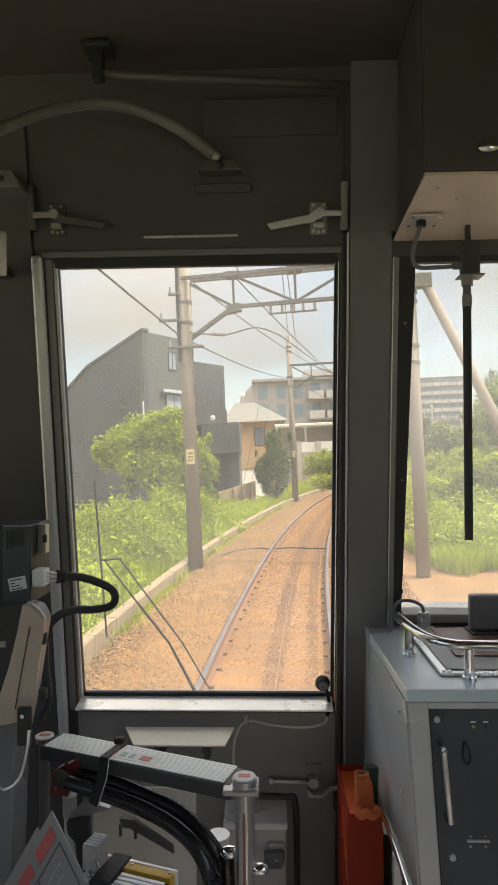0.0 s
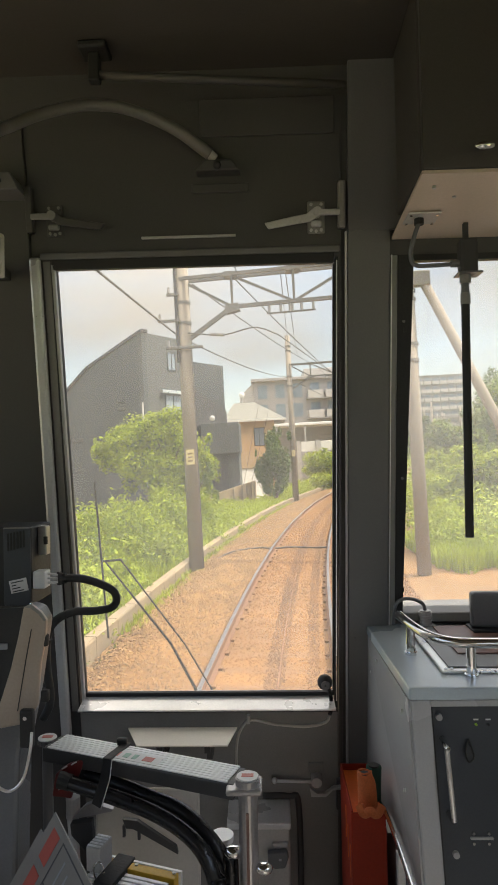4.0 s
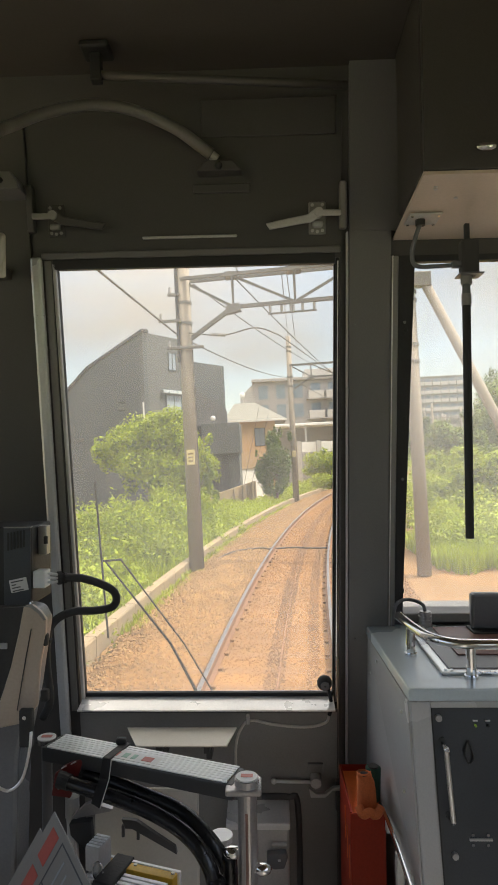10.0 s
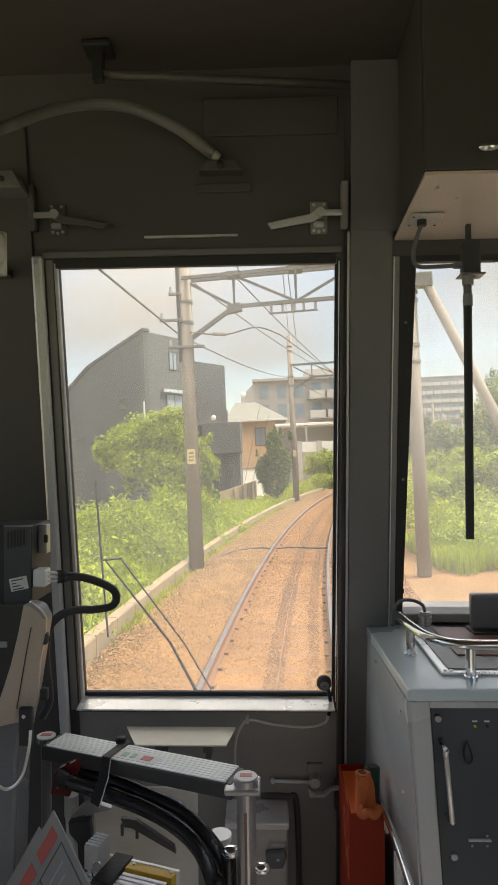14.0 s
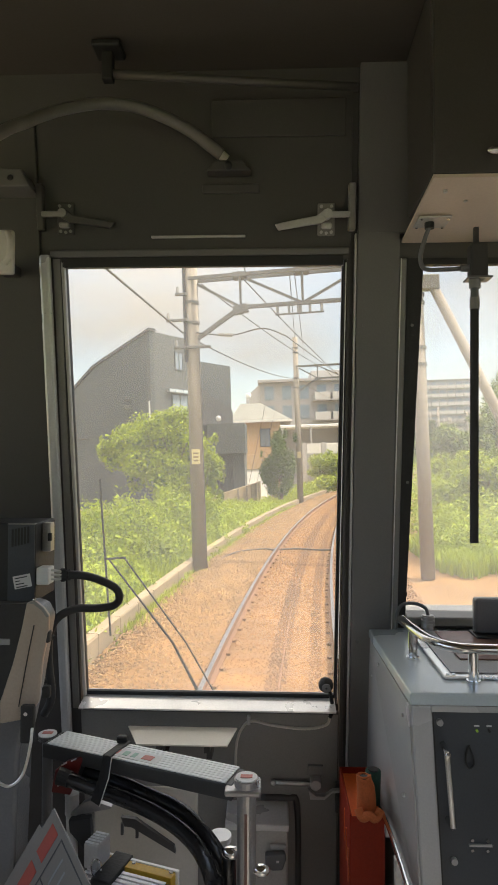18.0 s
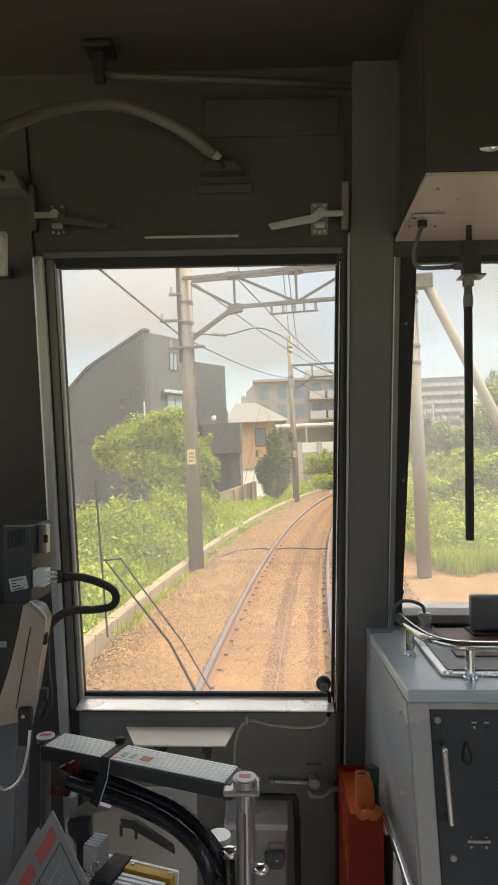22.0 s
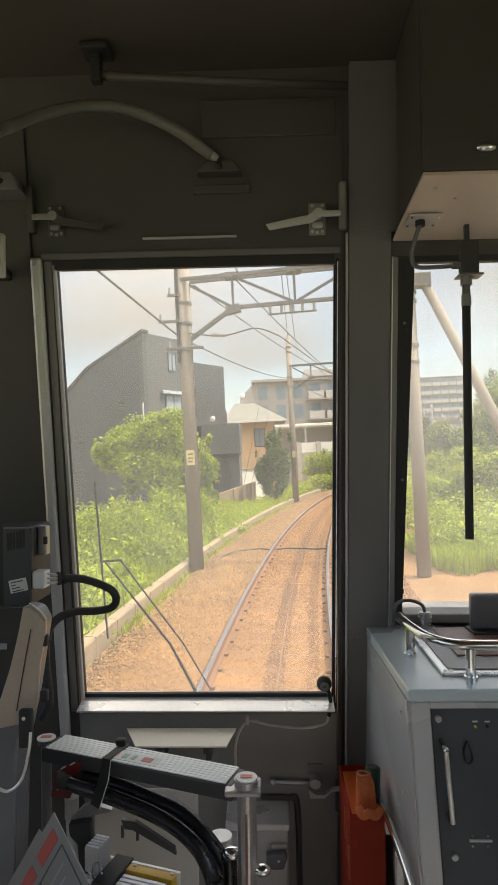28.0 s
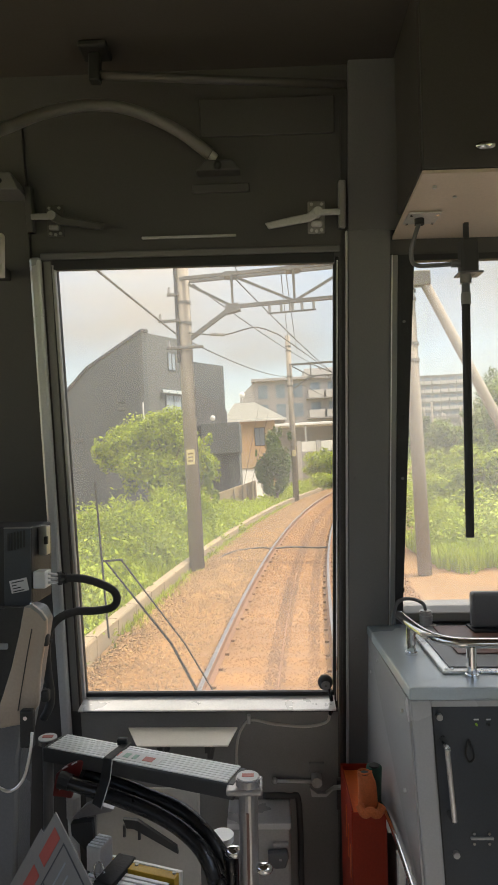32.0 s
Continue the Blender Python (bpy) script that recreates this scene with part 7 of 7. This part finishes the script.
for k in range(90):
    m = spot(98 + 0.3 * k, 6.8, -0.6)
    part("picket", box(B(), -0.015, 0.015, -0.05, 0.05, 0.05, 1.1, 0, m), M_WALLW, picket)
for z in (0.3, 0.8):
    part("rail", follow(B(), [(6.82, z - 0.6), (6.86, z - 0.6), (6.86, z - 0.53), (6.82, z - 0.53)], 98, 125), M_WALLW, picket)

# ---- green plate-girder bridge ----
bridge = thing("girder_bridge", spot(226, 0, -1.2).translation, "faded green plate-girder railway bridge with timber sleepers", "bridge")
for sd in (-1, 1):
    part("girder", follow(B(), [(sd * 2.25, -1.6), (sd * 2.29, -1.6), (sd * 2.29, 0.85), (sd * 2.25, 0.85)], 226, 252), M_GREEN, bridge, "green plate girder")
    part("top_flange", follow(B(), [(sd * 2.10, 0.85), (sd * 2.44, 0.85), (sd * 2.44, 0.89), (sd * 2.10, 0.89)], 226, 252), M_GREEN, bridge)
    for k in range(14):
        m = spot(226.3 + 1.95 * k)
        part("stiffener", prism(B(), [(2.24 * sd, -1.0), (1.75 * sd, -1.0), (2.10 * sd, 0.84), (2.24 * sd, 0.84)], -0.02, 0.02, m @ XZ), M_GREEN, bridge)
for k in range(14):
    part("cross_beam", box(B(), -2.24, 2.24, -0.12, 0.12, -1.3, -0.75, 0, spot(226.3 + 1.95 * k)), M_GREEN, bridge)
for c in (-0.8, 0.8):
    part("stringer", follow(B(), [(c - 0.12, -0.75), (c + 0.12, -0.75), (c + 0.12, -0.37), (c - 0.12, -0.37)], 226, 252), M_GREEN, bridge)
for k in range(62):
    part("bridge_sleeper", box(B(), -1.2, 1.2, -0.10, 0.10, -0.36, -0.155, 0.01, spot(226.3 + 0.415 * k), seg=1), M_TIMBER, bridge)
part("walkway", follow(B(), [(-0.35, -0.15), (0.35, -0.15), (0.35, -0.12), (-0.35, -0.12)], 226, 252), M_TIMBER, bridge, "narrow plank walkway between the rails")
for nm, s in (("abutment_1", 225), ("abutment_2", 253)):
    setting(nm, box(B(), -3.2, 3.2, -0.95, 0.95, -4.9, -0.62, 0.03, spot(s)), M_KERB, "weathered concrete bridge abutment", "abutment")
setting("parapet", box(B(), 2.45, 2.75, -18, 0, -0.9, 0.30, 0.02, spot(225)), M_KERB, "low concrete parapet before the bridge", "parapet")
setting("road_under_bridge", box(B(), -60, 70, 4, 19, 0.0, 0.05, 0, spot(227, 0, 0, rail=False)), M_ROAD, "asphalt road passing under the bridge", "road")
guard = thing("height_barrier", spot(232, 8, 0, rail=False).translation, "yellow and black striped height barriers over the road", "barrier")
for k in range(3):
    m = spot(227, 9 + 3.5 * k, 0, rail=False)
    for yy in (4.4, 18.6):
        part("post", box(B(), -0.10, 0.10, yy - 0.1, yy + 0.1, 0, 3.6 + 0.25 * k, 0.01, m), M_STEEL, guard)
    part("beam", box(B(), -0.10, 0.10, 4.3, 18.7, 3.6 + 0.25 * k, 3.8 + 0.25 * k, 0.01, m), M_YELLOW, guard, "yellow beam")
    for q in range(9):
        part("stripe", box(B(), -0.105, 0.105, 5.0 + 1.5 * q, 5.5 + 1.5 * q, 3.595 + 0.25 * k, 3.805 + 0.25 * k, 0, m), M_BLACK, guard)
gantry = thing("lattice_gantry", spot(222, 0, -4.8).translation, "long galvanised lattice gantry over the line", "gantry")
for la in (-6.0, 12.0):
    bm = B()
    for dx, dy in ((-0.25, -0.25), (0.25, -0.25), (0.25, 0.25), (-0.25, 0.25)):
        box(bm, la + dx - 0.03, la + dx + 0.03, dy - 0.03, dy + 0.03, -4.8, 9.0, 0, spot(222))
    part("mast", bm, M_STEEL, gantry, "four-legged lattice mast")
    bm = B()
    for k in range(23):
        z = -4.6 + 0.6 * k
        for dy in (-0.25, 0.25):
            bar(bm, spot(222) @ Vector((la - 0.25, dy, z)), spot(222) @ Vector((la + 0.25, dy, z + 0.6)), 0.015)
    part("mast_lacing", bm, M_STEEL, gantry)
for dz in (0.0, 0.75):
    for dy in (-0.22, 0.22):
        part("chord", box(B(), -6.0, 12.0, dy - 0.035, dy + 0.035, 8.1 + dz, 8.17 + dz, 0, spot(222)), M_STEEL, gantry)
bm = B()
for k in range(24):
    for dy in (-0.22, 0.22):
        bar(bm, spot(222) @ Vector((-6 + 0.75 * k, dy, 8.13 + 0.75 * (k % 2))), spot(222) @ Vector((-5.25 + 0.75 * k, dy, 8.88 - 0.75 * (k % 2))), 0.02)
part("lacing", bm, M_STEEL, gantry)

# lane beside the last straight
setting("lane", follow(B(), [(-14.5, -0.75), (-9.0, -0.75), (-9.0, -0.66), (-14.5, -0.66)], 262, 430), M_ROAD, "narrow asphalt lane beside the line", "road")
setting("lane_bank", follow(B(), [(-22, -4.9), (-15.5, -0.85), (-3.4, -0.70), (-3.4, -4.9)], 260, 430), M_GRASS, "grassy shelf that carries the lane", "bank")
car(spot(330, -11.5, -0.66), M_CARB, "black car parked on the lane beside the line")
t = thing("striped_plate", spot(256, 3.0, 1.0).translation, "yellow plate with black diagonal stripes on a pole", "sign")
part("plate", box(B(), 2.75, 3.25, -0.24, -0.20, 1.4, 2.3, 0.005, spot(256)), M_YELLOW, t)
for k in range(3):
    part("stripe", prism(B(), [(2.78 + 0.16 * k, 1.42), (2.86 + 0.16 * k, 1.42), (2.96 + 0.16 * k, 2.28 - 0.5), (2.88 + 0.16 * k, 2.28 - 0.5)], 0.24, 0.246, spot(256) @ XZ), M_BLACK, t)

# woods on both sides of the reverse curve
wood = random.Random(77)
for k in range(58):
    s, sd = 98 + 2.2 * k, -1 if k % 4 == 3 else 1
    hgt = wood.uniform(8, 14) if sd > 0 else wood.uniform(4.5, 7)
    p = spot(s, sd * wood.uniform(9.0, 12.5) if k % 2 else sd * wood.uniform(13, 19), 0, rail=False).translation
    tree(p.x, p.y, hgt, wood.uniform(2.6, 4.0), hgt * 0.42, 4200, 0.19, (M_LEAF, M_LEAF_D, M_LEAF_Y)[k % 3 if k % 7 else 2], 300 + k, "leafy green tree in the woods beside the curve", lump=14)
for k, (s, la, hgt, r) in enumerate(((-38, -8.0, 8.5, 2.8), (-33, -9.0, 9.0, 3.0), (-27, -7.5, 6.5, 2.4), (-22, -7.0, 6.0, 2.3), (-16, -7.8, 6.4, 2.4), (-68, -6.2, 3.4, 1.6), (-84, -5.6, 2.6, 1.3), (258, -6.5, 9.0, 3.0), (266, -7.5, 8.0, 2.6), (270, 9, 7.0, 3.2), (280, 9, 6.5, 3.0), (292, 10, 6.0, 2.8), (262, 11, 8.0, 3.6))):
    p = spot(s, la, 0, rail=s > 200).translation
    tree(p.x, p.y, hgt if s < 200 else hgt + 4, r, hgt * 0.40, 4000, 0.14, M_LEAF if k % 2 else M_LEAF_Y, 400 + k, "round green tree beside the line", lump=14)
blobs = []
for k in range(520):
    s, sd = wood.uniform(-105, 420), wood.choice((-1, 1, 1))
    if -9 < s < 76 or 205 < s < 256:
        continue
    p = spot(s, sd * wood.uniform(3.6, 7.5), -0.5, rail=True).translation
    q = wood.uniform(0.5, 1.2)
    blobs.append((p.x, p.y, max(p.z - (1.5 if s > 150 else 0), -0.45) + 0.3 * q, q, q, q * 0.7))
leaf_cloud("lineside_weeds", blobs, 90000, 0.11, M_LEAF_Y, seed=88, label="yellow-green weeds and bushes along the line", category="weeds")

blobs = []
for k in range(300):
    s = wood.uniform(96, 222)
    p = spot(s, wood.choice((-1, 1, 1)) * wood.uniform(8.5, 20), 0, rail=False).translation
    q = wood.uniform(1.0, 2.3)
    blobs.append((p.x, p.y, p.z + 0.5 * q, q, q, q * 0.9))
leaf_cloud("undergrowth", blobs, 70000, 0.19, M_LEAF, seed=89, label="dense green undergrowth at the edge of the woods", category="undergrowth")

# distant belt of trees, beyond everything
blobs = []
for i in range(120):
    a = radians(-65 + 130 * i / 119)
    d = rng.uniform(470, 520)
    r = rng.uniform(12, 20)
    blobs.append((math.sin(a) * d, math.cos(a) * d, 2.0, r, r, rng.uniform(8, 15)))
leaf_cloud("distant_trees", blobs, 40000, 2.0, M_LEAF_D, seed=29, label="distant belt of dark green trees", category="trees")

# ---- sleepers, last ----
bm = B()
box(bm, -1.05, 1.05, -0.12, 0.12, -0.08, 0.0, 0.015, seg=1)
me_sl = bpy.data.meshes.new("sleeper")
bm.to_mesh(me_sl)
bm.free()
me_sl.materials.append(M_SLEEPER)
bm = B()
for s in (-1, 1):
    for q in (-1, 1):
        box(bm, s * (GAUGE / 2 + 0.033) + q * 0.085 - 0.03, s * (GAUGE / 2 + 0.033) + q * 0.085 + 0.03, -0.05, 0.05, 0.0, 0.035, 0.006, seg=1)
me_cl = bpy.data.meshes.new("rail_clip")
bm.to_mesh(me_cl)
bm.free()
me_cl.materials.append(M_SLEEPER)
for i in range(100):
    y = 1.2 + 0.6 * i
    a = math.atan(0.0224 + y / 204.8)
    m = TILT @ Matrix.Translation((line_x(y), y, -0.1615)) @ Matrix.Rotation(-a, 4, "Z")
    o = new("sleeper", me_sl)
    o.parent = track
    o.matrix_basis = Matrix.Translation(-BASE[track]) @ m
    if y < 26:
        c = new("rail_clip", me_cl)
        c.parent = o
